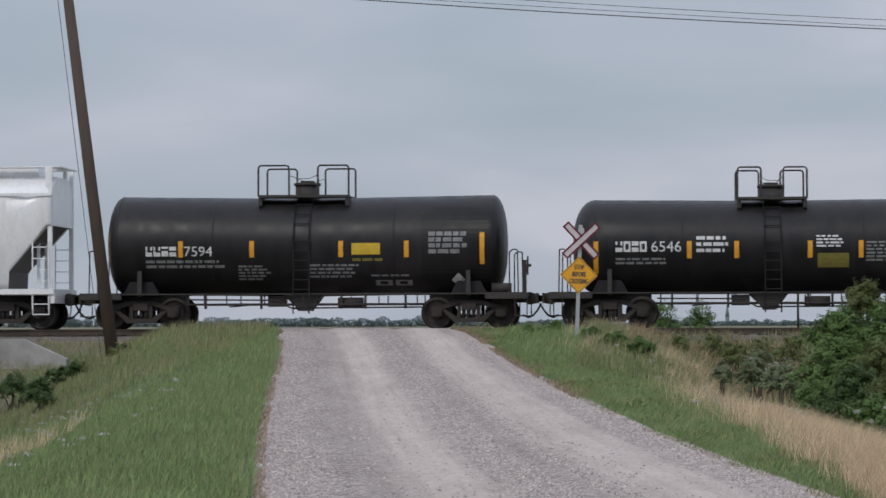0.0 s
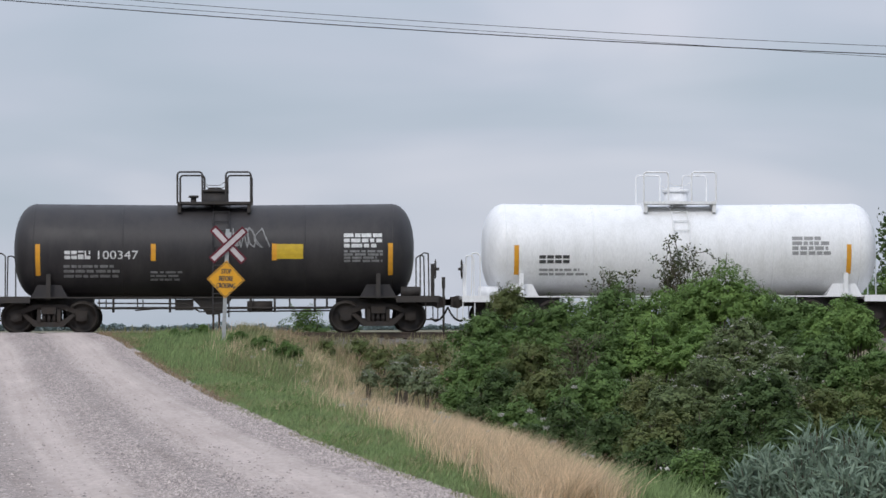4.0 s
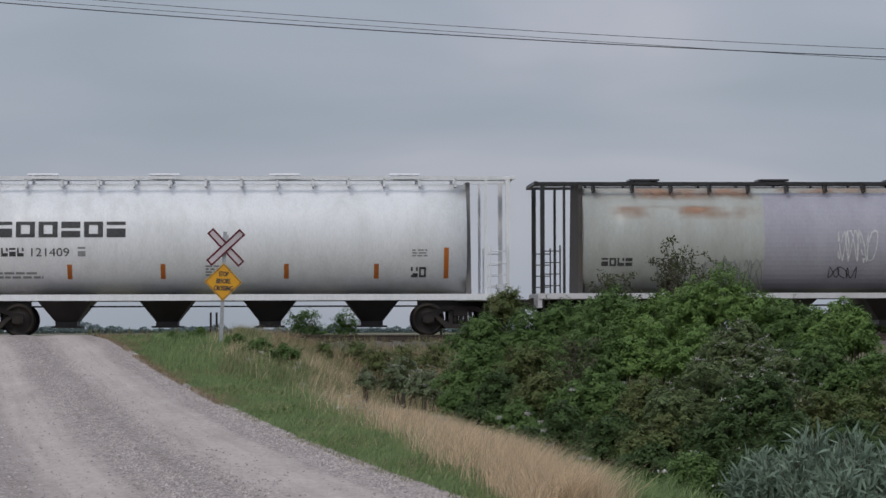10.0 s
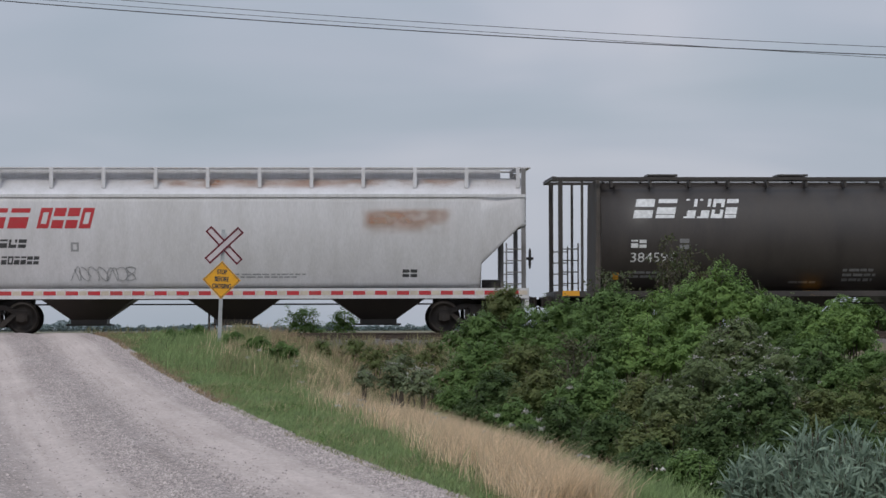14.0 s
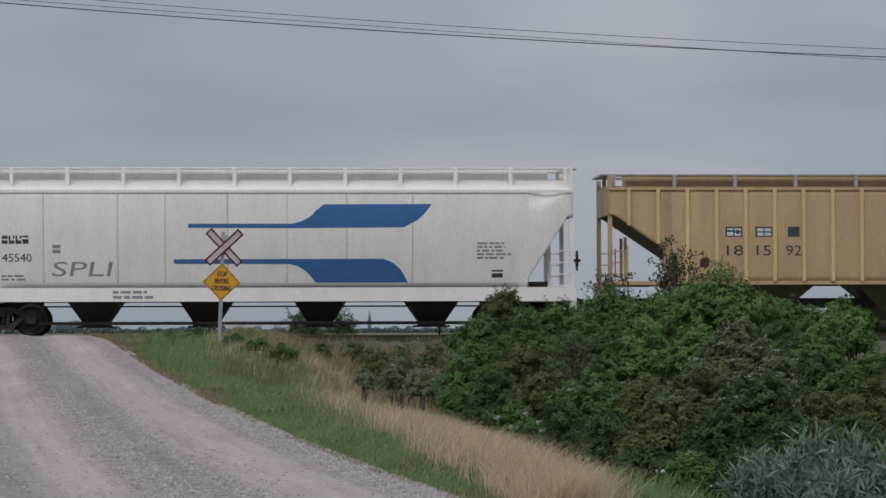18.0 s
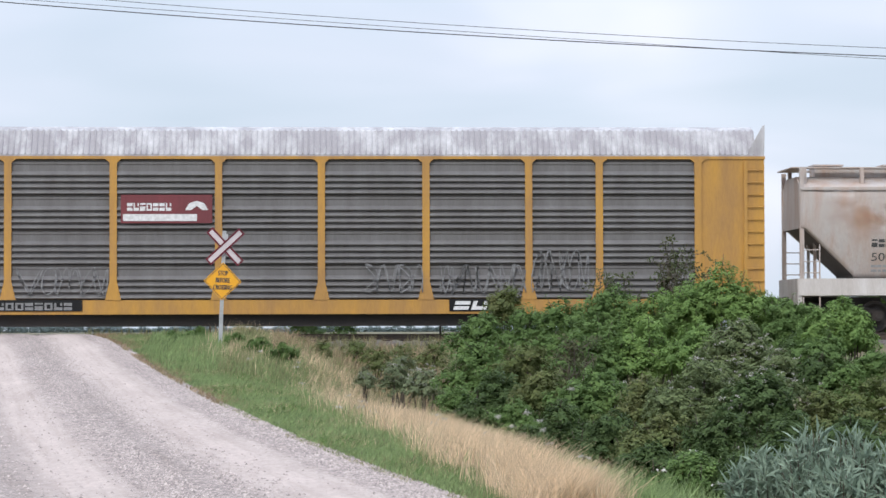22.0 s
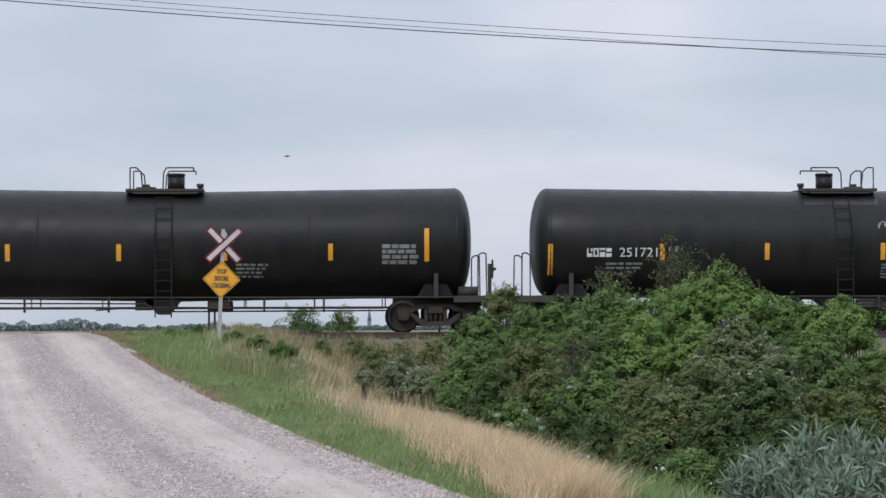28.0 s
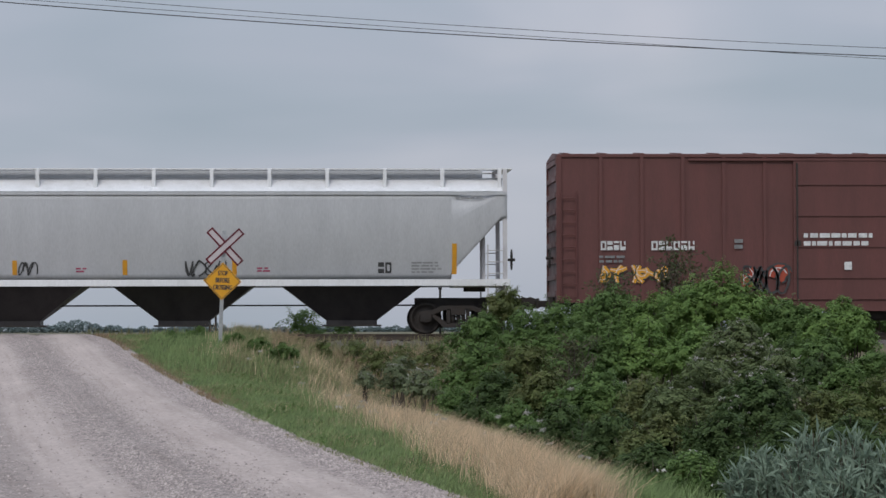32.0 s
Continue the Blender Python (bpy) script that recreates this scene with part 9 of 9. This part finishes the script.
def flower_heads():
    """Flat white flower heads on thin stalks at the edge of the thicket."""
    rng = np.random.default_rng(23)
    for x, y, z in ((3.08, 37.50, -1.00), (3.24, 37.30, -1.10), (3.25, 37.00, -1.21), (2.92, 38.00, -1.20), (3.15, 30.50, -1.44), (3.97, 40.50, -0.74), (2.80, 39.00, -1.10)):
        plant = thing("wild_carrot", "white lace-like flower head on a thin green stalk", "flower", "wild flowers by the thicket")
        low = ground_height(x, y)
        part("stalk", Shape().rod((x + 0.05, y, low), (x, y, z), 0.006, 5, 0.004), LEAF_GREEN, plant)
        at = np.array([x, y, z]) + rng.normal(size=(70, 3)) * np.array([0.024, 0.024, 0.012])
        part("flower_head", quads_mesh("flower_head", leaves(rng, at, 0.02, 1.0, 0.8), PETAL), PETAL, plant)


flower_heads()


def loose_stones():
    """Loose gravel, thickest along the edges of the road and between the wheel paths."""
    rng = np.random.default_rng(31)
    n = 90000
    y = 21 + 49 * rng.random(n) ** 1.9
    pick = rng.random(n)
    u = np.where(pick < 0.3, np.abs(rng.normal(0.0, 0.13, n)) - 0.02, np.where(pick < 0.64, 1.02 - np.abs(rng.normal(0.0, 0.06, n)), np.where(pick < 0.97, rng.normal(0.565, 0.065, n), rng.random(n))))
    xc, hw, zr = (np.array([lerp_table(rows, v) for v in y]) for rows in (ROAD_MIDDLE, ROAD_HALF, ROAD_HEIGHT))
    foot = np.column_stack([xc + hw * (2 * u - 1), y, zr - np.where((u > 0.03) & (u < 0.97), 0.002, 0.035)])
    unit = np.array([(1, 0, 0), (0, 1, 0), (-1, 0, 0), (0, -1, 0), (0.1, 0.1, 0.8)])
    tri = np.array([(0, 1, 4), (1, 2, 4), (2, 3, 4), (3, 0, 4)])
    s = 0.006 + 0.017 * rng.random(n) ** 2
    a = rng.uniform(0, 6.28, n)
    px = unit[None, :, 0] * np.cos(a)[:, None] - unit[None, :, 1] * np.sin(a)[:, None]
    py = unit[None, :, 0] * np.sin(a)[:, None] + unit[None, :, 1] * np.cos(a)[:, None]
    body = np.stack([px, py, np.repeat(unit[None, :, 2], n, axis=0)], axis=2) * s[:, None, None] * rng.uniform(0.7, 1.3, (n, 5, 1))
    verts = (foot[:, None, :] + body).reshape(-1, 3)
    faces = (np.arange(n)[:, None, None] * 5 + tri[None]).reshape(-1)
    me = bpy.data.meshes.new("loose_stones")
    me.vertices.add(len(verts))
    me.vertices.foreach_set("co", verts.reshape(-1).astype(np.float32))
    me.loops.add(len(faces))
    me.loops.foreach_set("vertex_index", faces.astype(np.int32))
    me.polygons.add(len(faces) // 3)
    me.polygons.foreach_set("loop_start", np.arange(0, len(faces), 3, dtype=np.int32))
    me.update(calc_edges=True)
    me.materials.append(material("loose_limestone", (0.47, 0.40, 0.37), 0.9, 0, (0.33, 0.283, 0.265), 0.5, 2, grain=0.12, bump=0, island=2))
    tagged(new("loose_stones", me), "loose pale gravel stones on the road", "gravel", kind="stuff")


loose_stones()


# ---- beyond the track ----
def far_woods():
    """A thin far tree line: rounded crowns of many sizes standing side by side."""
    rng = np.random.default_rng(51)
    pts = []
    x = -640.0
    while x < 740:
        tall = 1.5 + 3.6 * max(0.0, noise.noise((x * 0.03, 3.0, 0)) + 0.1) + 2.4 * rng.random() ** 3 + 1.6 * smooth01(-40, -160, x)
        wide = tall * rng.uniform(0.5, 0.95)
        y = 1480 + 50 * noise.noise((x * 0.01, 0, 5)) + rng.normal() * 6
        k = int(90 + 60 * tall)
        d = rng.normal(size=(k, 3))
        d /= np.linalg.norm(d, axis=1)[:, None]
        d *= rng.uniform(0.75, 1.0, k)[:, None]
        pts.append(np.array([x, y, -1.4 + tall * 0.5]) + d * np.array([wide, wide, tall * 0.5]))
        x += wide * rng.uniform(0.6, 1.3)
    ob = new("far_woods", quads_mesh("far_woods", leaves(rng, np.concatenate(pts), 0.9, 0.2, 0.9, 0.6), FAR_HAZED))
    tagged(ob, "distant line of green trees on the horizon, haze put into their colour", "woods", kind="stuff")


far_woods()


def small_markers():
    spire = thing("church_spire", "distant dark pointed church spire among trees", "spire")
    # tower and steeple share the haze-paled colour of the far trees
    part("tower", Shape().box(38.3, 40.3, 1498, 1502, -1.4, 3.6), FAR_HAZED, spire)
    part("steeple", Shape().rod((39.3, 1500, 3.6), (39.3, 1500, 11.0), 1.2, 8, 0.1), FAR_HAZED, spire)
    post = thing("marker_post", "slim grey steel post beyond the track", "post")
    part("shaft", Shape().rod((4.25, 83, -1.2), (4.25, 83, 1.62), 0.035, 8), STEEL, post)
    part("cap", Shape().box(4.2, 4.3, 82.95, 83.05, 1.3, 1.62), STEEL, post)
    # two plain wooden boxes stand in for tall thin weeds
    for x in (-2.55, -2.38):
        m = thing("weed_stand_in", "slim upright box standing in for a tall thin weed beyond the track", "stake", "wooden stakes")
        part("stake", Shape().box(x - 0.03, x + 0.03, 82.4, 82.46, -1.0, 0.66), TIE_WOOD, m)


small_markers()


def culvert_wall():
    wall = thing("culvert_wall", "weathered concrete wing wall under the track", "concrete wall")
    part("wing", Shape().prism([(-16.9, -1.75), (-16.9, -0.23), (-16.25, -0.23), (-15.1, -0.75), (-15.1, -1.75)], 71.2, 71.55), CONCRETE, wall)
    part("abutment", Shape().box(-17.3, -16.9, 71.0, 74.0, -1.75, -0.25), CONCRETE, wall)
    beam = thing("bridge_beam", "dark timber beam of a small railway bridge", "beam")
    part("timber", Shape().box(-22, -16.9, 74.2, 74.6, -0.62, -0.24), CREOSOTE, beam)


culvert_wall()


BIRD_PARTS = []


def flying_bird(label, span):
    b = thing("bird", label, "bird", "flying birds")
    s = span
    part("body", Shape().lathe([(-0.28 * s, 0.0), (-0.2 * s, 0.03 * s), (-0.05 * s, 0.075 * s), (0.1 * s, 0.08 * s), (0.2 * s, 0.05 * s), (0.27 * s, 0.052 * s), (0.31 * s, 0.03 * s), (0.36 * s, 0.0)], 10), RUBBER, b)
    part("tail", Shape().prism([(-0.2 * s, 0.0), (-0.45 * s, 0.02 * s), (-0.45 * s, 0.0), (-0.2 * s, -0.02 * s)], -0.06 * s, 0.06 * s), RUBBER, b)
    wings = []
    for sgn in (-1, 1):
        v = [(0.12 * s, 0, 0), (-0.12 * s, 0, 0), (-0.14 * s, sgn * 0.3 * s, 0), (-0.05 * s, sgn * 0.52 * s, 0), (0.1 * s, sgn * 0.3 * s, 0)]
        wing = Shape().add(v + [(x, y, 0.012 * s) for x, y, _ in v], [(0, 1, 2, 3, 4), (9, 8, 7, 6, 5)] + [(i, i + 5, (i + 1) % 5 + 5, (i + 1) % 5) for i in range(5)])
        wings.append(part("wing", wing, RUBBER, b))
    BIRD_PARTS.append((b, wings))
    return b


near_bird = flying_bird("small black bird flying low across the road", 0.43)
far_bird = flying_bird("small dark bird flying high in the distance", 0.42)
low_bird = flying_bird("tiny dark bird darting low over the gravel road", 0.2)


# ---- movement ----
SPEED = 17.45
STUTTER = 0.53


def gone(t):
    """How far the train has rolled at t seconds."""
    return SPEED * t - STUTTER * min(1.0, max(0.0, (t - 12.6) / 0.4))


RUN = [(0.5 * i, gone(0.5 * i)) for i in range(65)]


def motions():
    for car, middle in TRAIN:
        walk(car, [(t, pose(middle - far, TRACK_Y, 0)) for t, far in RUN])
    # the wheels roll while their car is near the crossing
    for car, wheel, along in WHEELSETS:
        start = dict(TRAIN)[car] + along
        t0, t1 = max(0.0, (start - 22) / SPEED), min(32.0, (start + 24) / SPEED)
        if t1 <= t0:
            continue
        home = wheel.matrix_basis.translation.copy()
        first, last = math.ceil(t0 * FPS), math.floor(t1 * FPS)
        rows = [(k / FPS, pose(*home, 0, -math.degrees(gone(k / FPS) / WHEEL_R) % 360, 0)) for k in range(first, last + 1)]
        if first > 0:
            rows.insert(0, (0, rows[0][1]))
        if last < 960:
            rows.append((32, rows[-1][1]))
        walk(wheel, rows)
    # a black bird crosses the road and goes on behind the bushes; another passes far off
    bird, wings = BIRD_PARTS[0]
    walk(bird, [(0, pose(-124, 62, 0.6)), (8.8, pose(-8.75, 62, -0.1)), (9.0, pose(-6.08, 62, -0.08)), (9.3, pose(-2.04, 62, -0.1)), (9.5, pose(0.42, 62, -0.22)), (9.7, pose(3.04, 62, -0.14)), (10.0, pose(6.97, 62, 0.3)), (32, pose(295, 62, 8))])
    for k, wing in enumerate(wings):
        sgn = (-1, 1)[k]
        rows = [(0, pose(0, 0, 0, sgn * 10))] + [(8.5 + i * 0.1, pose(0, 0, 0, sgn * (72, 68, 48, 5, -20, 30)[(i - 5) % 6])) for i in range(16)] + [(32, pose(0, 0, 0, sgn * 10))]
        walk(wing, rows)
    bird, wings = BIRD_PARTS[1]
    walk(bird, [(t, pose(201.5 - 230.7 * t / 32, 120, z, 0, 0, 180)) for t, z in ((0, 6.6), (25.2, 6.7), (25.6, 7.18), (26.2, 7.47), (28.5, 7.5), (32, 7.9))])
    bird, wings = BIRD_PARTS[2]
    walk(bird, [(0, pose(-375, 34, 2)), (29.7, pose(-5.83, 34, -0.2)), (29.9, pose(-3.32, 34, -0.125)), (30.0, pose(-2.07, 34, -0.06)), (30.1, pose(-0.82, 34, -0.105)), (30.3, pose(1.68, 34, 0.0)), (32, pose(22.9, 34, 2))])
    for k, wing in enumerate(wings):
        sgn = (-1, 1)[k]
        walk(wing, [(0, pose(0, 0, 0, sgn * 10))] + [(29.5 + i * 0.1, pose(0, 0, 0, sgn * (25, -15)[i % 2])) for i in range(9)] + [(32, pose(0, 0, 0, sgn * 10))])


motions()
